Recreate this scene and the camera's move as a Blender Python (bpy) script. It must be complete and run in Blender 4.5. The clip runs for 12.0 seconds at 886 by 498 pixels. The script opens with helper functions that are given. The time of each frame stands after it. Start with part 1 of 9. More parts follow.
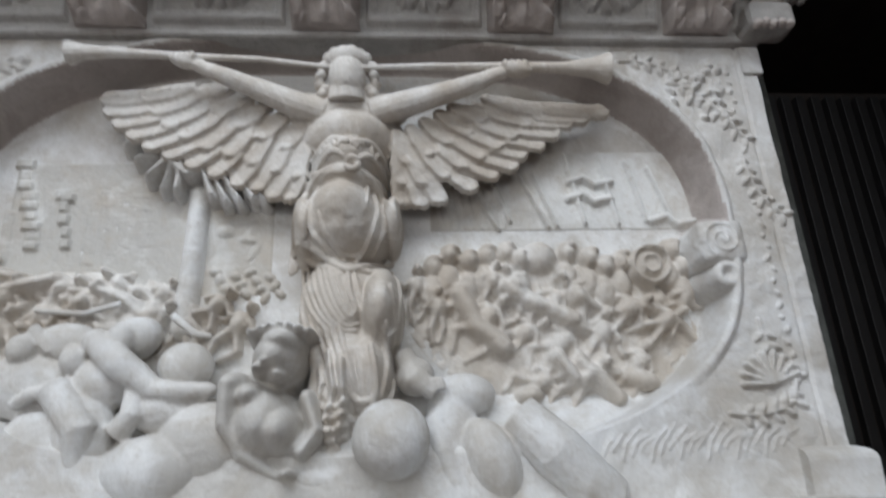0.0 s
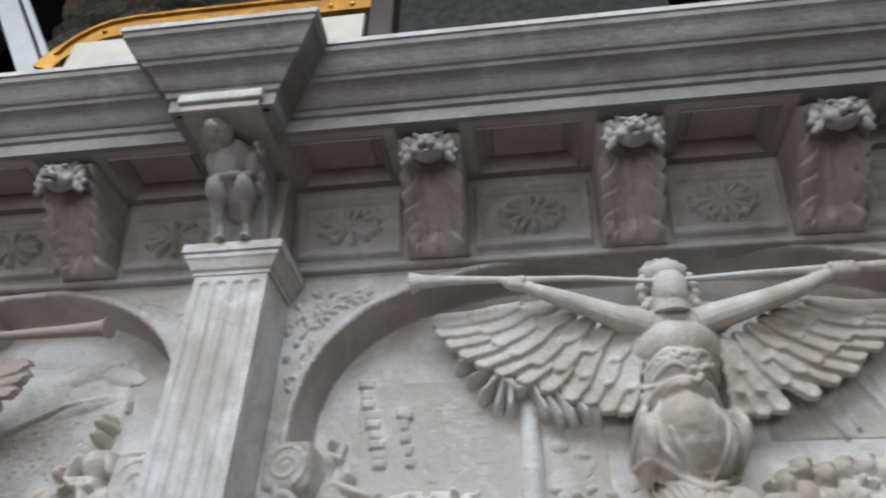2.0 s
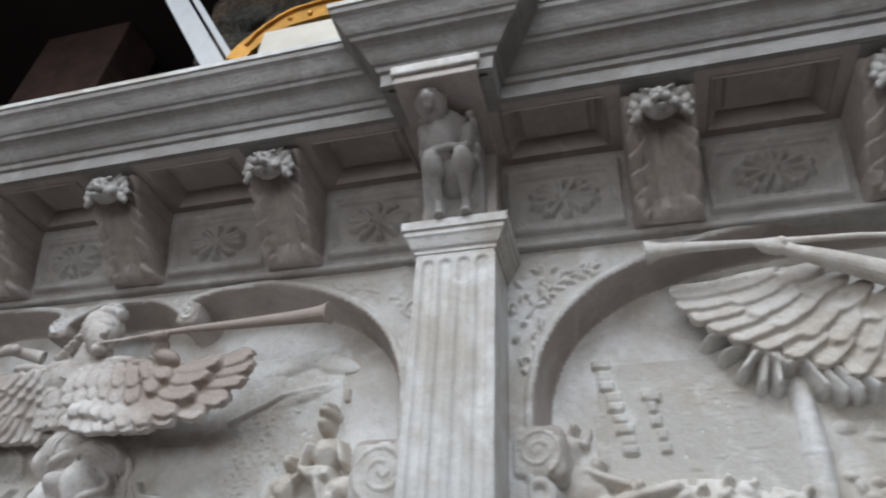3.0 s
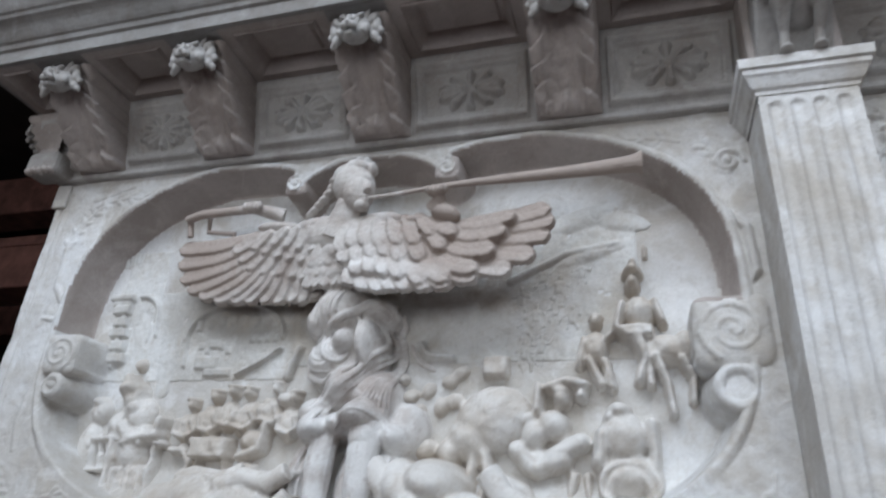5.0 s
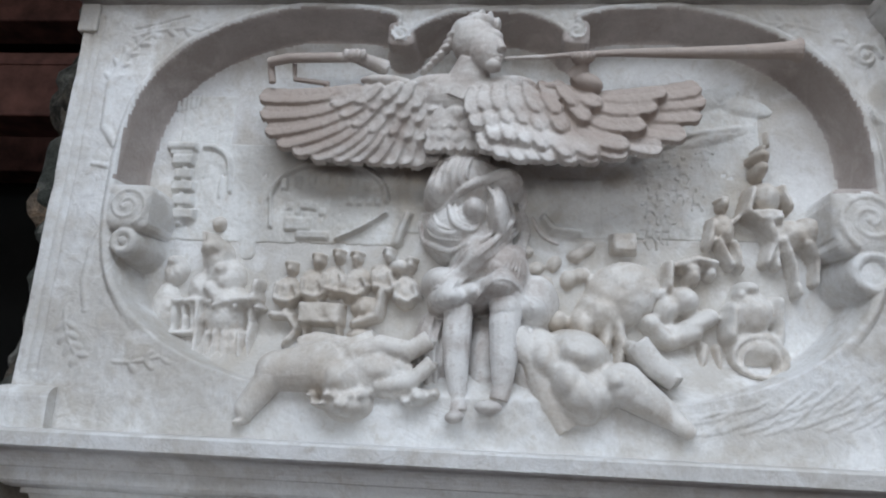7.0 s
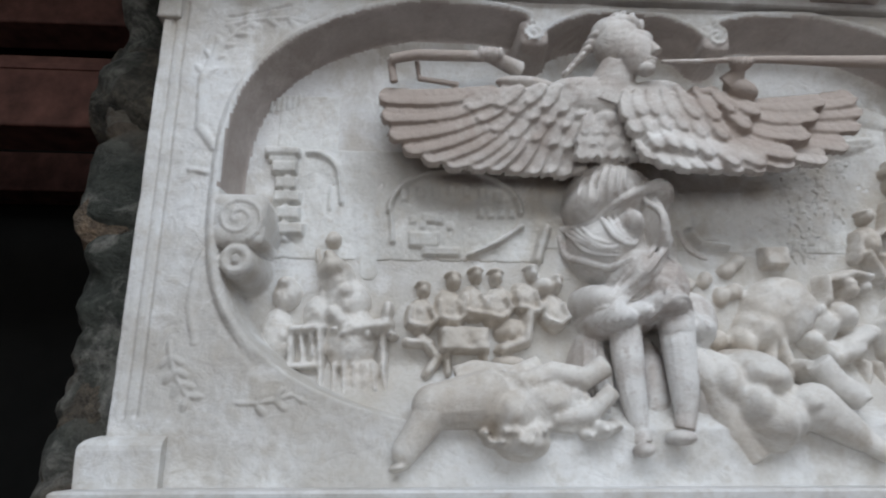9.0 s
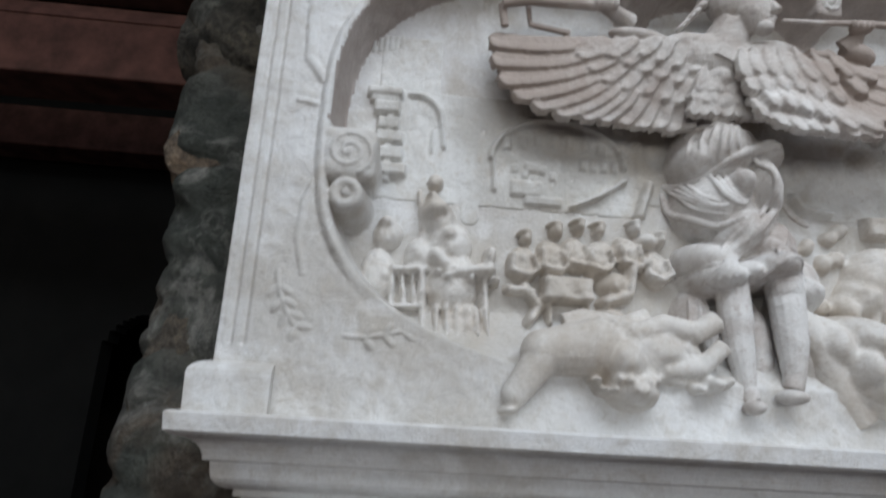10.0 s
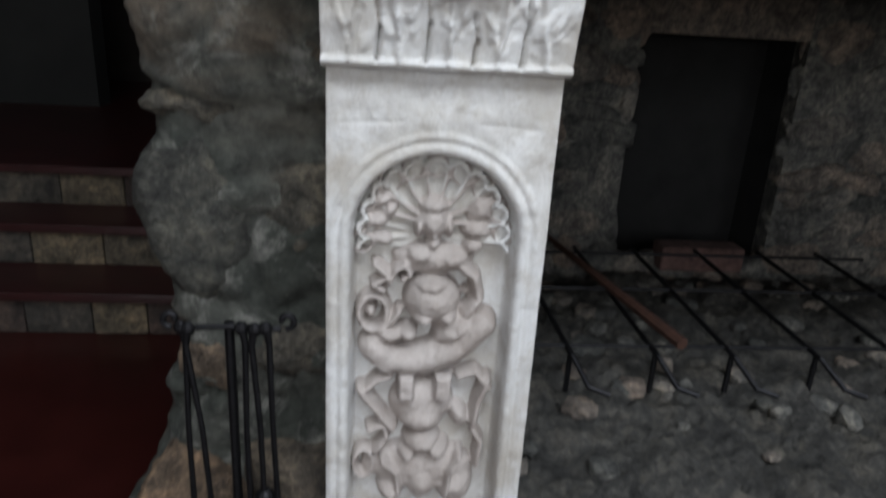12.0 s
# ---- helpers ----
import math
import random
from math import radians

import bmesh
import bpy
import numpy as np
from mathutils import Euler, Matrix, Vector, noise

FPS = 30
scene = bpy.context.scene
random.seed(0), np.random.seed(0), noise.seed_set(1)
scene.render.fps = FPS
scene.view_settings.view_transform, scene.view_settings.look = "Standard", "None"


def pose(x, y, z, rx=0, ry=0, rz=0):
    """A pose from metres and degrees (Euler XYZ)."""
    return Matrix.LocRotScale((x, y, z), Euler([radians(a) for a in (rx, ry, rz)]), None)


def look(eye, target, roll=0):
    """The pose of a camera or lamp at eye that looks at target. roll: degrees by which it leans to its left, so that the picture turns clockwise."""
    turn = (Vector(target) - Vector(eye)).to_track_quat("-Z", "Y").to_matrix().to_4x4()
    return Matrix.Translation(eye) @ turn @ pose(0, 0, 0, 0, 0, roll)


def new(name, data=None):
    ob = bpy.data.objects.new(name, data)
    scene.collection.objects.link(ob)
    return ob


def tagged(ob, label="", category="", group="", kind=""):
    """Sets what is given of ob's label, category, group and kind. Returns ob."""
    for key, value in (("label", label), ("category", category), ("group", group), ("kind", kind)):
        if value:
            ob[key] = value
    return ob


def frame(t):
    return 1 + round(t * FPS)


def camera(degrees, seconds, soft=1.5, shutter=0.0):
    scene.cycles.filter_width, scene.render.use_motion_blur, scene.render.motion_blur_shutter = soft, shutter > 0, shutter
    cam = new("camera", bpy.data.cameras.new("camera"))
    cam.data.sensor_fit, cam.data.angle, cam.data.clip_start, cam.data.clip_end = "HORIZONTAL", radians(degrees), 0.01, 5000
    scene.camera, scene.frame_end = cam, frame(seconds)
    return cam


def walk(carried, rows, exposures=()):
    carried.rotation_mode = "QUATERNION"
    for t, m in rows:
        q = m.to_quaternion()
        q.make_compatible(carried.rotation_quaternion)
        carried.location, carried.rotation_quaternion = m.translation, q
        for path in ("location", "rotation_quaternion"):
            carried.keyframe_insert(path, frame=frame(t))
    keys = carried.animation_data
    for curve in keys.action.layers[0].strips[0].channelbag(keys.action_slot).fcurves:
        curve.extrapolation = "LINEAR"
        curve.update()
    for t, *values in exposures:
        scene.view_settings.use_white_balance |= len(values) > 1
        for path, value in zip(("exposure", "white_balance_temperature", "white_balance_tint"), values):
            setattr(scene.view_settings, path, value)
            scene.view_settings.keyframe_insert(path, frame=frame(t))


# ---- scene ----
cam = camera(67.6, 12.0, soft=2.0, shutter=0.4)
METRES, EYE, TILT, LEAN, TURN = 3.0, 1.5, 0.0, 0.0, -4.8
ROWS = [
    (0.0, 0.0, 0.0, 0.0, 0.87, 21.04, 2.26),
    (0.5, -0.0048, 0.0109, 0.0049, 4.71, 28.99, 2.12),
    (1.0, -0.0197, 0.0088, 0.0096, 8.6, 33.55, 0.84),
    (1.5, -0.0705, -0.0134, 0.0151, 10.95, 35.75, 0.82),
    (2.0, -0.1302, -0.0381, 0.0166, 11.92, 36.43, -0.65),
    (2.5, -0.1818, -0.0426, 0.0172, 16.39, 35.35, -2.51),
    (3.0, -0.2358, -0.0258, 0.0172, 19.66, 36.32, -2.87),
    (3.5, -0.2931, -0.0343, 0.0152, 20.95, 35.99, -4.8),
    (5.5, -0.4954, -0.0637, 0.0107, 19.48, 20.29, -2.66),
    (6.0, -0.5503, -0.0803, 0.0132, 14.7, 15.62, -0.43),
    (6.5, -0.5861, -0.0835, 0.0126, 11.86, 13.94, -1.87),
    (8.5, -0.7426, -0.0797, 0.016, 0.75, 17.44, -0.55),
    (9.0, -0.7826, -0.0563, 0.0167, 1.01, 16.67, 0.03),
    (9.5, -0.8188, -0.0419, 0.0119, 1.04, 17.06, -0.66),
    (10.0, -0.8484, -0.0419, -0.0109, -0.23, 16.07, -3.14),
    (10.5, -0.8609, -0.0309, -0.0419, -1.05, 9.16, -3.34),
    (11.0, -0.8639, -0.028, -0.0607, -1.66, 1.7, -4.38),
    (11.5, -0.867, -0.0269, -0.0803, -0.59, -8.95, -2.31),
    (12.0, -0.8669, -0.0257, -0.1047, 0.37, -18.82, -3.26),
]
walk(cam, [(t, pose(0, 0, EYE, TILT, LEAN, TURN) @ pose(METRES * x, METRES * y, METRES * z, 90 + pitch, roll, yaw)) for t, x, y, z, yaw, pitch, roll in ROWS],
     [(0.0, 0.0, 6500, 10), (3.5, 0.0, 6500, 10), (5.5, 0.06, 6150, 10), (6.5, 0.0, 6180, 10), (8.5, -0.10, 6450, 10), (10.2, -0.05, 6480, 10), (11.5, 0.06, 6560, 10), (12.0, 0.48, 6600, 10)])

# ---- world and lights ----
world = bpy.data.worlds.new("world")
scene.world = world
world.use_nodes = True
sky = world.node_tree.nodes.new("ShaderNodeTexSky")
sky.sky_type, sky.sun_disc, sky.sun_elevation, sky.sun_rotation = "NISHITA", False, radians(38), radians(200)
world.node_tree.links.new(sky.outputs[0], world.node_tree.nodes["Background"].inputs[0])
world.node_tree.nodes["Background"].inputs[1].default_value = 0.1


def window_light(x, y, z, w, h, power, target, tint):
    data = bpy.data.lights.new("window_light", "AREA")
    data.shape, data.size, data.size_y, data.energy, data.color = "RECTANGLE", w, h, power, tint
    new("window_light", data).matrix_world = look((x, y, z), target)


# Daylight: a wide roof light over the floor before the chimneypiece, and low windows in the wall behind
WINDOWS = ((-5.0, 1.5), (-2.2, 1.5), (0.6, 1.5))
window_light(-1.2, -1.6, 4.68, 5.4, 1.9, 212, (-1.2, -0.7, 0.0), (0.845, 0.915, 1.0))
for wx, ww in WINDOWS:
    window_light(wx, -4.9, 2.2, ww, 1.9, 33, (wx, 1.0, 1.75), (0.92, 0.945, 1.0))

# ---- materials ----


def mat_nodes(name, rough=0.8, metal=0.0):
    m = bpy.data.materials.new(name)
    m.use_nodes = True
    nt = m.node_tree
    b = nt.nodes["Principled BSDF"]
    b.inputs["Roughness"].default_value, b.inputs["Metallic"].default_value = rough, metal
    return m, nt, b


def noise_node(nt, scale, detail=5.0, rough=0.6, distort=0.0, vec=None):
    n = nt.nodes.new("ShaderNodeTexNoise")
    n.inputs["Scale"].default_value, n.inputs["Detail"].default_value = scale, detail
    n.inputs["Roughness"].default_value, n.inputs["Distortion"].default_value = rough, distort
    if vec is None:
        vec = nt.nodes.new("ShaderNodeTexCoord").outputs["Object"]
    nt.links.new(vec, n.inputs["Vector"])
    return n.outputs["Fac"]


def ramp(nt, fac, *stops):
    r = nt.nodes.new("ShaderNodeValToRGB")
    while len(r.color_ramp.elements) < len(stops):
        r.color_ramp.elements.new(0.5)
    for e, (p, c) in zip(r.color_ramp.elements, stops):
        e.position, e.color = p, (*c, 1) if len(c) == 3 else c
    nt.links.new(fac, r.inputs[0])
    return r.outputs[0]


def mix(nt, fac, a, b, mode="MIX"):
    n = nt.nodes.new("ShaderNodeMix")
    n.data_type, n.blend_type = "RGBA", mode
    for k, v in ((0, fac), (6, a), (7, b)):
        if isinstance(v, (int, float)):
            n.inputs[k].default_value = v
        elif isinstance(v, tuple):
            n.inputs[k].default_value = (*v, 1)
        else:
            nt.links.new(v, n.inputs[k])
    return n.outputs[2]


def bump(nt, b, fac, strength, dist, prev=None):
    n = nt.nodes.new("ShaderNodeBump")
    n.inputs["Strength"].default_value, n.inputs["Distance"].default_value = strength, dist
    nt.links.new(fac, n.inputs["Height"])
    if prev:
        nt.links.new(prev, n.inputs["Normal"])
    nt.links.new(n.outputs[0], b.inputs["Normal"])
    return n.outputs[0]


def world_vec(nt):
    return nt.nodes.new("ShaderNodeNewGeometry").outputs["Position"]


def carved_stone(name, light, dark, stain, amount=0.5, seed=0.0):
    """Old worn limestone: pale, with grey and brown weathering in patches and fine grain."""
    m, nt, b = mat_nodes(name, 0.78)
    v = world_vec(nt)
    shift = nt.nodes.new("ShaderNodeVectorMath")
    shift.inputs[1].default_value = (seed, seed * 0.7, seed * 1.3)
    nt.links.new(v, shift.inputs[0])
    v = shift.outputs[0]
    big = noise_node(nt, 2.6, 6, 0.62, 0.2, v)
    blot = noise_node(nt, 6.5, 8, 0.68, 0.35, v)
    mid = noise_node(nt, 21, 6, 0.65, 0.6, v)
    fine = noise_node(nt, 150, 4, 0.6, 0, v)
    base = mix(nt, ramp(nt, big, (0.44, (0, 0, 0)), (0.56, (1, 1, 1))), dark, light)
    col = mix(nt, ramp(nt, blot, (0.47, (0, 0, 0)), (0.64, (amount,) * 3)), base, stain)
    chalk = tuple(min(0.82, c * 1.16) for c in light)
    col = mix(nt, ramp(nt, noise_node(nt, 8.5, 6, 0.6, 0.8, v), (0.53, (0, 0, 0)), (0.66, (0.6,) * 3)), col, chalk)
    col = mix(nt, ramp(nt, mid, (0.56, (0, 0, 0)), (0.74, (amount * 0.7,) * 3)), col, stain)
    speck = ramp(nt, fine, (0.3, (0.94, 0.94, 0.93)), (0.7, (1.03, 1.03, 1.03)))
    col = mix(nt, 1.0, col, speck, "MULTIPLY")
    nt.links.new(col, b.inputs["Base Color"])
    grit = noise_node(nt, 52, 6, 0.7, 0.3, v)
    col = mix(nt, ramp(nt, grit, (0.55, (0, 0, 0)), (0.68, (amount * 0.6,) * 3)), col, stain)
    nt.links.new(col, b.inputs["Base Color"])
    p = bump(nt, b, mid, 0.6, 0.009)
    p = bump(nt, b, grit, 0.4, 0.004, p)
    bump(nt, b, fine, 0.2, 0.0015, p)
    return m


def rubble_stone(name, a, b_, c, rough=0.85):
    m, nt, b = mat_nodes(name, rough)
    v = world_vec(nt)
    info = nt.nodes.new("ShaderNodeObjectInfo").outputs["Random"]
    base = ramp(nt, info, (0.0, a), (0.5, b_), (1.0, c))
    n1 = noise_node(nt, 9, 6, 0.65, 0.5, v)
    n2 = noise_node(nt, 60, 4, 0.6, 0, v)
    base = mix(nt, 1.0, base, ramp(nt, noise_node(nt, 42, 7, 0.75, 0.6, v), (0.36, (0.45, 0.45, 0.45)), (0.5, (0.95, 0.95, 0.95)), (0.62, (1.6, 1.55, 1.45))), "MULTIPLY")
    col = mix(nt, 1.0, base, ramp(nt, n1, (0.32, (0.3, 0.3, 0.3)), (0.5, (0.85, 0.85, 0.83)), (0.7, (1.6, 1.5, 1.35))), "MULTIPLY")
    nt.links.new(col, b.inputs["Base Color"])
    p = bump(nt, b, n1, 0.8, 0.03)
    p = bump(nt, b, noise_node(nt, 26, 6, 0.75, 0.4, v), 1.0, 0.022, p)
    bump(nt, b, n2, 0.7, 0.008, p)
    return m


def plain_mat(name, col, rough=0.6, metal=0.0, var=0.25, scale=20, relief=0.2):
    m, nt, b = mat_nodes(name, rough, metal)
    n = noise_node(nt, scale, 5, 0.6)
    lo = tuple(c * (1 - var) for c in col)
    hi = tuple(min(1, c * (1 + var)) for c in col)
    nt.links.new(ramp(nt, n, (0.3, lo), (0.7, hi)), b.inputs["Base Color"])
    bump(nt, b, n, relief, 0.003)
    return m


STONE = carved_stone("pale_carved_limestone", (0.69, 0.69, 0.685), (0.54, 0.52, 0.49), (0.43, 0.385, 0.325), 0.6)
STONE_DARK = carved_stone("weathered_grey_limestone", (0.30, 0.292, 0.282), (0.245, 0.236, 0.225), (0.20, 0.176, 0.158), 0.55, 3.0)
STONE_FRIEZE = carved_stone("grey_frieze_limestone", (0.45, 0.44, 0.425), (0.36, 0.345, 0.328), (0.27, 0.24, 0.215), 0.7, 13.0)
# Brown patina; on the slabs' inner rims it stands in for shade
STONE_BROWN = carved_stone("brown_patina_and_rim_shade_limestone", (0.47, 0.425, 0.40), (0.39, 0.345, 0.318), (0.31, 0.26, 0.23), 0.5, 7.0)
STONE_BACK = carved_stone("panel_ground_limestone", (0.68, 0.68, 0.665), (0.50, 0.485, 0.455), (0.45, 0.40, 0.335), 0.7, 11.0)
STONE_WING = carved_stone("wing_patina_limestone", (0.69, 0.68, 0.665), (0.58, 0.55, 0.52), (0.36, 0.30, 0.265), 0.8, 5.0)

STONE_FIGURE = carved_stone("stained_figure_limestone", (0.68, 0.66, 0.63), (0.53, 0.485, 0.43), (0.46, 0.40, 0.335), 0.75, 8.0)


def wing_patina():
    """Brown patina on the outer feathers, fading with ragged edges to pale stone in the middle of the figure."""
    nt = STONE_WING.node_tree
    b = nt.nodes["Principled BSDF"]
    old = b.inputs["Base Color"].links[0].from_socket
    sep = nt.nodes.new("ShaderNodeSeparateXYZ")
    nt.links.new(world_vec(nt), sep.inputs[0])
    def calc(op, a, c):
        n = nt.nodes.new("ShaderNodeMath")
        n.operation = op
        for k, v in ((0, a), (1, c)):
            if isinstance(v, (int, float)):
                n.inputs[k].default_value = v
            else:
                nt.links.new(v, n.inputs[k])
        return n.outputs[0]
    dist = calc("ABSOLUTE", calc("ADD", sep.outputs[0], 2.00), 0)
    ragged = calc("MULTIPLY", calc("SUBTRACT", noise_node(nt, 16, 6, 0.65, 0.8, world_vec(nt)), 0.5), 0.30)
    side = ramp(nt, calc("ADD", dist, ragged), (0.10, (0, 0, 0)), (0.24, (1, 1, 1)))
    n = nt.nodes.new("ShaderNodeMapRange")
    n.inputs[1].default_value, n.inputs[2].default_value = 2.02, 2.10
    nt.links.new(sep.outputs[2], n.inputs[0])
    fac = calc("MULTIPLY", calc("MULTIPLY", side, n.outputs[0]), 0.9)
    nt.links.new(mix(nt, fac, old, (0.355, 0.292, 0.252)), b.inputs["Base Color"])


wing_patina()
RUBBLE = rubble_stone("fieldstone", (0.072, 0.075, 0.068), (0.115, 0.105, 0.088), (0.19, 0.13, 0.088))


def mortared_stone():
    """Weathered fieldstone with pale mortar smears and brown stones among the grey-green ones."""
    m, nt, b = mat_nodes("mortared_fieldstone", 0.9)
    v = world_vec(nt)
    col = ramp(nt, noise_node(nt, 3.4, 3, 0.5, 0.6, v), (0.36, (0.06, 0.067, 0.058)), (0.50, (0.105, 0.108, 0.096)), (0.60, (0.14, 0.115, 0.09)), (0.68, (0.09, 0.098, 0.085)))
    col = mix(nt, ramp(nt, noise_node(nt, 7.5, 6, 0.7, 0.9, v), (0.52, (0, 0, 0)), (0.64, (0.85, 0.85, 0.85))), col, (0.27, 0.27, 0.25))
    col = mix(nt, 1.0, col, ramp(nt, noise_node(nt, 30, 6, 0.7, 0.3, v), (0.3, (0.45, 0.45, 0.45)), (0.7, (1.45, 1.42, 1.36))), "MULTIPLY")
    nt.links.new(col, b.inputs["Base Color"])
    p = bump(nt, b, noise_node(nt, 14, 8, 0.75, 0.4, v), 1.0, 0.03)
    bump(nt, b, noise_node(nt, 70, 4, 0.6, 0, v), 0.5, 0.005, p)
    return m


MASONRY = mortared_stone()
MORTAR = plain_mat("grey_mortar", (0.08, 0.084, 0.077), 0.95, 0, 0.35, 25, 0.6)
SOOT = rubble_stone("sooty_stone", (0.085, 0.088, 0.085), (0.16, 0.158, 0.15), (0.21, 0.17, 0.145))
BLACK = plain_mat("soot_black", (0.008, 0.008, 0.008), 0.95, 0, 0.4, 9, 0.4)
IRON = plain_mat("black_wrought_iron", (0.02, 0.02, 0.022), 0.5, 0.8, 0.3, 60, 0.3)
RUST = plain_mat("rusty_iron", (0.06, 0.027, 0.018), 0.75, 0.3, 0.4, 50, 0.4)
REDFLOOR = plain_mat("polished_oxblood_floor", (0.03, 0.006, 0.005), 0.3, 0, 0.3, 3, 0.05)
BEAM = plain_mat("dark_red_brown_beam", (0.15, 0.066, 0.05), 0.7, 0, 0.5, 7, 0.4)
STRUT = plain_mat("dark_strut_timber", (0.06, 0.032, 0.025), 0.75, 0, 0.4, 7, 0.3)
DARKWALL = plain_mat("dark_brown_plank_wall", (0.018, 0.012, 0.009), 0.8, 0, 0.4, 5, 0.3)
PLASTER = plain_mat("off_white_plaster", (0.62, 0.59, 0.53), 0.9, 0, 0.08, 4, 0.1)

# ---- mesh helpers ----


def part(name, bm, mat, parent=None, label="", smooth=False):
    me = bpy.data.meshes.new(name)
    bm.to_mesh(me)
    bm.free()
    me.materials.append(mat)
    if smooth:
        me.polygons.foreach_set("use_smooth", [True] * len(me.polygons))
    ob = new(name, me)
    if parent:
        ob.parent = parent
    if label:
        ob["label"] = label
    return ob


def raw_mesh(name, verts, faces, mat, parent=None, label="", smooth=True):
    me = bpy.data.meshes.new(name)
    me.from_pydata(verts, [], faces)
    me.materials.append(mat)
    if smooth:
        me.polygons.foreach_set("use_smooth", [True] * len(me.polygons))
    ob = new(name, me)
    if parent:
        ob.parent = parent
    if label:
        ob["label"] = label
    return ob


def melt(ob, size, smooth=4):
    """Grows the overlapping masses of a carved piece into one worn skin."""
    m = ob.modifiers.new("skin", "REMESH")
    m.mode, m.voxel_size, m.use_smooth_shade = "VOXEL", size, True
    n = ob.modifiers.new("wear", "SMOOTH")
    n.factor, n.iterations = 0.5, smooth


def thing(name, label, category, kind="", loc=(0, 0, 0)):
    ob = new(name)
    ob.location = loc
    return tagged(ob, label, category, "", kind)


def add_box(bm, x0, x1, y0, y1, z0, z1, bev=0.0):
    r = bmesh.ops.create_cube(bm, size=1)
    bmesh.ops.scale(bm, vec=(x1 - x0, y1 - y0, z1 - z0), verts=r["verts"])
    bmesh.ops.translate(bm, vec=((x0 + x1) / 2, (y0 + y1) / 2, (z0 + z1) / 2), verts=r["verts"])
    if bev:
        es = list({e for v in r["verts"] for e in v.link_edges})
        bmesh.ops.bevel(bm, geom=es, offset=bev, segments=2, affect="EDGES", profile=0.5)
    return bm


def box(x0, x1, y0, y1, z0, z1, bev=0.0):
    return add_box(bmesh.new(), x0, x1, y0, y1, z0, z1, bev)


def add_ball(bm, c, r, rot=(0, 0, 0), seg=16, rings=10):
    m = pose(*c, *rot) @ Matrix.Diagonal((*r, 1))
    bmesh.ops.create_uvsphere(bm, u_segments=seg, v_segments=rings, radius=1, matrix=m)


def add_rod(bm, pts, r, seg=10):
    """A round bar along pts; r: one radius or one for each point."""
    rs = r if isinstance(r, (list, tuple)) else [r] * len(pts)
    pts = [Vector(p) for p in pts]
    rings = []
    side = None
    for i, p in enumerate(pts):
        d = (pts[min(i + 1, len(pts) - 1)] - pts[max(i - 1, 0)]).normalized()
        if side is None:
            side = d.orthogonal().normalized()
        side = (side - d * side.dot(d)).normalized()
        up = d.cross(side)
        rings.append([bm.verts.new(p + rs[i] * (math.cos(a) * side + math.sin(a) * up)) for a in (2 * math.pi * k / seg for k in range(seg))])
    for a, b in zip(rings, rings[1:]):
        for k in range(seg):
            bm.faces.new((a[k], a[(k + 1) % seg], b[(k + 1) % seg], b[k]))
    bm.faces.new(rings[0][::-1])
    bm.faces.new(rings[-1])


def sweep(plan, profile):
    """A moulding: profile points (out, z) carried along the plan's polyline (x, y), mitred; out is to the right of the way."""
    bm = bmesh.new()
    n = len(plan)
    rows = []
    for i, (x, y) in enumerate(plan):
        def normal(a, b):
            dx, dy = plan[b][0] - plan[a][0], plan[b][1] - plan[a][1]
            k = math.hypot(dx, dy)
            return dy / k, -dx / k
        ns = [normal(i - 1, i)] if i else []
        if i < n - 1:
            ns.append(normal(i, i + 1))
        if len(ns) == 2:
            d = 1 + ns[0][0] * ns[1][0] + ns[0][1] * ns[1][1]
            ox, oy = (ns[0][0] + ns[1][0]) / d, (ns[0][1] + ns[1][1]) / d
        else:
            ox, oy = ns[0]
        rows.append([bm.verts.new((x + ox * o, y + oy * o, z)) for o, z in profile])
    for a, b in zip(rows, rows[1:]):
        for k in range(len(profile) - 1):
            bm.faces.new((a[k], b[k], b[k + 1], a[k + 1]))
    bm.faces.new(rows[0])
    bm.faces.new(rows[-1][::-1])
    bmesh.ops.recalc_face_normals(bm, faces=bm.faces)
    return bm


def curve_pts(o0, z0, o1, z1, kind, n=6):
    """Points of a moulding's curve between two corners: hollow, round or ogee."""
    out = []
    for i in range(1, n):
        t = i / n
        if kind == "hollow":
            a, c = 1 - math.cos(t * math.pi / 2), math.sin(t * math.pi / 2)
        elif kind == "round":
            a, c = math.sin(t * math.pi / 2), 1 - math.cos(t * math.pi / 2)
        else:
            a, c = t, (1 - math.cos(t * math.pi)) / 2 * 0.8 + t * 0.2
        out.append((o0 + (o1 - o0) * a, z0 + (z1 - z0) * c))
    return out


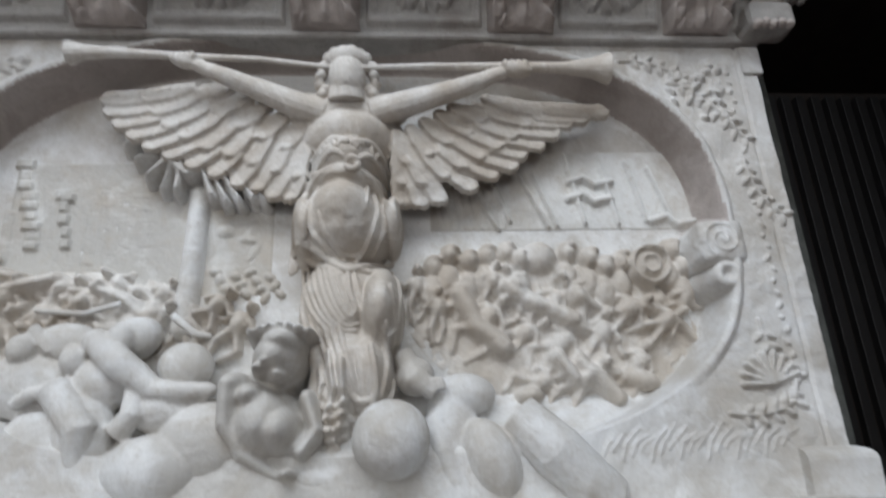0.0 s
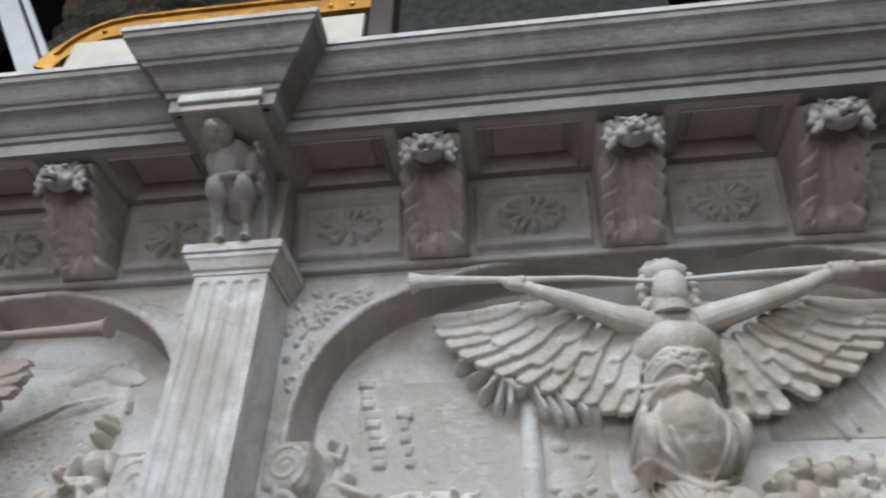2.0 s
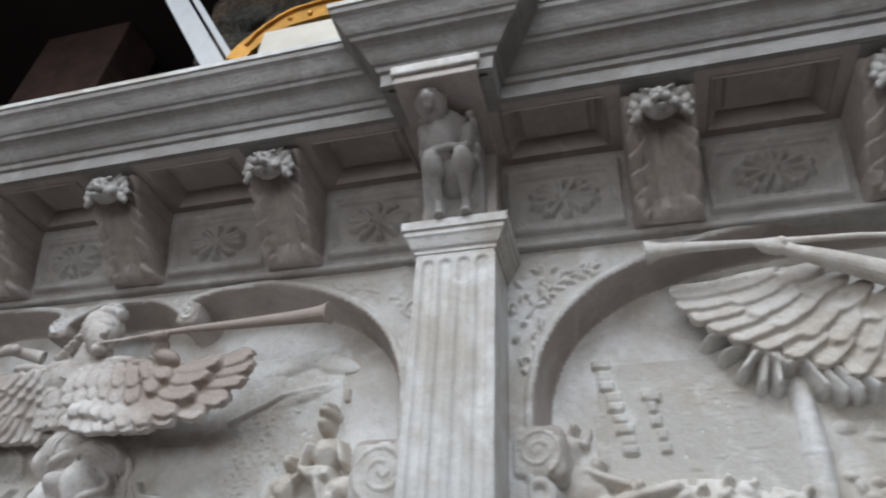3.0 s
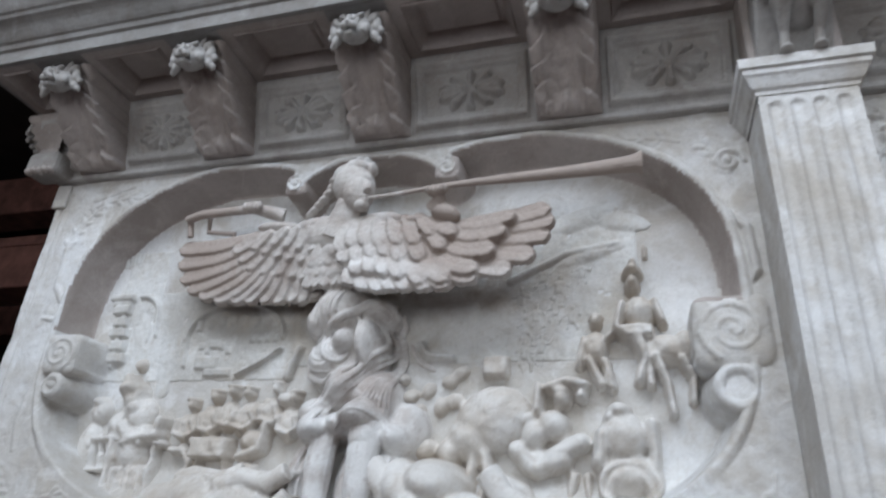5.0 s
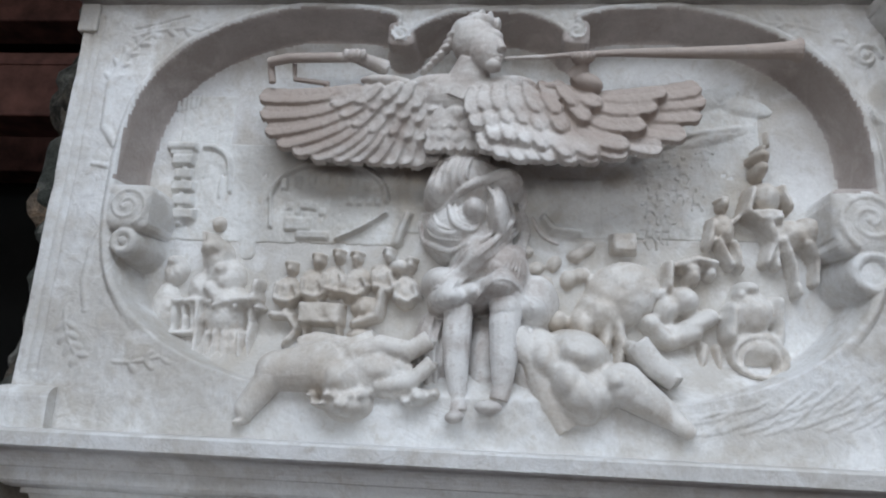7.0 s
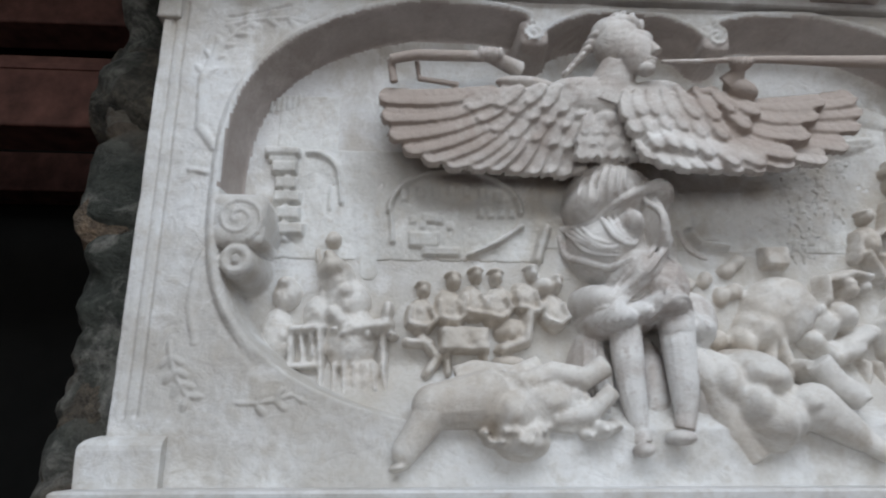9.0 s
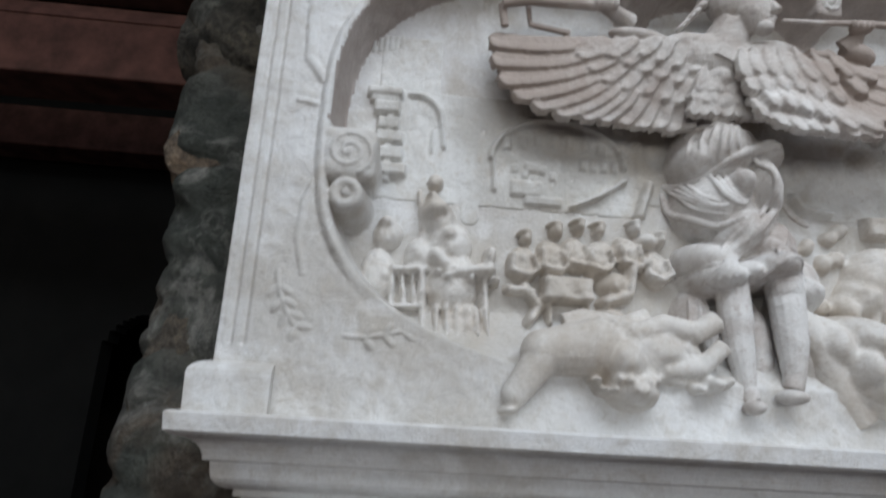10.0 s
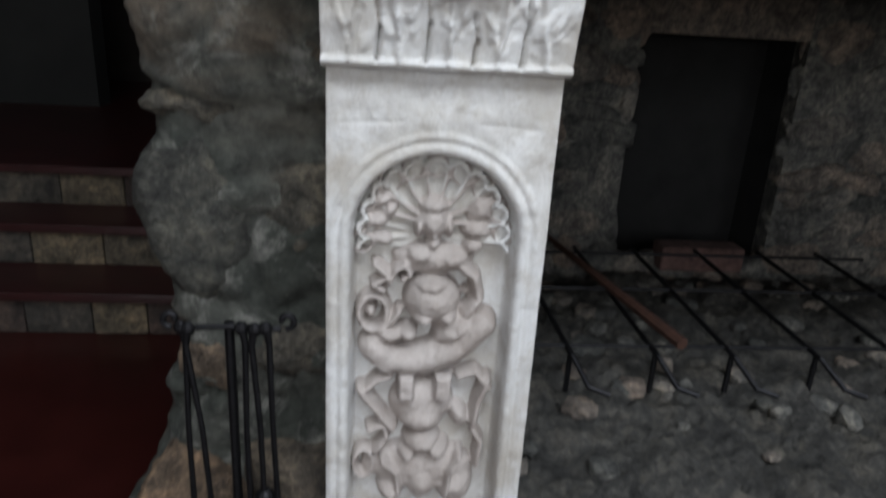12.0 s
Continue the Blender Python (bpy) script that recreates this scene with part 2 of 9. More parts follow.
class Relief:
    """A carved surface: heights over the wall plane, grown from rounded forms that melt into one another."""

    def __init__(self, x0, x1, z0, z1, step=0.004):
        nx, nz = int(round((x1 - x0) / step)) + 1, int(round((z1 - z0) / step)) + 1
        self.xs, self.zs, self.step = np.linspace(x0, x1, nx), np.linspace(z0, z1, nz), step
        self.X, self.Z = np.meshgrid(self.xs, self.zs)
        self.H = np.full(self.X.shape, -0.02)
        self.solids, self.sheets = [], []

    def patch(self, x0, x1, z0, z1):
        i0, i1 = np.searchsorted(self.xs, (x0, x1))
        j0, j1 = np.searchsorted(self.zs, (z0, z1))
        return slice(j0, j1 + 1), slice(i0, i1 + 1)

    def join(self, sl, h, k=0.008, inside=None):
        a = self.H[sl]
        if a.size == 0:
            return
        t = np.clip(0.5 + 0.5 * (h - a) / k, 0, 1)
        r = a + (h - a) * t + k * t * (1 - t) * 0.5
        self.H[sl] = r if inside is None else np.where(inside, r, a)

    def ell(self, x, z, a, b, h, rot=0.0, base=0.0, k=0.008, flat=2.0):
        """A dome of half axes a, b and height h, turned by rot degrees."""
        m = max(a, b)
        sl = self.patch(x - m, x + m, z - m, z + m)
        c, s = math.cos(radians(rot)), math.sin(radians(rot))
        dx, dz = self.X[sl] - x, self.Z[sl] - z
        r = (np.abs((dx * c + dz * s) / a) ** flat + np.abs((-dx * s + dz * c) / b) ** flat)
        self.join(sl, base + h * np.clip(1 - r, 0, 1) ** 0.62, k, r < 1)

    def limb(self, x0, z0, x1, z1, r0, r1, h0, h1=None, base0=0.0, base1=None, k=0.006):
        """A tapered round limb from one point to another; h: its height at either end above base."""
        h1 = h0 if h1 is None else h1
        base1 = base0 if base1 is None else base1
        m = max(r0, r1)
        sl = self.patch(min(x0, x1) - m, max(x0, x1) + m, min(z0, z1) - m, max(z0, z1) + m)
        dx, dz = self.X[sl] - x0, self.Z[sl] - z0
        lx, lz = x1 - x0, z1 - z0
        t = np.clip((dx * lx + dz * lz) / (lx * lx + lz * lz + 1e-9), 0, 1)
        d = np.hypot(dx - t * lx, dz - t * lz) / (r0 + (r1 - r0) * t)
        h = base0 + (base1 - base0) * t + (h0 + (h1 - h0) * t) * np.clip(1 - d * d, 0, 1) ** 0.62
        self.join(sl, h, k, d < 1)

    def chain(self, pts, r, h, base=0.0, k=0.006, r1=None):
        """Limbs along a line of points, tapering from r to r1."""
        r1 = r if r1 is None else r1
        n = len(pts) - 1
        for i in range(n):
            a, b = r + (r1 - r) * i / n, r + (r1 - r) * (i + 1) / n
            self.limb(*pts[i], *pts[i + 1], a, b, h * a / max(r, 1e-6) if r1 != r else h, h * b / max(r, 1e-6) if r1 != r else h, base, None, k)

    def plume(self, a, m, b, width, h0, h1, tilt):
        """One curved feather from its root a by m to its tip b that covers what lies there; tilt lifts its trailing edge."""
        n = 9
        pts = []
        for i in range(n + 1):
            t = i / n
            pts.append(tuple((1 - t) ** 2 * a[j] + 2 * t * (1 - t) * m[j] + t * t * b[j] for j in (0, 1)))
        xs, zs = [p[0] for p in pts], [p[1] for p in pts]
        sl = self.patch(min(xs) - width, max(xs) + width, min(zs) - width, max(zs) + width)
        X, Z = self.X[sl], self.Z[sl]
        best, along, side = np.full(X.shape, 9.0), np.zeros(X.shape), np.zeros(X.shape)
        for i in range(n):
            (x0, z0), (x1, z1) = pts[i], pts[i + 1]
            lx, lz = x1 - x0, z1 - z0
            u = np.clip(((X - x0) * lx + (Z - z0) * lz) / (lx * lx + lz * lz + 1e-12), 0, 1)
            ex, ez = X - x0 - u * lx, Z - z0 - u * lz
            d = np.hypot(ex, ez)
            near = d < best
            best, along = np.where(near, d, best), np.where(near, (i + u) / n, along)
            side = np.where(near, np.sign(lx * ez - lz * ex), side)
        w = width * (0.62 + 0.38 * np.clip(along / 0.45, 0, 1))
        e = np.clip(best / w, 0, 1) * side
        h = h0 + (h1 - h0) * along + 1.25 * tilt * e - 0.0008 * np.abs(e) ** 6 - 0.0012 * np.exp(-(best / 0.002) ** 2)
        h = h - 0.0006 * (np.sin((along * math.dist(a, b) - best * 0.7) / 0.0028) > 0.2)
        self.H[sl] = np.where(best < w, h, self.H[sl])

    def fold(self, pts, r, h, r1=None):
        """A fold of cloth or a band that lies on what is there already; a negative h is a hollow."""
        r1 = r if r1 is None else r1
        add = np.zeros_like(self.H)
        n = len(pts) - 1
        for i in range(n):
            (x0, z0), (x1, z1) = pts[i], pts[i + 1]
            ra, rb = r + (r1 - r) * i / n, r + (r1 - r) * (i + 1) / n
            m = max(ra, rb)
            sl = self.patch(min(x0, x1) - m, max(x0, x1) + m, min(z0, z1) - m, max(z0, z1) + m)
            dx, dz = self.X[sl] - x0, self.Z[sl] - z0
            lx, lz = x1 - x0, z1 - z0
            t = np.clip((dx * lx + dz * lz) / (lx * lx + lz * lz + 1e-9), 0, 1)
            d = np.hypot(dx - t * lx, dz - t * lz) / (ra + (rb - ra) * t)
            add[sl] = np.maximum(add[sl], np.clip(1 - d * d, 0, 1) ** 0.7)
        ends = np.clip(self.H / 0.02, 0, 1)
        self.H = self.H + h * add * ends

    def tube(self, pts, radii):
        """A round bar that stands free of the ground: points (x, z, height)."""
        self.solids.append(("tube", pts, radii))

    def ball(self, x, z, h, a, b, c, rot=0.0):
        """A rounded mass whose middle stands h over the ground; half axes across, up and out."""
        self.solids.append(("ball", (x, z, h), (a, b, c, rot)))

    def cut(self, x0, z0, x1, z1, r, depth):
        """A chased groove."""
        sl = self.patch(min(x0, x1) - r, max(x0, x1) + r, min(z0, z1) - r, max(z0, z1) + r)
        dx, dz = self.X[sl] - x0, self.Z[sl] - z0
        lx, lz = x1 - x0, z1 - z0
        t = np.clip((dx * lx + dz * lz) / (lx * lx + lz * lz + 1e-9), 0, 1)
        d = np.hypot(dx - t * lx, dz - t * lz) / r
        self.H[sl] -= depth * np.clip(1 - d * d, 0, 1)

    def block(self, x0, x1, z0, z1, h, soft=0.004):
        sl = self.patch(x0 - soft, x1 + soft, z0 - soft, z1 + soft)
        X, Z = self.X[sl], self.Z[sl]
        d = np.minimum(np.minimum(X - x0, x1 - X), np.minimum(Z - z0, z1 - Z))
        a = self.H[sl]
        self.H[sl] = np.where(d > -soft, np.maximum(a, h * np.clip((d + soft) / soft, 0, 1)), a)

    def spiral(self, x, z, r, turns, width, h, start=0.0, hand=1, base=0.0):
        """A volute: a rounded band that winds in to an eye."""
        n = int(14 * turns)
        pts = []
        for i in range(n + 1):
            t = i / n
            a = radians(start) + hand * t * turns * 2 * math.pi
            rr = r * (1 - t * 0.86)
            pts.append((x + rr * math.cos(a), z + rr * math.sin(a)))
        for (a, b), (c, d) in zip(pts, pts[1:]):
            self.limb(a, b, c, d, width, width, h, None, base, None, 0.003)
        self.ell(x, z, r * 0.2, r * 0.2, h * 1.1, 0, base)

    def ring(self, x, z, a, b, w, h, base=0.0, t0=0, t1=360):
        n = 22
        pts = [(x + a * math.cos(radians(t0 + (t1 - t0) * i / n)), z + b * math.sin(radians(t0 + (t1 - t0) * i / n))) for i in range(n + 1)]
        for p, q in zip(pts, pts[1:]):
            self.limb(*p, *q, w, w, h, None, base, None, 0.003)

    def figure(self, x, z, size, lean, seed, h):
        """A small rough figure: trunk, head and bent limbs, size tall, leaning by so many degrees."""
        g = random.Random(seed)
        c, s = math.cos(radians(-lean)), math.sin(radians(-lean))
        def at(u, v):
            return x + (u * c - v * s) * size, z + (u * s + v * c) * size
        self.ell(*at(0, 0.12), 0.15 * size, 0.22 * size, h, -lean, 0, 0.012)
        self.ell(*at(0.02, 0.40), 0.075 * size, 0.085 * size, h * 1.1, -lean)
        self.ell(*at(0.02, 0.45), 0.085 * size, 0.05 * size, h * 1.1, -lean)
        for sgn in (-1, 1):
            a = g.uniform(-0.1, 0.35)
            el, ha = at(sgn * (0.2 + 0.06 * g.random()), 0.1 + a * 0.3), at(sgn * (0.2 + 0.16 * g.random()), 0.1 + a)
            self.chain([at(sgn * 0.09, 0.25), el, ha], 0.06 * size, h * 0.72, 0, 0.018, 0.04 * size)
            kn, ft = at(sgn * (0.08 + 0.16 * g.random()), -0.22), at(sgn * 0.1 + 0.2 * (g.random() - 0.5), -0.45)
            self.chain([at(sgn * 0.06, -0.02), kn, ft], 0.08 * size, h * 0.72, 0, 0.018, 0.045 * size)

    def rough(self, amount, size, seed=0):
        """Wear: soft unevenness over all that stands proud."""
        rng = np.random.default_rng(seed)
        n = np.zeros_like(self.H)
        for s, k in ((size, 1.0), (size / 2.5, 0.5), (size / 5, 0.25)):
            g = rng.standard_normal((max(3, int((self.zs[-1] - self.zs[0]) / s) + 3), max(3, int((self.xs[-1] - self.xs[0]) / s) + 3)))
            fx = (self.xs - self.xs[0]) / s
            fz = (self.zs - self.zs[0]) / s
            ix, iz = np.minimum(fx.astype(int), g.shape[1] - 2), np.minimum(fz.astype(int), g.shape[0] - 2)
            tx, tz = fx - ix, fz - iz
            tx, tz = tx * tx * (3 - 2 * tx), tz * tz * (3 - 2 * tz)
            tz = tz[:, None]
            n += k * ((g[iz][:, ix] * (1 - tx) + g[iz][:, ix + 1] * tx) * (1 - tz) + (g[iz + 1][:, ix] * (1 - tx) + g[iz + 1][:, ix + 1] * tx) * tz)
        self.H = np.where(self.H > 0.001, self.H + amount * n, self.H)

    def blur(self, times=1, inside=False):
        """Softens edges; inside: the outline stays sharp."""
        for _ in range(times):
            m = (self.H > 0.0005).astype(float) if inside else np.ones_like(self.H)
            h, w = self.H * m, m
            for ax in (0, 1):
                h = (np.roll(h, 1, ax) + 2 * h + np.roll(h, -1, ax)) / 4
                w = (np.roll(w, 1, ax) + 2 * w + np.roll(w, -1, ax)) / 4
            self.H = np.where(m > 0, h / np.maximum(w, 1e-6), self.H)

    def rib(self, pts, r, lift=0.35):
        """A rounded fold of cloth that follows the carved surface under it."""
        q = []
        ext = [pts[0]] + list(pts) + [pts[-1]]
        for i in range(1, len(ext) - 2):
            a, b, c, d = ext[i - 1], ext[i], ext[i + 1], ext[i + 2]
            for k in range(6):
                t = k / 6
                q.append(tuple(0.5 * (2 * b[j] + (c[j] - a[j]) * t + (2 * a[j] - 5 * b[j] + 4 * c[j] - d[j]) * t * t + (3 * b[j] - a[j] - 3 * c[j] + d[j]) * t ** 3) for j in (0, 1)))
        q.append(tuple(pts[-1]))
        n = len(q)
        hs = []
        for x, z in q:
            i = min(max(int((x - self.xs[0]) / self.step), 0), len(self.xs) - 1)
            j = min(max(int((z - self.zs[0]) / self.step), 0), len(self.zs) - 1)
            hs.append(max(float(self.H[j, i]), 0.0))
        for _ in range(3):
            hs = [(hs[max(k - 1, 0)] + 2 * hs[k] + hs[min(k + 1, n - 1)]) / 4 for k in range(n)]
        rad = [r * (0.35 + 0.65 * math.sin(math.pi * min(max((k + 0.6) / n, 0), 1)) ** 0.6) for k in range(n)]
        self.solids.append(("tube", [(x, z, h + lift * s - 0.2 * r) for (x, z), h, s in zip(q, hs, rad)], rad))

    def pleats(self, x, z, a, b, rot, wave, amp, bend=0.0, seed=0.0):
        """Fine folds of cloth that run along rot degrees, within half axes a across and b along."""
        c, s_ = math.cos(radians(rot)), math.sin(radians(rot))
        dx, dz = self.X - x, self.Z - z
        v, u = dx * c + dz * s_, -dx * s_ + dz * c
        m = np.clip(1 - (u / a) ** 2 - (v / b) ** 2, 0, 1) ** 0.5 * np.clip(self.H / 0.03, 0, 1)
        ph = (u + bend * v * v + 0.25 * wave * np.sin(v / (wave * 3.1) + seed)) / wave
        fold = np.abs(np.cos(math.pi * ph)) ** 0.8 * (0.7 + 0.3 * np.sin(ph * 1.7 + seed))
        self.H += amp * m * (fold - 0.4)

    def sheet(self):
        """A thin shell on the same field, such as a wing that stands free of the ground."""
        w = Relief(self.xs[0], self.xs[-1], self.zs[0], self.zs[-1], self.step)
        self.sheets.append(w)
        return w

    def grid(self, y, all_over=False, thin=False, closed=False):
        """The surface's corners and faces; thin: a shell whose rim bends back a little."""
        H0 = self.H
        keep = H0 > 0.0005
        if all_over:
            keep = np.ones_like(keep)
        cell = keep[:-1, :-1] | keep[1:, :-1] | keep[:-1, 1:] | keep[1:, 1:]
        if thin:
            near = np.full(H0.shape, -1.0)
            hp = np.pad(np.where(keep, H0, -1.0), 1, constant_values=-1.0)
            for a in range(3):
                for b in range(3):
                    near = np.maximum(near, hp[a:a + H0.shape[0], b:b + H0.shape[1]])
            H = np.where(keep, H0, np.maximum(near - 0.012, -0.006))
        else:
            H = H0 if all_over else np.where(keep, H0, -0.006)
        use = np.zeros_like(keep)
        for a in (slice(None, -1), slice(1, None)):
            for b in (slice(None, -1), slice(1, None)):
                use[a, b] |= cell
        idx = np.full(keep.shape, -1)
        idx[use] = np.arange(use.sum())
        co = np.stack((self.X[use], y - H[use], self.Z[use]), 1)
        j, i = np.nonzero(cell)
        f = np.stack((idx[j, i], idx[j, i + 1], idx[j + 1, i + 1], idx[j + 1, i]), 1)
        if not closed:
            return co, f
        # a back and a rim close the form
        n = len(co)
        back = co.copy()
        back[:, 1] = co[:, 1] + 0.010 if thin else y + 0.012
        e = np.concatenate([np.stack((f[:, k], f[:, (k + 1) % 4]), 1) for k in range(4)])
        key = np.sort(e, 1)
        _, first_, count = np.unique(key[:, 0] * n + key[:, 1], return_index=True, return_counts=True)
        rim = e[first_[count == 1]]
        walls = np.stack((rim[:, 1], rim[:, 0], rim[:, 0] + n, rim[:, 1] + n), 1)
        return np.concatenate((co, back)), np.concatenate((f, f[:, ::-1] + n, walls))

    def build(self, name, y, mat, parent=None, label="", all_over=False, mat2=None, where=None, skin=0.0, wear=2):
        co, f = self.grid(y, all_over, False, skin > 0)
        for w in self.sheets:
            co2, f2 = w.grid(y, False, True, skin > 0)
            f = np.concatenate((f, f2 + len(co)))
            co = np.concatenate((co, co2))
        me = bpy.data.meshes.new(name)
        me.vertices.add(len(co))
        me.vertices.foreach_set("co", co.ravel())
        me.loops.add(f.size)
        me.loops.foreach_set("vertex_index", f.ravel())
        me.polygons.add(len(f))
        me.polygons.foreach_set("loop_start", np.arange(0, f.size, 4))
        me.polygons.foreach_set("loop_total", np.full(len(f), 4))
        me.update(calc_edges=True)
        if self.solids:
            bm = bmesh.new()
            for kind, p, q in self.solids:
                if kind == "tube":
                    add_rod(bm, [(a, y - c, b) for a, b, c in p], q, 14)
                else:
                    add_ball(bm, (p[0], y - p[2], p[1]), (q[0], q[2], q[1]), (0, -q[3], 0), 18, 12)
            bmesh.ops.recalc_face_normals(bm, faces=bm.faces)
            extra = bpy.data.meshes.new("extra")
            bm.to_mesh(extra)
            bm.free()
            bm = bmesh.new()
            bm.from_mesh(me)
            bm.from_mesh(extra)
            bm.to_mesh(me)
            bm.free()
            bpy.data.meshes.remove(extra)
        n_all = len(me.polygons)
        me.polygons.foreach_set("use_smooth", [True] * n_all)
        if mat2 is not None:
            c = np.empty(n_all * 3)
            me.polygons.foreach_get("center", c)
            c = c.reshape(-1, 3)
            jitter = 0.02 * np.sin(c[:, 0] * 60 + 3 * np.sin(c[:, 2] * 45)) + 0.03 * np.sin(c[:, 2] * 38 + 1) + 0.012 * np.sin(c[:, 0] * 190 + c[:, 2] * 230)
            me.polygons.foreach_set("material_index", where(c[:, 0], c[:, 2], jitter).astype(np.int32))
        me.materials.append(mat)
        if mat2 is not None:
            me.materials.append(mat2)
        ob = new(name, me)
        if parent:
            ob.parent = parent
        if label:
            ob["label"] = label
        if skin:
            melt(ob, skin, wear)
        return ob

# ---- room ----
CX = -1.005          # middle of the chimneypiece
XL, XR = -2.825, 0.81
FACE = 1.17          # front plane of the carved slabs
GROUND = 1.265       # sunk ground of the reliefs

tagged(part("floor", box(-9, 6, -4.8, 2.62, -0.2, 0.0), REDFLOOR), "polished dark oxblood red floor", "floor", "", "structure")
bm = bmesh.new()
for a in ((-9, 6, -4.8, -2.6), (-9, 6, -0.6, 7), (-9, -3.95, -2.6, -0.6), (1.55, 6, -2.6, -0.6)):
    add_box(bm, a[0], a[1], a[2], a[3], 4.6, 4.8)
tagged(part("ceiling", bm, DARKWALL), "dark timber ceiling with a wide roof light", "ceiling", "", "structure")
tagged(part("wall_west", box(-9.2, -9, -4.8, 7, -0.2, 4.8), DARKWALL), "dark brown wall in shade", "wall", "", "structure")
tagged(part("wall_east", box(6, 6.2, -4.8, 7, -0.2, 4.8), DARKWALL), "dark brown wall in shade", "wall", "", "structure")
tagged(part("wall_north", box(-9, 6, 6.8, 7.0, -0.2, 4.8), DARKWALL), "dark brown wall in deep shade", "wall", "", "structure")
# wall behind the camera, with three tall window openings
bm = bmesh.new()
edges = [-9.0]
for wx, ww in WINDOWS:
    edges += [wx - ww / 2, wx + ww / 2]
edges.append(6.0)
for k in range(0, len(edges), 2):
    add_box(bm, edges[k], edges[k + 1], -5.0, -4.8, 0, 4.6)
for wx, ww in WINDOWS:
    add_box(bm, wx - ww / 2, wx + ww / 2, -5.0, -4.8, 0, 1.2)
    add_box(bm, wx - ww / 2, wx + ww / 2, -5.0, -4.8, 3.4, 4.6)
tagged(part("wall_south", bm, PLASTER), "plain plaster wall with three tall windows", "wall", "", "structure")

# ---- chimneypiece: slabs and mouldings ----
mantel = thing("chimneypiece", "tall pale limestone chimneypiece carved with two relief panels", "fireplace")

# shelf between the jambs and the carved slabs
shelf_profile = [(-0.12, 1.352), (0.0, 1.352), (0.004, 1.366), (0.014, 1.368), (0.014, 1.378)] + curve_pts(0.014, 1.378, 0.045, 1.402, "round", 5) + \
    [(0.045, 1.402), (0.047, 1.418), (0.056, 1.420)] + curve_pts(0.056, 1.420, 0.088, 1.452, "hollow", 6) + \
    [(0.088, 1.452), (0.098, 1.455), (0.105, 1.460), (0.107, 1.484), (0.102, 1.488), (-0.12, 1.488)]
SX0, SX1 = -2.752, 2 * CX + 2.752
part("shelf", sweep([(SX0, 1.62), (SX0, 1.19), (SX1, 1.19), (SX1, 1.62)], shelf_profile), STONE, mantel, "moulded limestone shelf with worn edges")
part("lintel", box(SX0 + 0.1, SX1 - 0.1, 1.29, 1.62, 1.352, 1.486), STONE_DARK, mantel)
# plinth course under the slabs
plinth = [(-0.1, 1.486), (0.028, 1.486), (0.03, 1.545)] + curve_pts(0.03, 1.545, 0.006, 1.566, "hollow", 4) + [(0.004, 1.568), (-0.1, 1.568)]
for ex, sg in ((XL, 1), (XR, -1)):
    part("plinth_block", sweep([(ex, 1.60), (ex, FACE + 0.004), (ex + 0.10, FACE + 0.004)] if sg > 0 else [(ex - 0.10, FACE + 0.004), (ex, FACE + 0.004), (ex, 1.60)], plinth), STONE, mantel)

for ex, sg in ((XL, 1), (XR, -1)):
    part("corner_cap", box(min(ex - sg * 0.010, ex + sg * 0.036), max(ex - sg * 0.010, ex + sg * 0.036), FACE - 0.009, 1.30, 2.352, 2.423, 0.005), STONE, mantel)

# frieze wall and soffit with coffers
BRACKETS = [-0.572, -0.132, 0.285, 0.675]
BRACKETS = [2 * CX - b for b in reversed(BRACKETS)] + BRACKETS
SOFFIT, FRIEZE = 2.632, 1.10
LEAN = 0.30           # the frieze leans out by this much for each metre of height
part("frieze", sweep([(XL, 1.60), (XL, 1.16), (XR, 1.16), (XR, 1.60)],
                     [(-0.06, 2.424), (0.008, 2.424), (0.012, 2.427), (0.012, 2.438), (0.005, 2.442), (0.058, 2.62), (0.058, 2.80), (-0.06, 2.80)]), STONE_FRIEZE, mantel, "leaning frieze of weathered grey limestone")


Z0 = SOFFIT
cornice_profile = [(-0.04, Z0 + 0.07), (-0.012, Z0 + 0.07), (-0.012, Z0), (0.0, Z0), (0.003, Z0 + 0.032), (0.010, Z0 + 0.036), (0.014, Z0 + 0.048)] + \
    curve_pts(0.014, Z0 + 0.048, 0.048, Z0 + 0.085, "ogee", 6) + [(0.05, Z0 + 0.088), (0.058, Z0 + 0.092), (0.062, Z0 + 0.10)] + \
    curve_pts(0.062, Z0 + 0.10, 0.096, Z0 + 0.142, "ogee", 6) + [(0.098, Z0 + 0.145), (0.102, Z0 + 0.172), (0.098, Z0 + 0.176), (-0.04, Z0 + 0.176)]
RW, RD, CF = 0.118, 0.085, FRIEZE - 0.2   # half width and depth of the break over the pilaster, plane of the cornice's foot
plan = [(XL - 0.1, 1.60), (XL - 0.1, CF), (CX - RW, CF), (CX - RW, CF - RD), (CX + RW, CF - RD), (CX + RW, CF), (XR + 0.1, CF), (XR + 0.1, 1.60)]
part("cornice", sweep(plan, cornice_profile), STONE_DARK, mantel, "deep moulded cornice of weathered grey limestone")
part("cornice_fillet", sweep([(x_, y_) for x_, y_ in plan], [(0.09, Z0 + 0.161), (0.1045, Z0 + 0.161), (0.1055, Z0 + 0.174), (0.102, Z0 + 0.178), (0.09, Z0 + 0.178)]), STONE, mantel, "pale top edge of the cornice")
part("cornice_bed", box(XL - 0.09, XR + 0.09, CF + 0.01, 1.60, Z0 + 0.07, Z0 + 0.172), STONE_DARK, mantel)
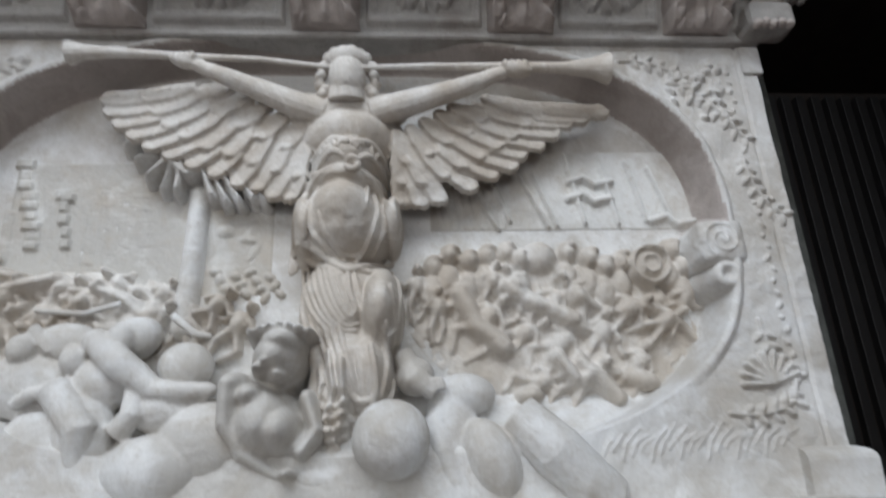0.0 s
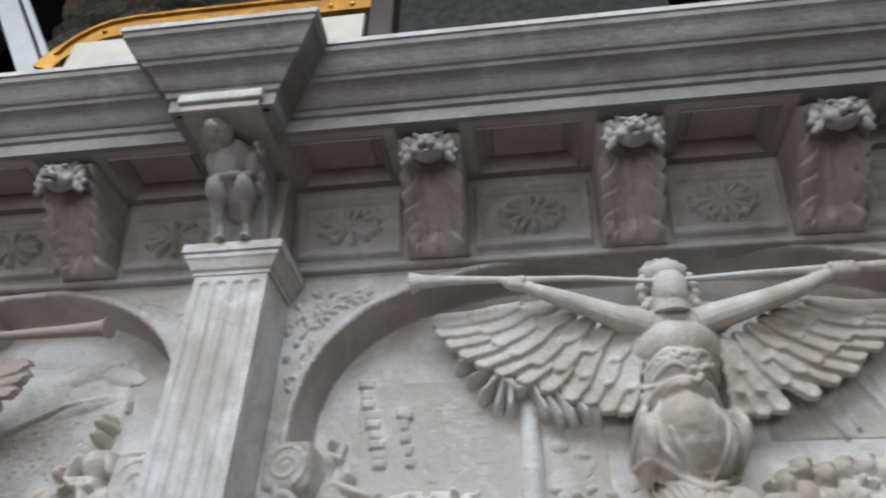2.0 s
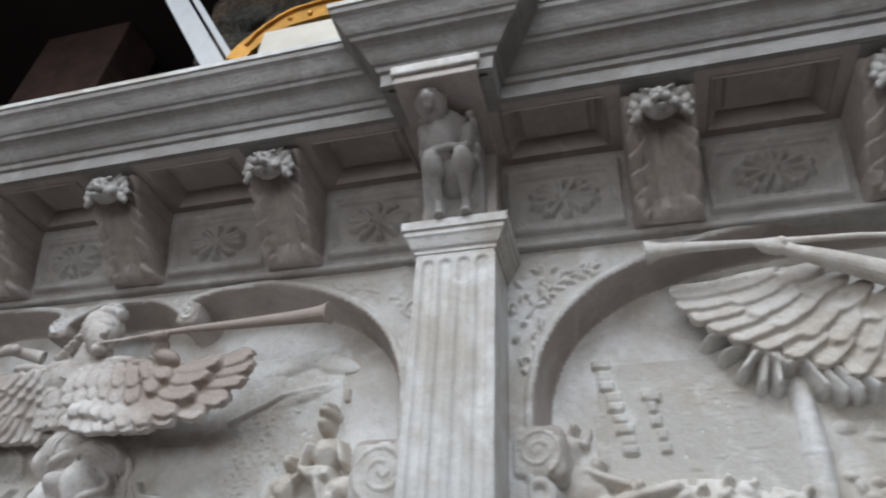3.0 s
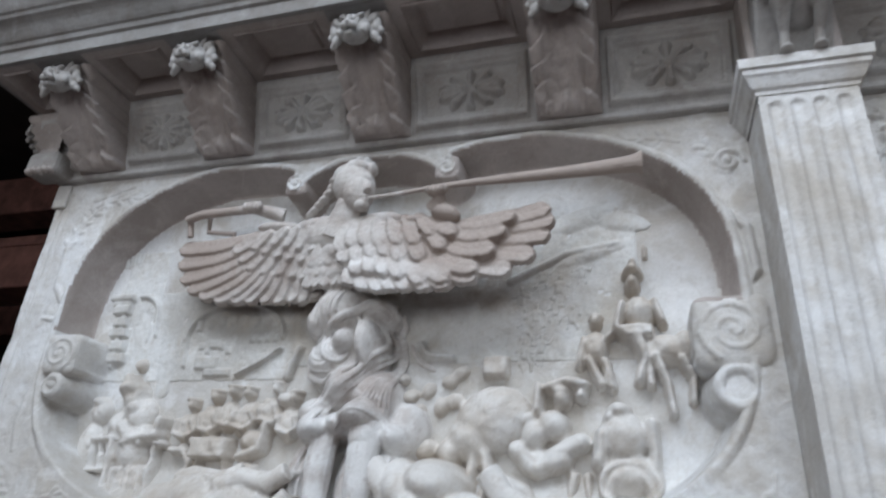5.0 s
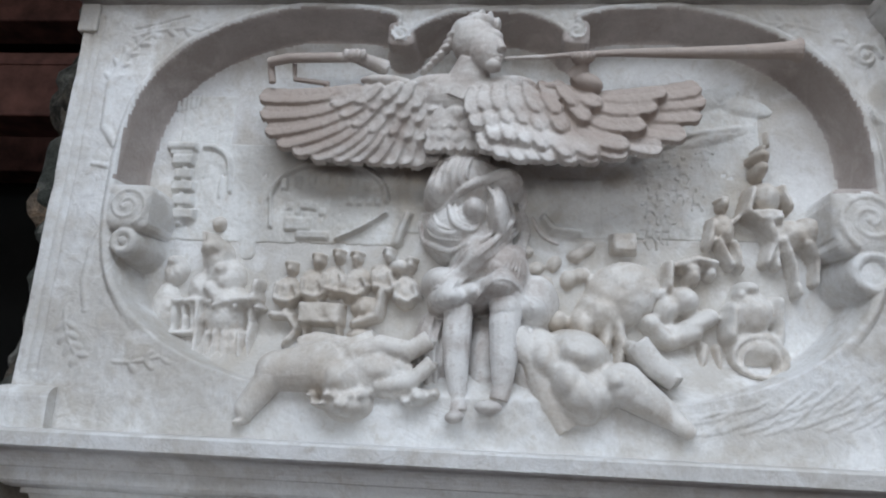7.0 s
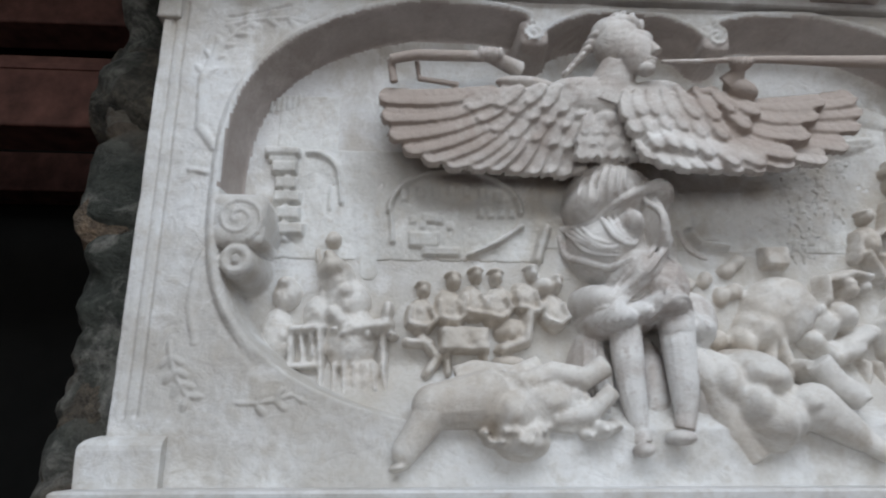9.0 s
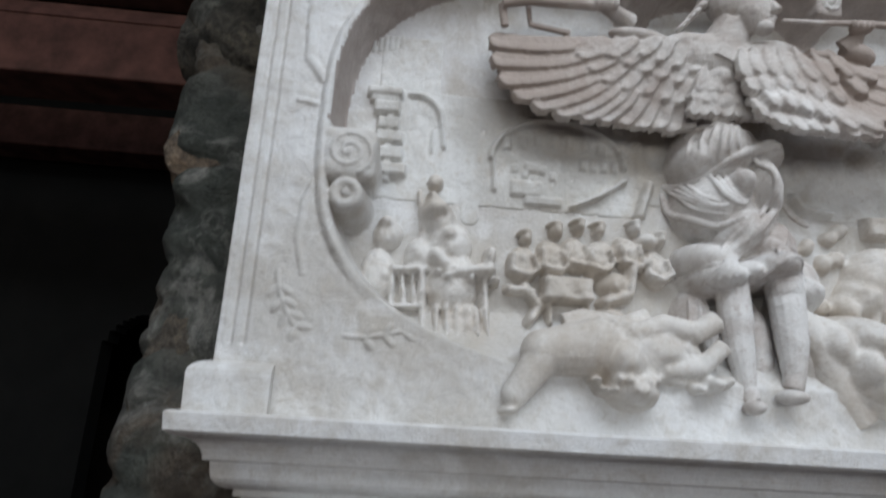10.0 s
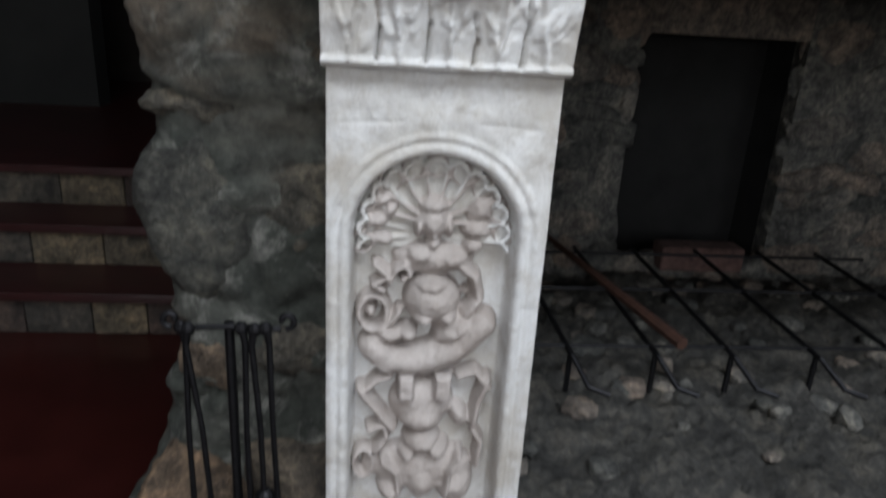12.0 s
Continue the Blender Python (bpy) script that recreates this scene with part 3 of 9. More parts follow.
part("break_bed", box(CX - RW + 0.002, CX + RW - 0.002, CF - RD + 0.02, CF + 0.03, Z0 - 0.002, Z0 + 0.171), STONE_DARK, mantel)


def coffer(x0, x1):
    y0, y1 = FRIEZE - 0.187, FRIEZE + 0.002
    bm = bmesh.new()
    loops = []
    for inset, z in ((0, 0), (0.028, 0), (0.031, 0.004), (0.034, -0.003), (0.038, 0.006), (0.052, 0.03), (0.054, 0.036), (0.064, 0.036), (0.07, 0.028), (0.075, 0.028)):
        loops.append([bm.verts.new(p) for p in ((x0 + inset, y0 + inset * 0.72, SOFFIT + z), (x1 - inset, y0 + inset * 0.72, SOFFIT + z), (x1 - inset, y1 - inset * 0.72, SOFFIT + z), (x0 + inset, y1 - inset * 0.72, SOFFIT + z))])
    for a, b in zip(loops, loops[1:]):
        for k in range(4):
            bm.faces.new((a[k], b[k], b[(k + 1) % 4], a[(k + 1) % 4]))
    bm.faces.new(loops[-1])
    bmesh.ops.recalc_face_normals(bm, faces=bm.faces)
    return bm


def rosette_panel(x0, x1, seed):
    """A sunk tablet with a fillet border and a flower of eight long petals."""
    z0, z1 = 2.449, 2.612
    r = Relief(x0, x1, z0, z1, 0.0035)
    r.H[:] = 0.006
    d = np.minimum(np.minimum(r.X - x0, x1 - r.X), np.minimum(r.Z - z0, z1 - r.Z))
    r.H = np.where((d > 0.010) & (d < 0.018), 0.012, r.H)
    r.H = np.where(d > 0.030, -0.004, r.H)
    r.H = np.where(d < 0.004, -0.004, r.H)
    cx, cz = (x0 + x1) / 2, (z0 + z1) / 2
    for k in range(12):
        a = 2 * math.pi * k / 12 + 0.13 * math.sin(seed + k)
        ca, sa = math.cos(a) * 1.25, math.sin(a) * 0.72
        r.limb(cx + 0.016 * ca, cz + 0.016 * sa, cx + 0.052 * ca, cz + 0.052 * sa, 0.005, 0.009, 0.013, 0.017, 0, None, 0.002)
    for k in range(10):
        a = 2 * math.pi * (k + 0.5) / 10
        r.ell(cx + 0.07 * math.cos(a), cz + 0.036 * math.sin(a), 0.013, 0.008, 0.013, 40 * k)
    r.ell(cx, cz, 0.013, 0.012, 0.014)
    r.rough(0.0012, 0.03, seed)
    return r


ends = [XL - 0.09] + BRACKETS[:4] + [CX] + BRACKETS[4:] + [XR + 0.09]
HW = 0.072
for k, (a, b) in enumerate(zip(ends, ends[1:])):
    xa = a + (0.0 if k == 0 else 0.078 if a == CX else HW)
    xb = b - (0.0 if k == len(ends) - 2 else 0.078 if b == CX else HW)
    if xb - xa > 0.15:
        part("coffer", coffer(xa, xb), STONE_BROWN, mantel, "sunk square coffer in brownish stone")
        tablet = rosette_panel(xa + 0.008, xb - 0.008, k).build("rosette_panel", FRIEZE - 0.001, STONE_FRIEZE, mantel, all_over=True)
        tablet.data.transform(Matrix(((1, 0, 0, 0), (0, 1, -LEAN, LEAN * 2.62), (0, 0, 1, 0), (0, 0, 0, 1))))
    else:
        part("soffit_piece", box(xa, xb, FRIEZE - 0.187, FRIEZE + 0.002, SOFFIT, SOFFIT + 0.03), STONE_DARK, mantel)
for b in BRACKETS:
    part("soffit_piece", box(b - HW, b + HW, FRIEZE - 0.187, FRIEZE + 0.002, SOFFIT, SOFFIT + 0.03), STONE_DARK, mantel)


def bracket_mesh(seed):
    """A scrolled bracket: an acanthus leaf over an S-shaped console, one mesh."""
    n, w = 64, 36
    verts, faces = [], []
    def prof(s):
        # s 0 at the foot, 1 at the top front
        out = -0.032 + 0.188 * s ** 0.92 + 0.012 * math.sin(math.pi * s)
        z = 2.441 + 0.187 * s ** 0.95
        return out, z
    half = 0.073
    for i in range(n + 1):
        s = i / n
        out, z = prof(s)
        for j in range(w + 1):
            u = j / w * 2 - 1
            m = abs(u)
            # leaf lobes slant outwards along both rims of a hollow middle rib
            ph = s * 5.2 + m * 1.3 + 0.22 * math.sin(7 * s + 3 * u) + 0.35 * (u > 0)
            lobe = (ph % 1.0) ** 0.6 * min(1.0, (1 - ph % 1.0) * 7)
            rim = min(1, max(0, (m - 0.34) / 0.25))
            d = 0.014 * lobe * rim - 0.005 * rim - 0.015 * max(0, 1 - (m / 0.55) ** 2) * min(1, s * 3)
            d += 0.0022 * math.cos(u * 19 + 3 * s) * (1 - 0.7 * s)
            d += 0.005 * noise.noise(Vector((u * 3.1, s * 7.0, 2.7))) + 0.003 * noise.noise(Vector((u * 9, s * 19, 5.1)))
            # the tip curls over at the foot
            curl = max(0.0, 1 - abs(s - 0.05) / 0.10)
            d += 0.016 * curl ** 0.6 * (0.55 + 0.45 * math.cos(u * 7)) * (1 if m < 0.86 else 0.4)
            if m > 0.95:
                d -= 0.012
            wide = 1 - 0.13 * (1 - lobe) * (m > 0.6) * (s < 0.85) - 0.07 * max(0, 1 - s * 4)
            verts.append((u * half * wide, -(out + d), z - d * 0.4))
    row = w + 1
    for i in range(n):
        for j in range(w):
            a = i * row + j
            faces.append((a, a + 1, a + row + 1, a + row))
    # sides, foot and back
    base = len(verts)
    faces.append(tuple(range(w, -1, -1)) + (base, base + 1))
    for i in range(n + 1):
        z = prof(i / n)[1]
        verts.append((-half - 0.001, 0.062, z))
        verts.append((half + 0.001, 0.062, z))
    for i in range(n):
        a, b = i * row, (i + 1) * row
        p, q = base + 2 * i, base + 2 * i + 2
        faces.append((a, b, q, p))
        faces.append((a + w, p + 1, q + 1, b + w))
    return verts, faces


def lion_head_mesh():
    """A cat-like face with pricked ears and curling side locks."""
    bm = bmesh.new()
    add_ball(bm, (0, -0.176, 2.592), (0.038, 0.028, 0.033))
    add_ball(bm, (0, -0.198, 2.604), (0.020, 0.010, 0.010))
    add_ball(bm, (0, -0.210, 2.590), (0.006, 0.011, 0.014))
    add_ball(bm, (0, -0.218, 2.580), (0.008, 0.006, 0.005))
    add_ball(bm, (0, -0.198, 2.560), (0.012, 0.012, 0.006))
    for s in (-1, 1):
        add_ball(bm, (s * 0.010, -0.211, 2.573), (0.011, 0.010, 0.008), (0, s * 18, 0))
        add_ball(bm, (s * 0.019, -0.202, 2.606), (0.013, 0.008, 0.0045), (0, s * -24, 0))
        add_ball(bm, (s * 0.016, -0.201, 2.595), (0.005, 0.005, 0.0045))
        add_ball(bm, (s * 0.029, -0.188, 2.580), (0.010, 0.010, 0.012))
        add_rod(bm, [(s * 0.022, -0.180, 2.612), (s * 0.028, -0.184, 2.626), (s * 0.033, -0.186, 2.640)], [0.011, 0.008, 0.002], 10)
        for k, (a, b, z) in enumerate(((0.044, 0.182, 2.614), (0.050, 0.176, 2.594), (0.045, 0.170, 2.574))):
            add_ball(bm, (s * a, -b, z), (0.011, 0.011, 0.015), (0, s * (35 - 25 * k), 0), 12, 8)
            add_ball(bm, (s * (a + 0.009), -b + 0.004, z - 0.010), (0.008, 0.008, 0.009), (0, 0, 0), 10, 8)
    bmesh.ops.translate(bm, vec=(0, 0.020, -0.004), verts=bm.verts)
    return bm


bv, bf = bracket_mesh(1)
first = None
for k, b in enumerate(BRACKETS):
    if first is None:
        first = raw_mesh("bracket", bv, bf, STONE_BROWN, mantel, "leaf-carved bracket with an animal mask")
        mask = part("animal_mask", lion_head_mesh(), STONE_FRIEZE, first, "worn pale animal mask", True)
        first.location = (b, FRIEZE, 0)
        melt(mask, 0.0022, 2)
    else:
        o = new("bracket", first.data)
        o.parent, o.location, o["label"] = mantel, (b, FRIEZE, 0), first["label"]
        q = new("animal_mask", mask.data)
        q.parent, q["label"] = o, mask["label"]
        melt(q, 0.0022, 2)

# brackets that turn the corners of the frieze
for ex, sg in ((XL + 0.03, -1), (XR - 0.03, 1)):
    o = new("bracket", first.data)
    o.parent, o["label"] = mantel, first["label"]
    o.location, o.rotation_euler, o.scale = (ex + sg * 0.05, 1.17, 0.0), (0, 0, sg * math.pi / 2), (1, 0.72, 1)
    q = new("animal_mask", mask.data)
    q.parent, q["label"] = o, mask["label"]
    melt(q, 0.0022, 2)

    fx = ex + sg * 0.042
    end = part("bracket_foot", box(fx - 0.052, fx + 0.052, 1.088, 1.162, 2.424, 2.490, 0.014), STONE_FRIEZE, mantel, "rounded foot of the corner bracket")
    bm = bmesh.new()
    for k in range(5):
        add_ball(bm, (fx - 0.036 + 0.018 * k, 1.096, 2.430 + 0.003 * (k % 2)), (0.010, 0.014, 0.010), (0, 0, 0), 10, 8)
    part("leaf_tip", bm, STONE_BROWN, end, "", True)

# ---- fluted pilaster between the slabs ----
PW = 0.082
pil = Relief(CX - PW, CX + PW, 1.487, 2.347, 0.0028)
pil.H[:] = 0.14
for k in range(4):
    fx = CX + (k - 1.5) * 0.037
    d = np.abs(pil.X - fx)
    top = 2.318
    dd = np.where(pil.Z > top, np.hypot(d, pil.Z - top), d) / 0.0125
    pil.H -= 0.007 * np.sqrt(np.clip(1 - dd * dd, 0, 1))
pil.rough(0.0006, 0.05, 4)
body = pil.build("pilaster", FACE, STONE, mantel, "fluted limestone pilaster", True)
bm = bmesh.new()
add_box(bm, CX - PW + 0.001, CX + PW - 0.001, FACE - 0.128, FACE + 0.02, 1.487, 2.347)
part("shaft_core", bm, STONE, body)
cap_prof = [(-0.02, 2.345), (0.003, 2.345), (0.004, 2.352), (0.006, 2.354)] + curve_pts(0.006, 2.354, 0.022, 2.378, "ogee", 5) + [(0.023, 2.380), (0.024, 2.390), (0.029, 2.392), (0.030, 2.412), (-0.02, 2.412)]
part("capital", sweep([(CX - PW, FACE + 0.02), (CX - PW, 1.03), (CX + PW, 1.03), (CX + PW, FACE + 0.02)], cap_prof), STONE, body)
bm = bmesh.new()
add_box(bm, CX - PW, CX + PW, 1.03, FACE, 2.345, 2.411)
part("capital_core", bm, STONE, body)
# block behind the crouching beast and the abacus above it
bm = bmesh.new()
add_box(bm, CX - 0.082, CX + 0.082, 1.045, FRIEZE + 0.02, 2.412, SOFFIT + 0.02, 0.003)
part("die", bm, STONE_BROWN, mantel)
bm = bmesh.new()
add_box(bm, CX - 0.094, CX + 0.094, 0.797, 1.06, 2.642, 2.668, 0.004)
part("abacus", bm, STONE, mantel, "pale abacus block")
part("abacus_bed", box(CX - 0.088, CX + 0.088, 0.806, 1.05, 2.622, 2.642, 0.003), STONE_BROWN, mantel)


def crouching_beast():
    """A squatting beast against its backing slab: head up under the abacus, knees apart, thin shins."""
    bm = bmesh.new()
    add_box(bm, -0.070, 0.062, 0.965, 1.05, 2.412, 2.650)
    add_ball(bm, (-0.020, 0.912, 2.622), (0.036, 0.030, 0.032))
    add_ball(bm, (-0.022, 0.888, 2.634), (0.024, 0.010, 0.008))
    add_ball(bm, (-0.022, 0.882, 2.612), (0.017, 0.014, 0.012))
    add_ball(bm, (-0.022, 0.880, 2.624), (0.005, 0.009, 0.011))
    add_ball(bm, (-0.021, 0.886, 2.598), (0.012, 0.010, 0.006))
    add_ball(bm, (-0.004, 0.955, 2.585), (0.052, 0.040, 0.050))
    add_ball(bm, (-0.008, 0.930, 2.560), (0.032, 0.028, 0.040))
    add_ball(bm, (0, 0.960, 2.520), (0.044, 0.036, 0.046))
    add_rod(bm, [(-0.050, 0.935, 2.545), (-0.026, 0.910, 2.534), (0.010, 0.908, 2.536), (0.044, 0.930, 2.548)], 0.006)
    for s in (-1, 1):
        add_ball(bm, (s * 0.030 - 0.018, 0.910, 2.645), (0.009, 0.009, 0.011))
        add_ball(bm, (s * 0.013 - 0.022, 0.886, 2.624), (0.006, 0.005, 0.004))
        add_ball(bm, (s * 0.045, 0.945, 2.570), (0.014, 0.020, 0.030), (0, s * 15, 0))
        add_ball(bm, (s * 0.032, 0.918, 2.508), (0.023, 0.026, 0.030), (10, s * 8, 0))
        add_rod(bm, [(s * 0.032, 0.918, 2.490), (s * 0.029, 0.930, 2.452), (s * 0.028, 0.926, 2.420)], [0.015, 0.009, 0.010])
        add_ball(bm, (s * 0.028, 0.918, 2.418), (0.013, 0.018, 0.008))
        for k in range(5):
            add_ball(bm, (s * (0.052 + 0.005 * (k % 2)), 0.962, 2.625 - 0.022 * k), (0.011, 0.014, 0.012), (0, s * 30, 0), 10, 8)
    for v in bm.verts:
        k = max(0.0, min(1.0, (v.co.z - 2.412) / 0.21))
        v.co.y += 0.085 - 0.135 * k
        v.co.z = 2.412 + (v.co.z - 2.412) * 0.93
    return bm


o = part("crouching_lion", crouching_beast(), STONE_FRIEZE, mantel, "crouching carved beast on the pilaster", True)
o.location = (CX, 0, 0)
melt(o, 0.0026, 2)

# ---- jamb under the shelf ----
JX0, JX1, JY = -2.692, -2.325, 1.165
JN = 1.225           # back of the jamb's niche
JM = (JX0 + JX1) / 2


def leaf_spray(r, x, z, rot, length, n, base, h, side=1):
    """A curling stem with pairs of small leaves, carved on the face of a slab."""
    pts = []
    a = radians(rot)
    for i in range(n + 1):
        pts.append((x, z))
        x, z = x + math.cos(a) * length / n, z + math.sin(a) * length / n
        a += side * 0.16
    r.chain(pts, 0.004, h * 0.8, base)
    for i, (px, pz) in enumerate(pts[1:]):
        b = rot + side * 9 * i
        for sg in (-1, 1):
            r.ell(px + 0.013 * math.cos(radians(b + sg * 55)), pz + 0.013 * math.sin(radians(b + sg * 55)), 0.014, 0.0065, h * (0.8 + 0.3 * (i % 2)), b + sg * 50, base, 0.003)


def relief_slab(x0, x1, cx, hangs, volutes, expo, label):
    """A slab with a sunk scrolled field, its rim moulding, volutes and carved corners."""
    r = Relief(x0, x1, 1.487, 2.432, 0.0026)
    X, Z = r.X, r.Z
    e = (np.abs((X - cx) / 0.762) ** expo + np.abs((Z - 2.0) / 0.424) ** expo) ** (1 / expo)
    grad = np.hypot(np.gradient(e, axis=0), np.gradient(e, axis=1)) / 0.0026
    d = (1 - e) / np.maximum(grad, 0.8)
    for hx, hz in hangs:
        d = np.minimum(d, np.hypot(X - hx, Z - hz) - 0.030)
        d = np.minimum(d, np.maximum(np.abs(X - hx) - 0.020, hz - Z))
    if hangs:
        # three arcs between the hanging scrolls
        m, w = (hangs[0][0] + hangs[1][0]) / 2, (hangs[1][0] - hangs[0][0]) / 2
        u = np.abs(X - m)
        top = np.where(u < w, 2.392 - 0.046 * (u / (w - 0.028)) ** 2.6, 2.402 - 0.030 * np.exp(-(u - w) / 0.055))
        d = np.minimum(d, top - Z)
    for vx, vz, vr, _ in volutes:
        d = np.minimum(d, np.hypot(X - vx, Z - vz) - vr)
        d = np.minimum(d, np.hypot(X - vx, Z - vz + vr * 1.5) - vr * 0.75)
    body = 0.095 * np.clip((0.010 - d) / 0.018, 0, 1)
    lip = 0.011 * np.clip(1 - np.abs(d + 0.017) / 0.011, 0, 1) ** 0.5 * np.clip((Z - 1.68) / 0.08, 0, 1)
    floor_rise = 0.095 * np.clip((1.70 - Z) / 0.12, 0, 1) ** 1.25
    r.H = np.maximum(body + lip, floor_rise)
    r.d, r.plain = d, r.H.copy()
    for hx, hz in hangs:
        r.ell(hx, hz, 0.030, 0.030, 0.012, 0, 0.092, 0.004, 5)
        r.spiral(hx, hz, 0.024, 1.4, 0.0045, 0.009, 90, 1 if hx == hangs[0][0] else -1, 0.100)
    for vx, vz, vr, hand in volutes:
        r.ell(vx, vz, vr, vr, 0.016, 0, 0.092, 0.004, 6)
        r.spiral(vx, vz, vr * 0.86, 1.9, vr * 0.13, 0.011, -60 if hand > 0 else 240, hand, 0.100)
    r.kept = r.H.copy()
    return r


def keep_carving_on_rim(r):
    """Leaves of the corners stay on the slab's face and leave the sunk field clear."""
    r.H = np.where(r.d < -0.030, r.H, r.kept)


def rim_shade(r):
    """Where the shade of the sunk field's upper inner rim is put in as brown."""
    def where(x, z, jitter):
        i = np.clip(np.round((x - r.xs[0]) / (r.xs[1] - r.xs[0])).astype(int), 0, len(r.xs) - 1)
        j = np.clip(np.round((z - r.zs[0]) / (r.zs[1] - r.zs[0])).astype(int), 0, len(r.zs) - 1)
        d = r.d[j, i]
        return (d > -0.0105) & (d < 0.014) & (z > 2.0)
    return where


# west slab
r = relief_slab(XL, CX - PW, -1.912, ((-2.094, 2.349), (-1.717, 2.355)), ((-2.642, 1.940, 0.050, 1), (-1.165, 1.946, 0.068, -1)), 3.0, "")
F0 = 0.095
for x, z, rot, ln, n, sd in ((-2.74, 2.20, 80, 0.17, 5, -1), (-2.70, 2.34, 20, 0.2, 5, -1), (-2.74, 1.72, -80, 0.1, 4, 1), (-2.62, 1.62, 0, 0.16, 5, 1), (-1.22, 2.36, 160, 0.14, 4, 1), (-1.13, 2.25, 100, 0.10, 4, 1), (-1.13, 1.70, -100, 0.08, 3, -1)):
    leaf_spray(r, x, z, rot, ln, n, F0, 0.0045, sd)
r.chain([(-2.71, 2.30), (-2.735, 2.22), (-2.73, 2.12), (-2.70, 2.08), (-2.685, 2.10)], 0.010, 0.006, F0)
r.chain([(-2.74, 2.035), (-2.71, 2.03), (-2.68, 2.045)], 0.006, 0.005, F0)
r.chain([(-2.69, 1.90), (-2.71, 1.85), (-2.715, 1.78), (-2.70, 1.72)], 0.006, 0.004, F0)
r.ell(-2.652, 1.868, 0.030, 0.036, 0.05, 0, 0.06)
for i in range(34):
    gx, gz = -1.56 + 0.0135 * i, 1.545 + 0.0012 * i + 0.02 * math.sin(i * 2.3)
    r.chain([(gx, gz), (gx + 0.045, gz + 0.008 + 0.0006 * i), (gx + 0.08, gz + 0.026 + 0.0014 * i)], 0.0035, 0.002, F0)
r.spiral(-1.13, 2.30, 0.03, 1.4, 0.006, 0.010, 0, 1, F0)
r.chain([(-1.16, 2.20), (-1.115, 2.15), (-1.11, 2.06), (-1.14, 2.03)], 0.010, 0.012, F0)
for gx in (-2.802, -2.782):
    r.cut(gx, 1.60, gx, 2.39, 0.0055, 0.007)
r.cut(-2.70, 2.36, -2.58, 2.395, 0.003, 0.006)
keep_carving_on_rim(r)
r.rough(0.0012, 0.05, 21)
r.H[:, 0] = -0.01
slab_west = r.build("relief_slab", GROUND, STONE, mantel, "carved limestone slab with a scroll-framed scene", True, STONE_BROWN, rim_shade(r))
# east slab
r = relief_slab(CX + PW, XR, -0.105, (), ((-0.868, 1.975, 0.05, 1), (0.648, 1.962, 0.047, -1)), 2.75, "")
rg = random.Random(5)
for x, z, rot, ln, n, sd in ((-0.88, 2.10, 85, 0.16, 6, -1), (-0.88, 2.26, 60, 0.17, 6, -1), (-0.80, 2.36, 0, 0.14, 5, -1), (0.50, 2.385, 0, 0.17, 6, -1), (0.60, 2.33, -20, 0.12, 5, -1), (0.70, 2.34, -95, 0.16, 6, 1), (0.73, 2.15, -90, 0.15, 6, 1), (0.69, 1.80, -85, 0.12, 5, 1), (0.60, 1.63, -10, 0.13, 5, 1)):
    leaf_spray(r, x, z, rot, ln, n, F0, 0.010, sd)
for i in range(26):
    x, z = rg.uniform(0.60, 0.72), rg.uniform(2.24, 2.38)
    r.ell(x, z, rg.uniform(0.008, 0.016), rg.uniform(0.005, 0.010), 0.012, rg.uniform(0, 180), F0, 0.003)
for i in range(22):
    x, z = rg.uniform(-0.915, -0.82), rg.uniform(2.15, 2.38)
    r.ell(x, z, rg.uniform(0.008, 0.015), rg.uniform(0.004, 0.009), 0.011, rg.uniform(0, 180), F0, 0.003)
for i in range(30):
    r.ell(0.738 + 0.004 * math.sin(i * 2.7), 1.66 + 0.024 * i, 0.008 + 0.003 * math.sin(i * 1.9), 0.005, 0.006, 50 if i % 2 else 130, F0, 0.005)
for i in range(9):
    a = radians(20 + 20 * i)
    r.chain([(0.69, 1.68), (0.69 + 0.03 * math.cos(a), 1.68 + 0.03 * math.sin(a)), (0.69 + 0.055 * math.cos(a), 1.68 + 0.055 * math.sin(a))], 0.006, 0.012, F0)
for i in range(20):
    r.chain([(0.36 + 0.017 * i, 1.565 + 0.01 * math.sin(i * 2.1)), (0.37 + 0.017 * i, 1.585), (0.395 + 0.017 * i, 1.605 + 0.01 * math.sin(i * 1.3))], 0.003, 0.0025, F0)
r.H = np.where((r.X > 0.765) & (r.X < 0.772), r.H - 0.006, r.H)
keep_carving_on_rim(r)
r.rough(0.0014, 0.05, 22)
r.H[:, -1] = -0.01
slab_east = r.build("relief_slab", GROUND, STONE, mantel, "carved limestone slab with a crowded battle scene", True, STONE_BROWN, rim_shade(r))
part("slab_core", box(XL + 0.001, XR - 0.001, GROUND + 0.006, 1.62, 1.487, 2.42), STONE, mantel)

# jamb with a shell-headed niche
r = Relief(JX0, JX1, 0.0, 1.118, 0.003)
D = JN - JY
nx, hw, spring = JM - 0.004, 0.134, 0.852
dist = np.where(r.Z > spring, np.hypot(r.X - nx, (r.Z - spring) * 1.0), np.abs(r.X - nx))
face = D * np.clip((dist - hw + 0.004) / 0.008, 0, 1)
face += 0.006 * np.clip(1 - np.abs(dist - hw - 0.014) / 0.009, 0, 1) ** 0.5 + 0.004 * np.clip(1 - np.abs(dist - hw - 0.033) / 0.007, 0, 1) ** 0.5
r.H = np.where(r.Z < 0.16, D, face)
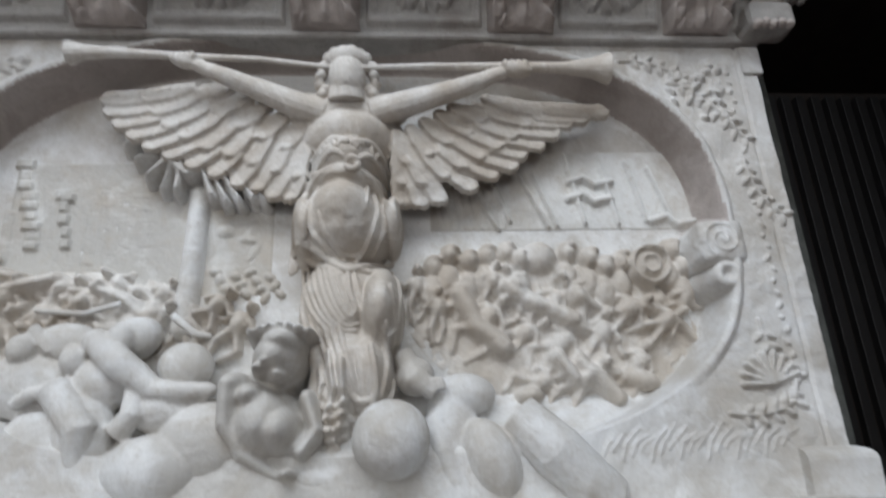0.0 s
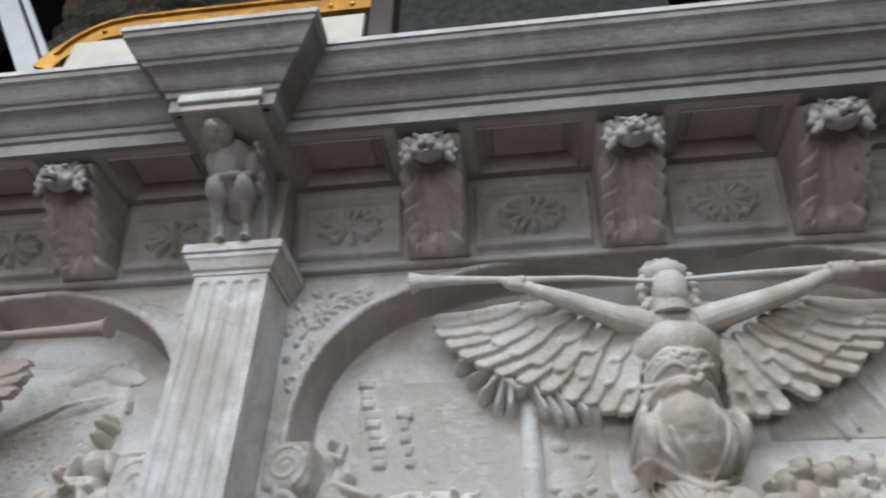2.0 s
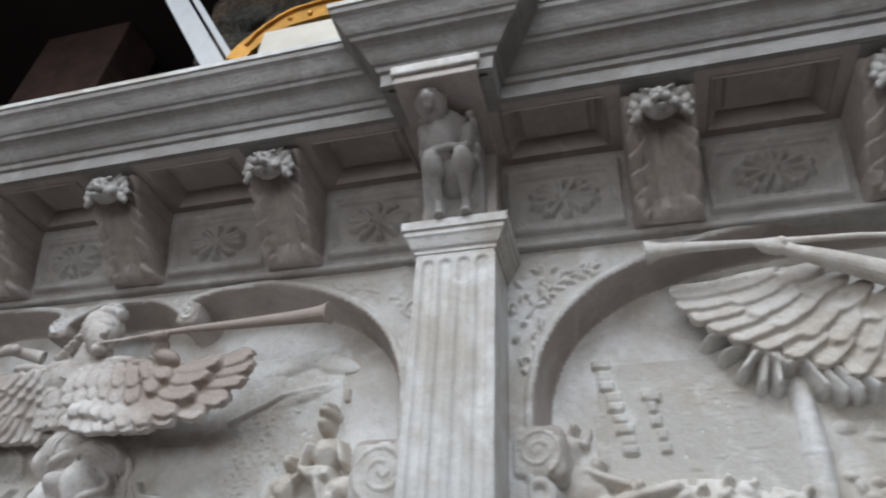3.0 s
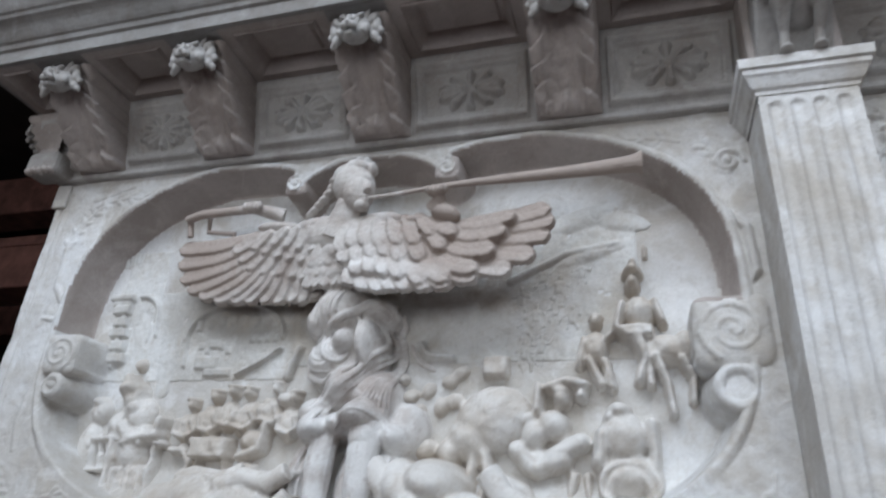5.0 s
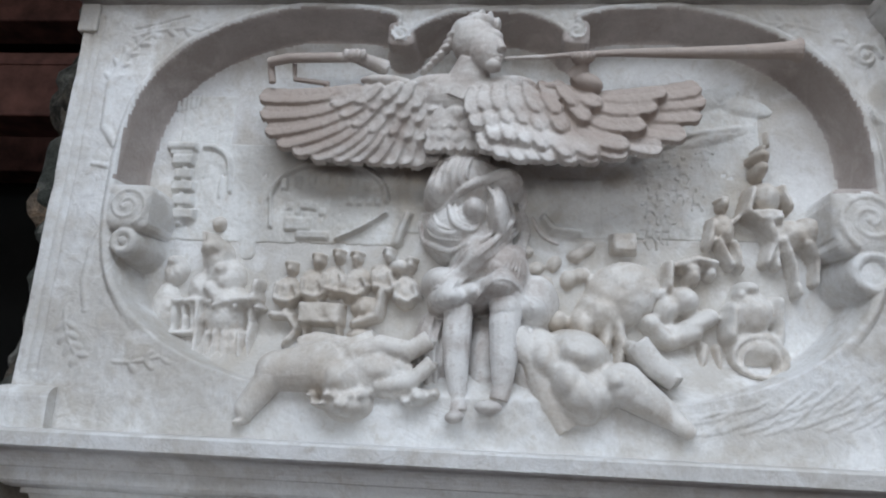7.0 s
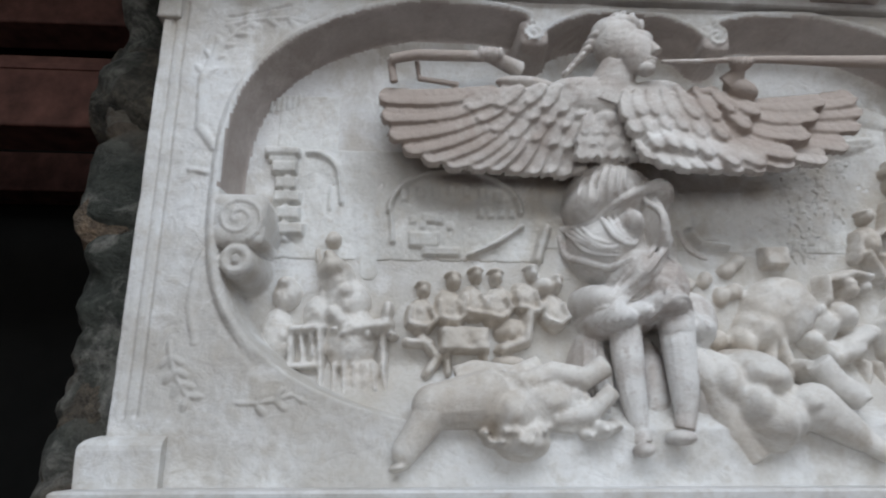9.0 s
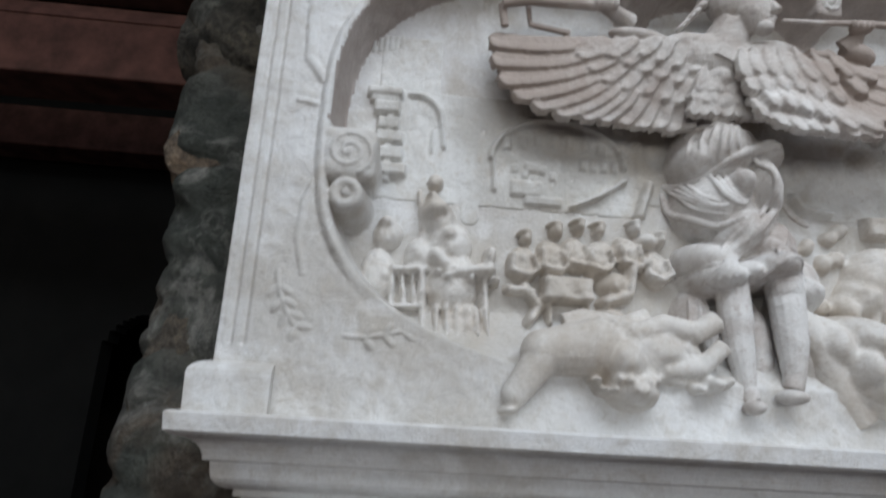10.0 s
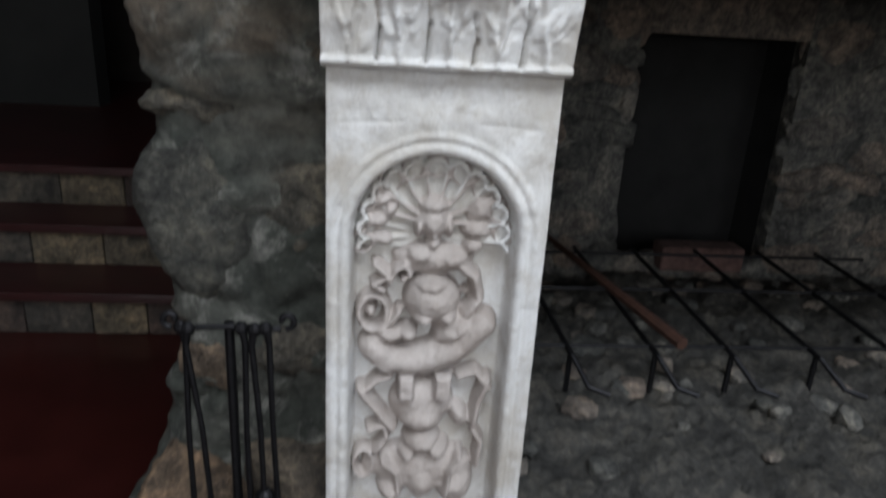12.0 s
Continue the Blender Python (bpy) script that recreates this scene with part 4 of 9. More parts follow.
# the shell: hollow flutes with a raised, lobed rim
ang = np.arctan2(r.Z - spring + 0.012, r.X - nx)
fl = np.abs(np.sin(ang * 11))
shell = (r.Z > spring - 0.03) & (dist < hw - 0.003)
edge = hw - 0.017 + 0.013 * fl ** 0.7 - dist
flute = 0.006 + 0.016 * (1 - fl) * np.clip((dist - 0.02) / 0.07, 0, 1) + 0.012 * np.clip(dist / hw, 0, 1)
lobed = np.where(edge < 0, 0.002, np.where(edge < 0.008, 0.040, flute))
r.H = np.where(shell, lobed, r.H)
for sx in (-1, 1):
    r.cut(nx + sx * 0.155, 1.035, nx + sx * 0.06, 1.04, 0.003, 0.002)
    r.ell(nx + sx * 0.166, 0.925, 0.006, 0.008, -0.001, 0, D)
r.rough(0.001, 0.04, 31)
r.H[:, 0] = -0.02
r.H[:, -1] = -0.02
jamb = r.build("jamb", JN, STONE, mantel, "limestone jamb with a shell-headed niche", True)
part("jamb_core", box(JX0 + 0.002, JX1 - 0.002, JN + 0.002, 1.60, 0, 1.352), STONE, jamb)
# its capital: a turned roll over a leaf-carved cushion with a beaded swag
bm = bmesh.new()
roll = [(-0.205, 0.030), (-0.203, 0.036), (-0.168, 0.036), (-0.165, 0.031), (-0.158, 0.031), (-0.155, 0.035), (-0.148, 0.035), (-0.145, 0.026), (-0.11, 0.030), (-0.07, 0.036), (-0.045, 0.033), (-0.042, 0.038), (-0.022, 0.038), (-0.019, 0.034)]
roll = roll + [(-a, b) for a, b in reversed(roll)]
add_rod(bm, [(JM + a, 1.135, 1.308) for a, b in roll], [b for a, b in roll], 22)
part("capital_roll", bm, STONE, jamb, "turned stone roll with collars", True)
r = Relief(JX0 - 0.006, JX1 + 0.006, 1.118, 1.30, 0.003)
v = (r.Z - 1.118) / 0.182
r.H = 0.010 + 0.050 * v ** 0.8
r.H = np.where(v < 0.09, 0.016 + 0.012 * np.sin(np.clip(v / 0.09, 0, 1) * np.pi), r.H)
rg = random.Random(8)
for lx, lean in ((-0.145, 0.02), (-0.072, -0.012), (0.0, 0.0), (0.072, 0.012), (0.145, -0.02)):
    base_h = 0.030
    r.limb(JM + lx, 1.132, JM + lx + lean, 1.25, 0.034, 0.026, 0.006, 0.008, 0.014, 0.042, 0.01)
    for k in range(9):
        t = rg.uniform(0.1, 1.0)
        sg = -1 if k % 2 else 1
        r.ell(JM + lx + lean * t + sg * rg.uniform(0.006, 0.026), 1.14 + 0.10 * t, rg.uniform(0.012, 0.022), rg.uniform(0.006, 0.010), rg.uniform(0.003, 0.006), 90 - sg * rg.uniform(10, 40), 0.018 + 0.030 * t, 0.006)
    for k in range(4):
        sg = -1 if k % 2 else 1
        r.fold([(JM + lx, 1.135 + 0.01 * k), (JM + lx + sg * 0.012, 1.17 + 0.012 * k), (JM + lx + sg * rg.uniform(0.018, 0.034), 1.20 + 0.015 * k)], 0.004, rg.choice((-0.0025, 0.002)))
    r.fold([(JM + lx, 1.132), (JM + lx + lean * 0.5, 1.19), (JM + lx + lean, 1.25)], 0.006, 0.006)
for gx, ln in ((-0.106, 0.09), (-0.034, 0.11), (0.036, 0.07), (0.108, 0.12)):
    r.cut(JM + gx, 1.130, JM + gx + 0.004, 1.13 + ln * 0.5, 0.0035, 0.030)
    r.cut(JM + gx + 0.004, 1.13 + ln * 0.5, JM + gx - 0.003, 1.13 + ln, 0.003, 0.016)
for k in range(5):
    t = k / 4 * 2 - 1
    r.ell(JM + 0.112 * t, 1.236 + 0.026 * t * t, 0.031, 0.020, 0.026, 24 * t, 0.042, 0.003, 3.0)
r.rough(0.0012, 0.03, 33)
r.H[:, 0] = -0.06
r.H[:, -1] = -0.06
r.build("capital_cushion", JY, STONE, jamb, "cracked leaf-carved cushion", True)
part("capital_core", box(JX0 + 0.002, JX1 - 0.002, JY + 0.004, 1.30, 1.118, 1.352), STONE, jamb)

# ---- carved figures of the relief slabs ----
r = Relief(-2.402, -1.454, 1.519, 2.313, .0025)
w = r.sheet()
w.plume((-2.007, 2.145), (-2.012, 2.103), (-2.017, 2.077), 0.021, 0.1, 0.078, 0.0042)
w.plume((-2.030, 2.144), (-2.038, 2.100), (-2.045, 2.069), 0.021, 0.1, 0.078, 0.0042)
w.plume((-2.057, 2.144), (-2.063, 2.101), (-2.072, 2.073), 0.021, 0.1, 0.078, 0.0042)
w.plume((-2.079, 2.149), (-2.089, 2.103), (-2.105, 2.071), 0.021, 0.1, 0.078, 0.0042)
w.plume((-2.096, 2.154), (-2.111, 2.102), (-2.137, 2.073), 0.021, 0.1, 0.078, 0.0042)
w.plume((-2.112, 2.160), (-2.137, 2.097), (-2.175, 2.075), 0.021, 0.1, 0.078, 0.0042)
w.plume((-2.117, 2.166), (-2.160, 2.094), (-2.209, 2.075), 0.021, 0.1, 0.078, 0.0042)
w.plume((-2.123, 2.172), (-2.187, 2.091), (-2.254, 2.077), 0.021, 0.1, 0.078, 0.0042)
w.plume((-2.128, 2.178), (-2.215, 2.099), (-2.295, 2.088), 0.021, 0.1, 0.078, 0.0042)
w.plume((-2.133, 2.186), (-2.244, 2.114), (-2.333, 2.105), 0.021, 0.1, 0.078, 0.0042)
w.plume((-2.144, 2.195), (-2.263, 2.136), (-2.361, 2.133), 0.021, 0.1, 0.078, 0.0042)
w.plume((-2.160, 2.207), (-2.273, 2.164), (-2.376, 2.171), 0.021, 0.1, 0.078, 0.0042)
w.plume((-2.182, 2.219), (-2.288, 2.198), (-2.383, 2.211), 0.021, 0.1, 0.078, 0.0042)
w.plume((-2.002, 2.183), (-2.006, 2.146), (-2.012, 2.113), 0.0185, 0.111, 0.098, 0.0038)
w.plume((-2.030, 2.184), (-2.036, 2.145), (-2.043, 2.114), 0.0185, 0.111, 0.098, 0.0038)
w.plume((-2.058, 2.187), (-2.063, 2.150), (-2.071, 2.120), 0.0185, 0.111, 0.098, 0.0038)
w.plume((-2.083, 2.190), (-2.089, 2.155), (-2.101, 2.129), 0.0185, 0.111, 0.098, 0.0038)
w.plume((-2.105, 2.194), (-2.117, 2.159), (-2.140, 2.134), 0.0185, 0.111, 0.098, 0.0038)
w.plume((-2.124, 2.200), (-2.143, 2.168), (-2.175, 2.145), 0.0185, 0.111, 0.098, 0.0038)
w.plume((-2.140, 2.207), (-2.167, 2.183), (-2.200, 2.166), 0.0185, 0.111, 0.098, 0.0038)
w.plume((-2.156, 2.214), (-2.186, 2.199), (-2.220, 2.190), 0.0185, 0.111, 0.098, 0.0038)
w.plume((-1.979, 2.181), (-1.982, 2.157), (-1.984, 2.132), 0.0165, 0.12, 0.11, 0.003)
w.plume((-2.006, 2.189), (-2.011, 2.165), (-2.017, 2.140), 0.0165, 0.12, 0.11, 0.003)
w.plume((-2.033, 2.195), (-2.040, 2.172), (-2.047, 2.149), 0.0165, 0.12, 0.11, 0.003)
w.plume((-2.061, 2.199), (-2.069, 2.178), (-2.077, 2.157), 0.0165, 0.12, 0.11, 0.003)
w.plume((-2.086, 2.203), (-2.096, 2.184), (-2.107, 2.166), 0.0165, 0.12, 0.11, 0.003)
w.plume((-2.110, 2.207), (-2.124, 2.192), (-2.138, 2.177), 0.0165, 0.12, 0.11, 0.003)
w.plume((-2.131, 2.211), (-2.149, 2.201), (-2.167, 2.190), 0.0165, 0.12, 0.11, 0.003)
w.plume((-1.978, 2.209), (-1.983, 2.188), (-1.987, 2.168), 0.016, 0.127, 0.119, 0.003)
w.plume((-2.006, 2.210), (-2.012, 2.191), (-2.018, 2.171), 0.016, 0.127, 0.119, 0.003)
w.plume((-2.034, 2.212), (-2.042, 2.194), (-2.051, 2.177), 0.016, 0.127, 0.119, 0.003)
w.plume((-2.061, 2.213), (-2.072, 2.199), (-2.083, 2.185), 0.016, 0.127, 0.119, 0.003)
w.plume((-2.088, 2.213), (-2.101, 2.204), (-2.113, 2.194), 0.016, 0.127, 0.119, 0.003)
w.blur(1, True)
w = r.sheet()
w.plume((-1.903, 2.141), (-1.903, 2.100), (-1.898, 2.076), 0.021, 0.112, 0.15, -0.0042)
w.plume((-1.880, 2.153), (-1.880, 2.095), (-1.867, 2.062), 0.021, 0.112, 0.15, -0.0042)
w.plume((-1.851, 2.166), (-1.855, 2.096), (-1.833, 2.056), 0.021, 0.112, 0.15, -0.0042)
w.plume((-1.824, 2.167), (-1.830, 2.096), (-1.806, 2.057), 0.021, 0.112, 0.15, -0.0042)
w.plume((-1.797, 2.162), (-1.804, 2.092), (-1.776, 2.056), 0.021, 0.112, 0.15, -0.0042)
w.plume((-1.775, 2.157), (-1.773, 2.087), (-1.739, 2.053), 0.021, 0.112, 0.15, -0.0042)
w.plume((-1.753, 2.158), (-1.738, 2.079), (-1.698, 2.053), 0.021, 0.112, 0.15, -0.0042)
w.plume((-1.736, 2.164), (-1.695, 2.073), (-1.645, 2.062), 0.021, 0.112, 0.15, -0.0042)
w.plume((-1.714, 2.165), (-1.635, 2.084), (-1.578, 2.073), 0.021, 0.112, 0.15, -0.0042)
w.plume((-1.701, 2.178), (-1.609, 2.118), (-1.532, 2.101), 0.021, 0.112, 0.15, -0.0042)
w.plume((-1.688, 2.187), (-1.594, 2.145), (-1.502, 2.142), 0.021, 0.112, 0.15, -0.0042)
w.plume((-1.682, 2.194), (-1.584, 2.170), (-1.492, 2.173), 0.021, 0.112, 0.15, -0.0042)
w.plume((-1.669, 2.202), (-1.576, 2.188), (-1.499, 2.198), 0.021, 0.112, 0.15, -0.0042)
w.plume((-1.892, 2.162), (-1.888, 2.121), (-1.884, 2.093), 0.0195, 0.124, 0.158, -0.0042)
w.plume((-1.864, 2.169), (-1.857, 2.126), (-1.852, 2.093), 0.0195, 0.124, 0.158, -0.0042)
w.plume((-1.836, 2.176), (-1.831, 2.123), (-1.821, 2.087), 0.0195, 0.124, 0.158, -0.0042)
w.plume((-1.808, 2.177), (-1.803, 2.116), (-1.790, 2.079), 0.0195, 0.124, 0.158, -0.0042)
w.plume((-1.781, 2.172), (-1.773, 2.098), (-1.745, 2.062), 0.0195, 0.124, 0.158, -0.0042)
w.plume((-1.766, 2.167), (-1.735, 2.088), (-1.698, 2.061), 0.0195, 0.124, 0.158, -0.0042)
w.plume((-1.739, 2.162), (-1.696, 2.087), (-1.641, 2.076), 0.0195, 0.124, 0.158, -0.0042)
w.plume((-1.721, 2.168), (-1.668, 2.113), (-1.607, 2.115), 0.0195, 0.124, 0.158, -0.0042)
w.plume((-1.703, 2.181), (-1.646, 2.149), (-1.584, 2.155), 0.0195, 0.124, 0.158, -0.0042)
w.plume((-1.684, 2.196), (-1.625, 2.181), (-1.566, 2.186), 0.0195, 0.124, 0.158, -0.0042)
w.plume((-1.926, 2.166), (-1.922, 2.145), (-1.919, 2.124), 0.018, 0.134, 0.15, -0.0035)
w.plume((-1.898, 2.177), (-1.894, 2.153), (-1.891, 2.130), 0.018, 0.134, 0.15, -0.0035)
w.plume((-1.869, 2.188), (-1.864, 2.161), (-1.858, 2.135), 0.018, 0.134, 0.15, -0.0035)
w.plume((-1.841, 2.196), (-1.833, 2.165), (-1.825, 2.134), 0.018, 0.134, 0.15, -0.0035)
w.plume((-1.813, 2.198), (-1.803, 2.159), (-1.794, 2.121), 0.018, 0.134, 0.15, -0.0035)
w.plume((-1.785, 2.196), (-1.769, 2.156), (-1.753, 2.118), 0.018, 0.134, 0.15, -0.0035)
w.plume((-1.752, 2.197), (-1.730, 2.167), (-1.709, 2.138), 0.018, 0.134, 0.15, -0.0035)
w.plume((-1.728, 2.203), (-1.708, 2.185), (-1.688, 2.168), 0.018, 0.134, 0.15, -0.0035)
w.plume((-1.931, 2.193), (-1.932, 2.172), (-1.932, 2.151), 0.0165, 0.142, 0.15, -0.003)
w.plume((-1.909, 2.197), (-1.907, 2.178), (-1.905, 2.160), 0.0165, 0.142, 0.15, -0.003)
w.plume((-1.884, 2.201), (-1.879, 2.181), (-1.874, 2.161), 0.0165, 0.142, 0.15, -0.003)
w.plume((-1.855, 2.205), (-1.848, 2.180), (-1.840, 2.155), 0.0165, 0.142, 0.15, -0.003)
w.plume((-1.825, 2.208), (-1.814, 2.183), (-1.803, 2.158), 0.0165, 0.142, 0.15, -0.003)
w.plume((-1.791, 2.209), (-1.778, 2.182), (-1.765, 2.155), 0.0165, 0.142, 0.15, -0.003)
w.plume((-1.758, 2.211), (-1.745, 2.192), (-1.733, 2.173), 0.0165, 0.142, 0.15, -0.003)
w.blur(1, True)
r.ell(-1.963, 2.160, 0.075, 0.075, 0.128, 0, 0, 0.02)
r.ell(-1.952, 2.104, 0.06, 0.05, 0.122, 0, 0, 0.02)
w = r.sheet()
w.plume((-2.005, 2.115), (-2.012, 2.097), (-2.019, 2.079), .0105, 0.115, 0.113, -.003)
w.plume((-1.988, 2.115), (-1.993, 2.097), (-1.998, 2.080), .0105, 0.115, 0.113, .003)
w.plume((-1.971, 2.116), (-1.974, 2.098), (-1.977, 2.081), .0105, 0.115, 0.113, -.003)
w.plume((-1.953, 2.116), (-1.954, 2.099), (-1.955, 2.081), .0105, 0.115, 0.113, .003)
w.plume((-1.936, 2.117), (-1.935, 2.099), (-1.934, 2.082), .0105, 0.115, 0.113, -.003)
w.plume((-1.919, 2.117), (-1.916, 2.100), (-1.913, 2.083), .0105, 0.115, 0.113, .003)
w.plume((-1.902, 2.118), (-1.897, 2.100), (-1.892, 2.083), .0105, 0.115, 0.113, -.003)
w.plume((-2.003, 2.140), (-2.010, 2.123), (-2.017, 2.105), .0105, 0.119, 0.117, -.003)
w.plume((-1.986, 2.141), (-1.991, 2.123), (-1.996, 2.105), .0105, 0.119, 0.117, .003)
w.plume((-1.969, 2.142), (-1.972, 2.124), (-1.975, 2.106), .0105, 0.119, 0.117, -.003)
w.plume((-1.951, 2.142), (-1.952, 2.124), (-1.953, 2.107), .0105, 0.119, 0.117, .003)
w.plume((-1.934, 2.143), (-1.933, 2.125), (-1.932, 2.108), .0105, 0.119, 0.117, -.003)
w.plume((-1.917, 2.143), (-1.914, 2.126), (-1.911, 2.108), .0105, 0.119, 0.117, .003)
w.plume((-1.899, 2.144), (-1.894, 2.126), (-1.889, 2.109), .0105, 0.119, 0.117, -.003)
w.plume((-1.996, 2.162), (-2.003, 2.144), (-2.009, 2.126), .0105, 0.123, 0.121, -.003)
w.plume((-1.979, 2.163), (-1.984, 2.145), (-1.988, 2.127), .0105, 0.123, 0.121, .003)
w.plume((-1.962, 2.163), (-1.965, 2.145), (-1.967, 2.128), .0105, 0.123, 0.121, -.003)
w.plume((-1.945, 2.164), (-1.945, 2.146), (-1.946, 2.128), .0105, 0.123, 0.121, .003)
w.plume((-1.928, 2.164), (-1.926, 2.147), (-1.925, 2.129), .0105, 0.123, 0.121, -.003)
w.plume((-1.911, 2.165), (-1.907, 2.147), (-1.904, 2.130), .0105, 0.123, 0.121, .003)
w.blur(1, True)
r.ell(-1.772, 2.205, 0.075, 0.032, 0.15, 0, 0, 0.03)
r.ell(-1.841, 2.198, 0.06, 0.026, 0.142, 0, 0, 0.03)
r.ball(-1.702, 2.214, 0.135, 0.035, 0.02, 0.025, -20)
r.tube([(-1.729, 2.225, .135), (-1.712, 2.239, .150), (-1.712, 2.250, .160)], [0.02, 0.016, 0.013])
r.ball(-1.712, 2.251, 0.168, 0.024, 0.013, 0.016, 8)
r.ball(-1.732, 2.250, 0.178, 0.006, 0.009, 0.008, 0)
r.ball(-1.721, 2.251, 0.178, 0.006, 0.009, 0.008, 0)
r.ball(-1.710, 2.251, 0.178, 0.006, 0.009, 0.008, 0)
r.ball(-1.699, 2.252, 0.178, 0.006, 0.009, 0.008, 0)
r.ell(-1.956, 2.188, 0.105, 0.045, 0.138, 0, 0, 0.03)
r.ell(-1.933, 2.223, 0.05, 0.035, 0.125, 0, 0, 0.03)
r.ball(-2.026, 2.224, 0.1, 0.05, 0.02, 0.03, 8)
r.ball(-2.116, 2.231, 0.1, 0.06, 0.014, 0.022, -4)
r.tube([(-1.959, 2.199, .085), (-1.944, 2.234, .100), (-1.929, 2.272, .115)], [0.06, 0.044, 0.036])
r.ball(-1.956, 2.201, 0.1, 0.1, 0.05, 0.038, 0)
r.ball(-2.012, 2.217, 0.09, 0.07, 0.036, 0.032, 12)
r.ball(-1.871, 2.205, 0.105, 0.075, 0.036, 0.036, 10)
r.ball(-1.932, 2.317, 0.115, 0.049, 0.052, 0.048, 0)
r.ball(-1.906, 2.287, 0.138, 0.037, 0.048, 0.034, -6)
r.ball(-1.898, 2.312, 0.15, 0.026, 0.014, 0.018, -8)
r.ball(-1.912, 2.272, 0.152, 0.02, 0.018, 0.018, 0)
r.ball(-1.885, 2.278, 0.146, 0.012, 0.018, 0.016, 0)
r.tube([(-1.887, 2.306, .153), (-1.877, 2.283, .163), (-1.873, 2.269, .168)], [0.006, 0.008, 0.009])
r.ball(-1.882, 2.259, 0.158, 0.012, 0.004, 0.01, -4)
r.ball(-1.884, 2.252, 0.156, 0.011, 0.0045, 0.01, -4)
r.ball(-1.891, 2.242, 0.15, 0.017, 0.013, 0.017, 0)
r.ball(-1.905, 2.294, 0.16, 0.009, 0.0045, 0.008, -6)
r.ball(-1.886, 2.354, 0.122, 0.017, 0.0085, 0.02, -95)
r.ball(-1.904, 2.369, 0.122, 0.017, 0.0085, 0.02, -110)
r.ball(-1.923, 2.374, 0.122, 0.017, 0.0085, 0.02, -125)
r.ball(-1.940, 2.370, 0.122, 0.017, 0.0085, 0.02, -140)
r.ball(-1.955, 2.360, 0.122, 0.017, 0.0085, 0.02, -150)
r.ball(-1.966, 2.344, 0.122, 0.017, 0.0085, 0.02, -160)
r.ball(-1.976, 2.329, 0.122, 0.017, 0.0085, 0.02, -170)
r.ball(-1.986, 2.317, 0.112, 0.016, 0.008, 0.0188, -165)
r.ball(-1.996, 2.302, 0.112, 0.015, 0.0075, 0.0176, -150)
r.ball(-2.007, 2.287, 0.112, 0.0139, 0.007, 0.0164, -145)
r.ball(-2.018, 2.275, 0.112, 0.0129, 0.0065, 0.0152, -140)
r.ball(-2.028, 2.262, 0.112, 0.0119, 0.006, 0.014, -138)
r.ball(-2.037, 2.252, 0.112, 0.0109, 0.0054, 0.0128, -138)
r.ball(-1.951, 2.341, 0.118, 0.036, 0.03, 0.034, 30)
r.ball(-1.919, 2.356, 0.122, 0.036, 0.018, 0.032, 0)
r.tube([(-1.869, 2.248, .170), (-1.791, 2.252, .170), (-1.711, 2.259, .170), (-1.632, 2.262, .170), (-1.522, 2.263, .170), (-1.405, 2.265, .170), (-1.331, 2.268, .170), (-1.307, 2.269, .170), (-1.296, 2.269, .170)], [0.004, 0.005, 0.006, 0.008, 0.011, 0.014, 0.017, 0.02, 0.026])
r.ell(-1.945, 2.026, 0.085, 0.075, 0.115, 0, 0, 0.03)
r.ell(-1.996, 2.003, 0.04, 0.045, 0.1, 0, 0, 0.03)
r.ell(-1.866, 2.021, 0.05, 0.035, 0.105, -10, 0, 0.03)
r.ell(-1.947, 1.922, 0.085, 0.075, 0.095, 0, 0, 0.03)
r.ell(-1.871, 1.947, 0.03, 0.085, 0.125, 5, 0, 0.02)
r.ell(-1.917, 1.863, 0.05, 0.075, 0.115, -35, 0, 0.03)
r.ell(-1.973, 1.803, 0.06, 0.045, 0.1, -20, 0, 0.03)
r.ell(-1.861, 1.836, 0.06, 0.075, 0.1, 0, 0, 0.03)
r.ell(-1.791, 1.782, 0.05, 0.06, 0.06, 0, 0, 0.03)
r.ell(-1.923, 1.951, 0.035, 0.045, 0.125, 0, 0, 0.02)
r.rib([(-2.013, 2.063), (-1.975, 2.078), (-1.931, 2.089), (-1.896, 2.092)], 0.0044, 0.8)
r.rib([(-2.013, 2.054), (-1.976, 2.069), (-1.932, 2.080), (-1.897, 2.083)], 0.0044, 0.8)
r.rib([(-2.014, 2.046), (-1.976, 2.061), (-1.932, 2.072), (-1.897, 2.075)], 0.0044, 0.8)
r.rib([(-1.994, 2.062), (-2.013, 2.027), (-2.023, 1.988)], 0.0044, 0.6)
r.rib([(-1.981, 2.062), (-1.998, 2.027), (-2.006, 1.980)], 0.0044, 0.6)
r.rib([(-1.968, 2.062), (-1.983, 2.028), (-1.989, 1.983)], 0.0044, 0.6)
r.rib([(-1.955, 2.063), (-1.967, 2.028), (-1.969, 1.992)], 0.0044, 0.6)
r.rib([(-1.942, 2.063), (-1.953, 2.028), (-1.954, 2.001)], 0.0044, 0.6)
r.rib([(-1.929, 2.064), (-1.939, 2.029), (-1.938, 2.010)], 0.0044, 0.6)
r.rib([(-2.039, 1.969), (-1.995, 1.963), (-1.952, 1.989), (-1.895, 2.021), (-1.845, 2.041), (-1.824, 2.028)], 0.0068, 0.8)
r.rib([(-2.039, 1.966), (-1.996, 1.961), (-1.952, 1.987), (-1.896, 2.016), (-1.846, 2.031), (-1.825, 2.018)], 0.0058, 0.8)
r.rib([(-2.039, 1.963), (-1.996, 1.960), (-1.952, 1.985), (-1.896, 2.012), (-1.847, 2.021), (-1.826, 2.009)], 0.005, 0.8)
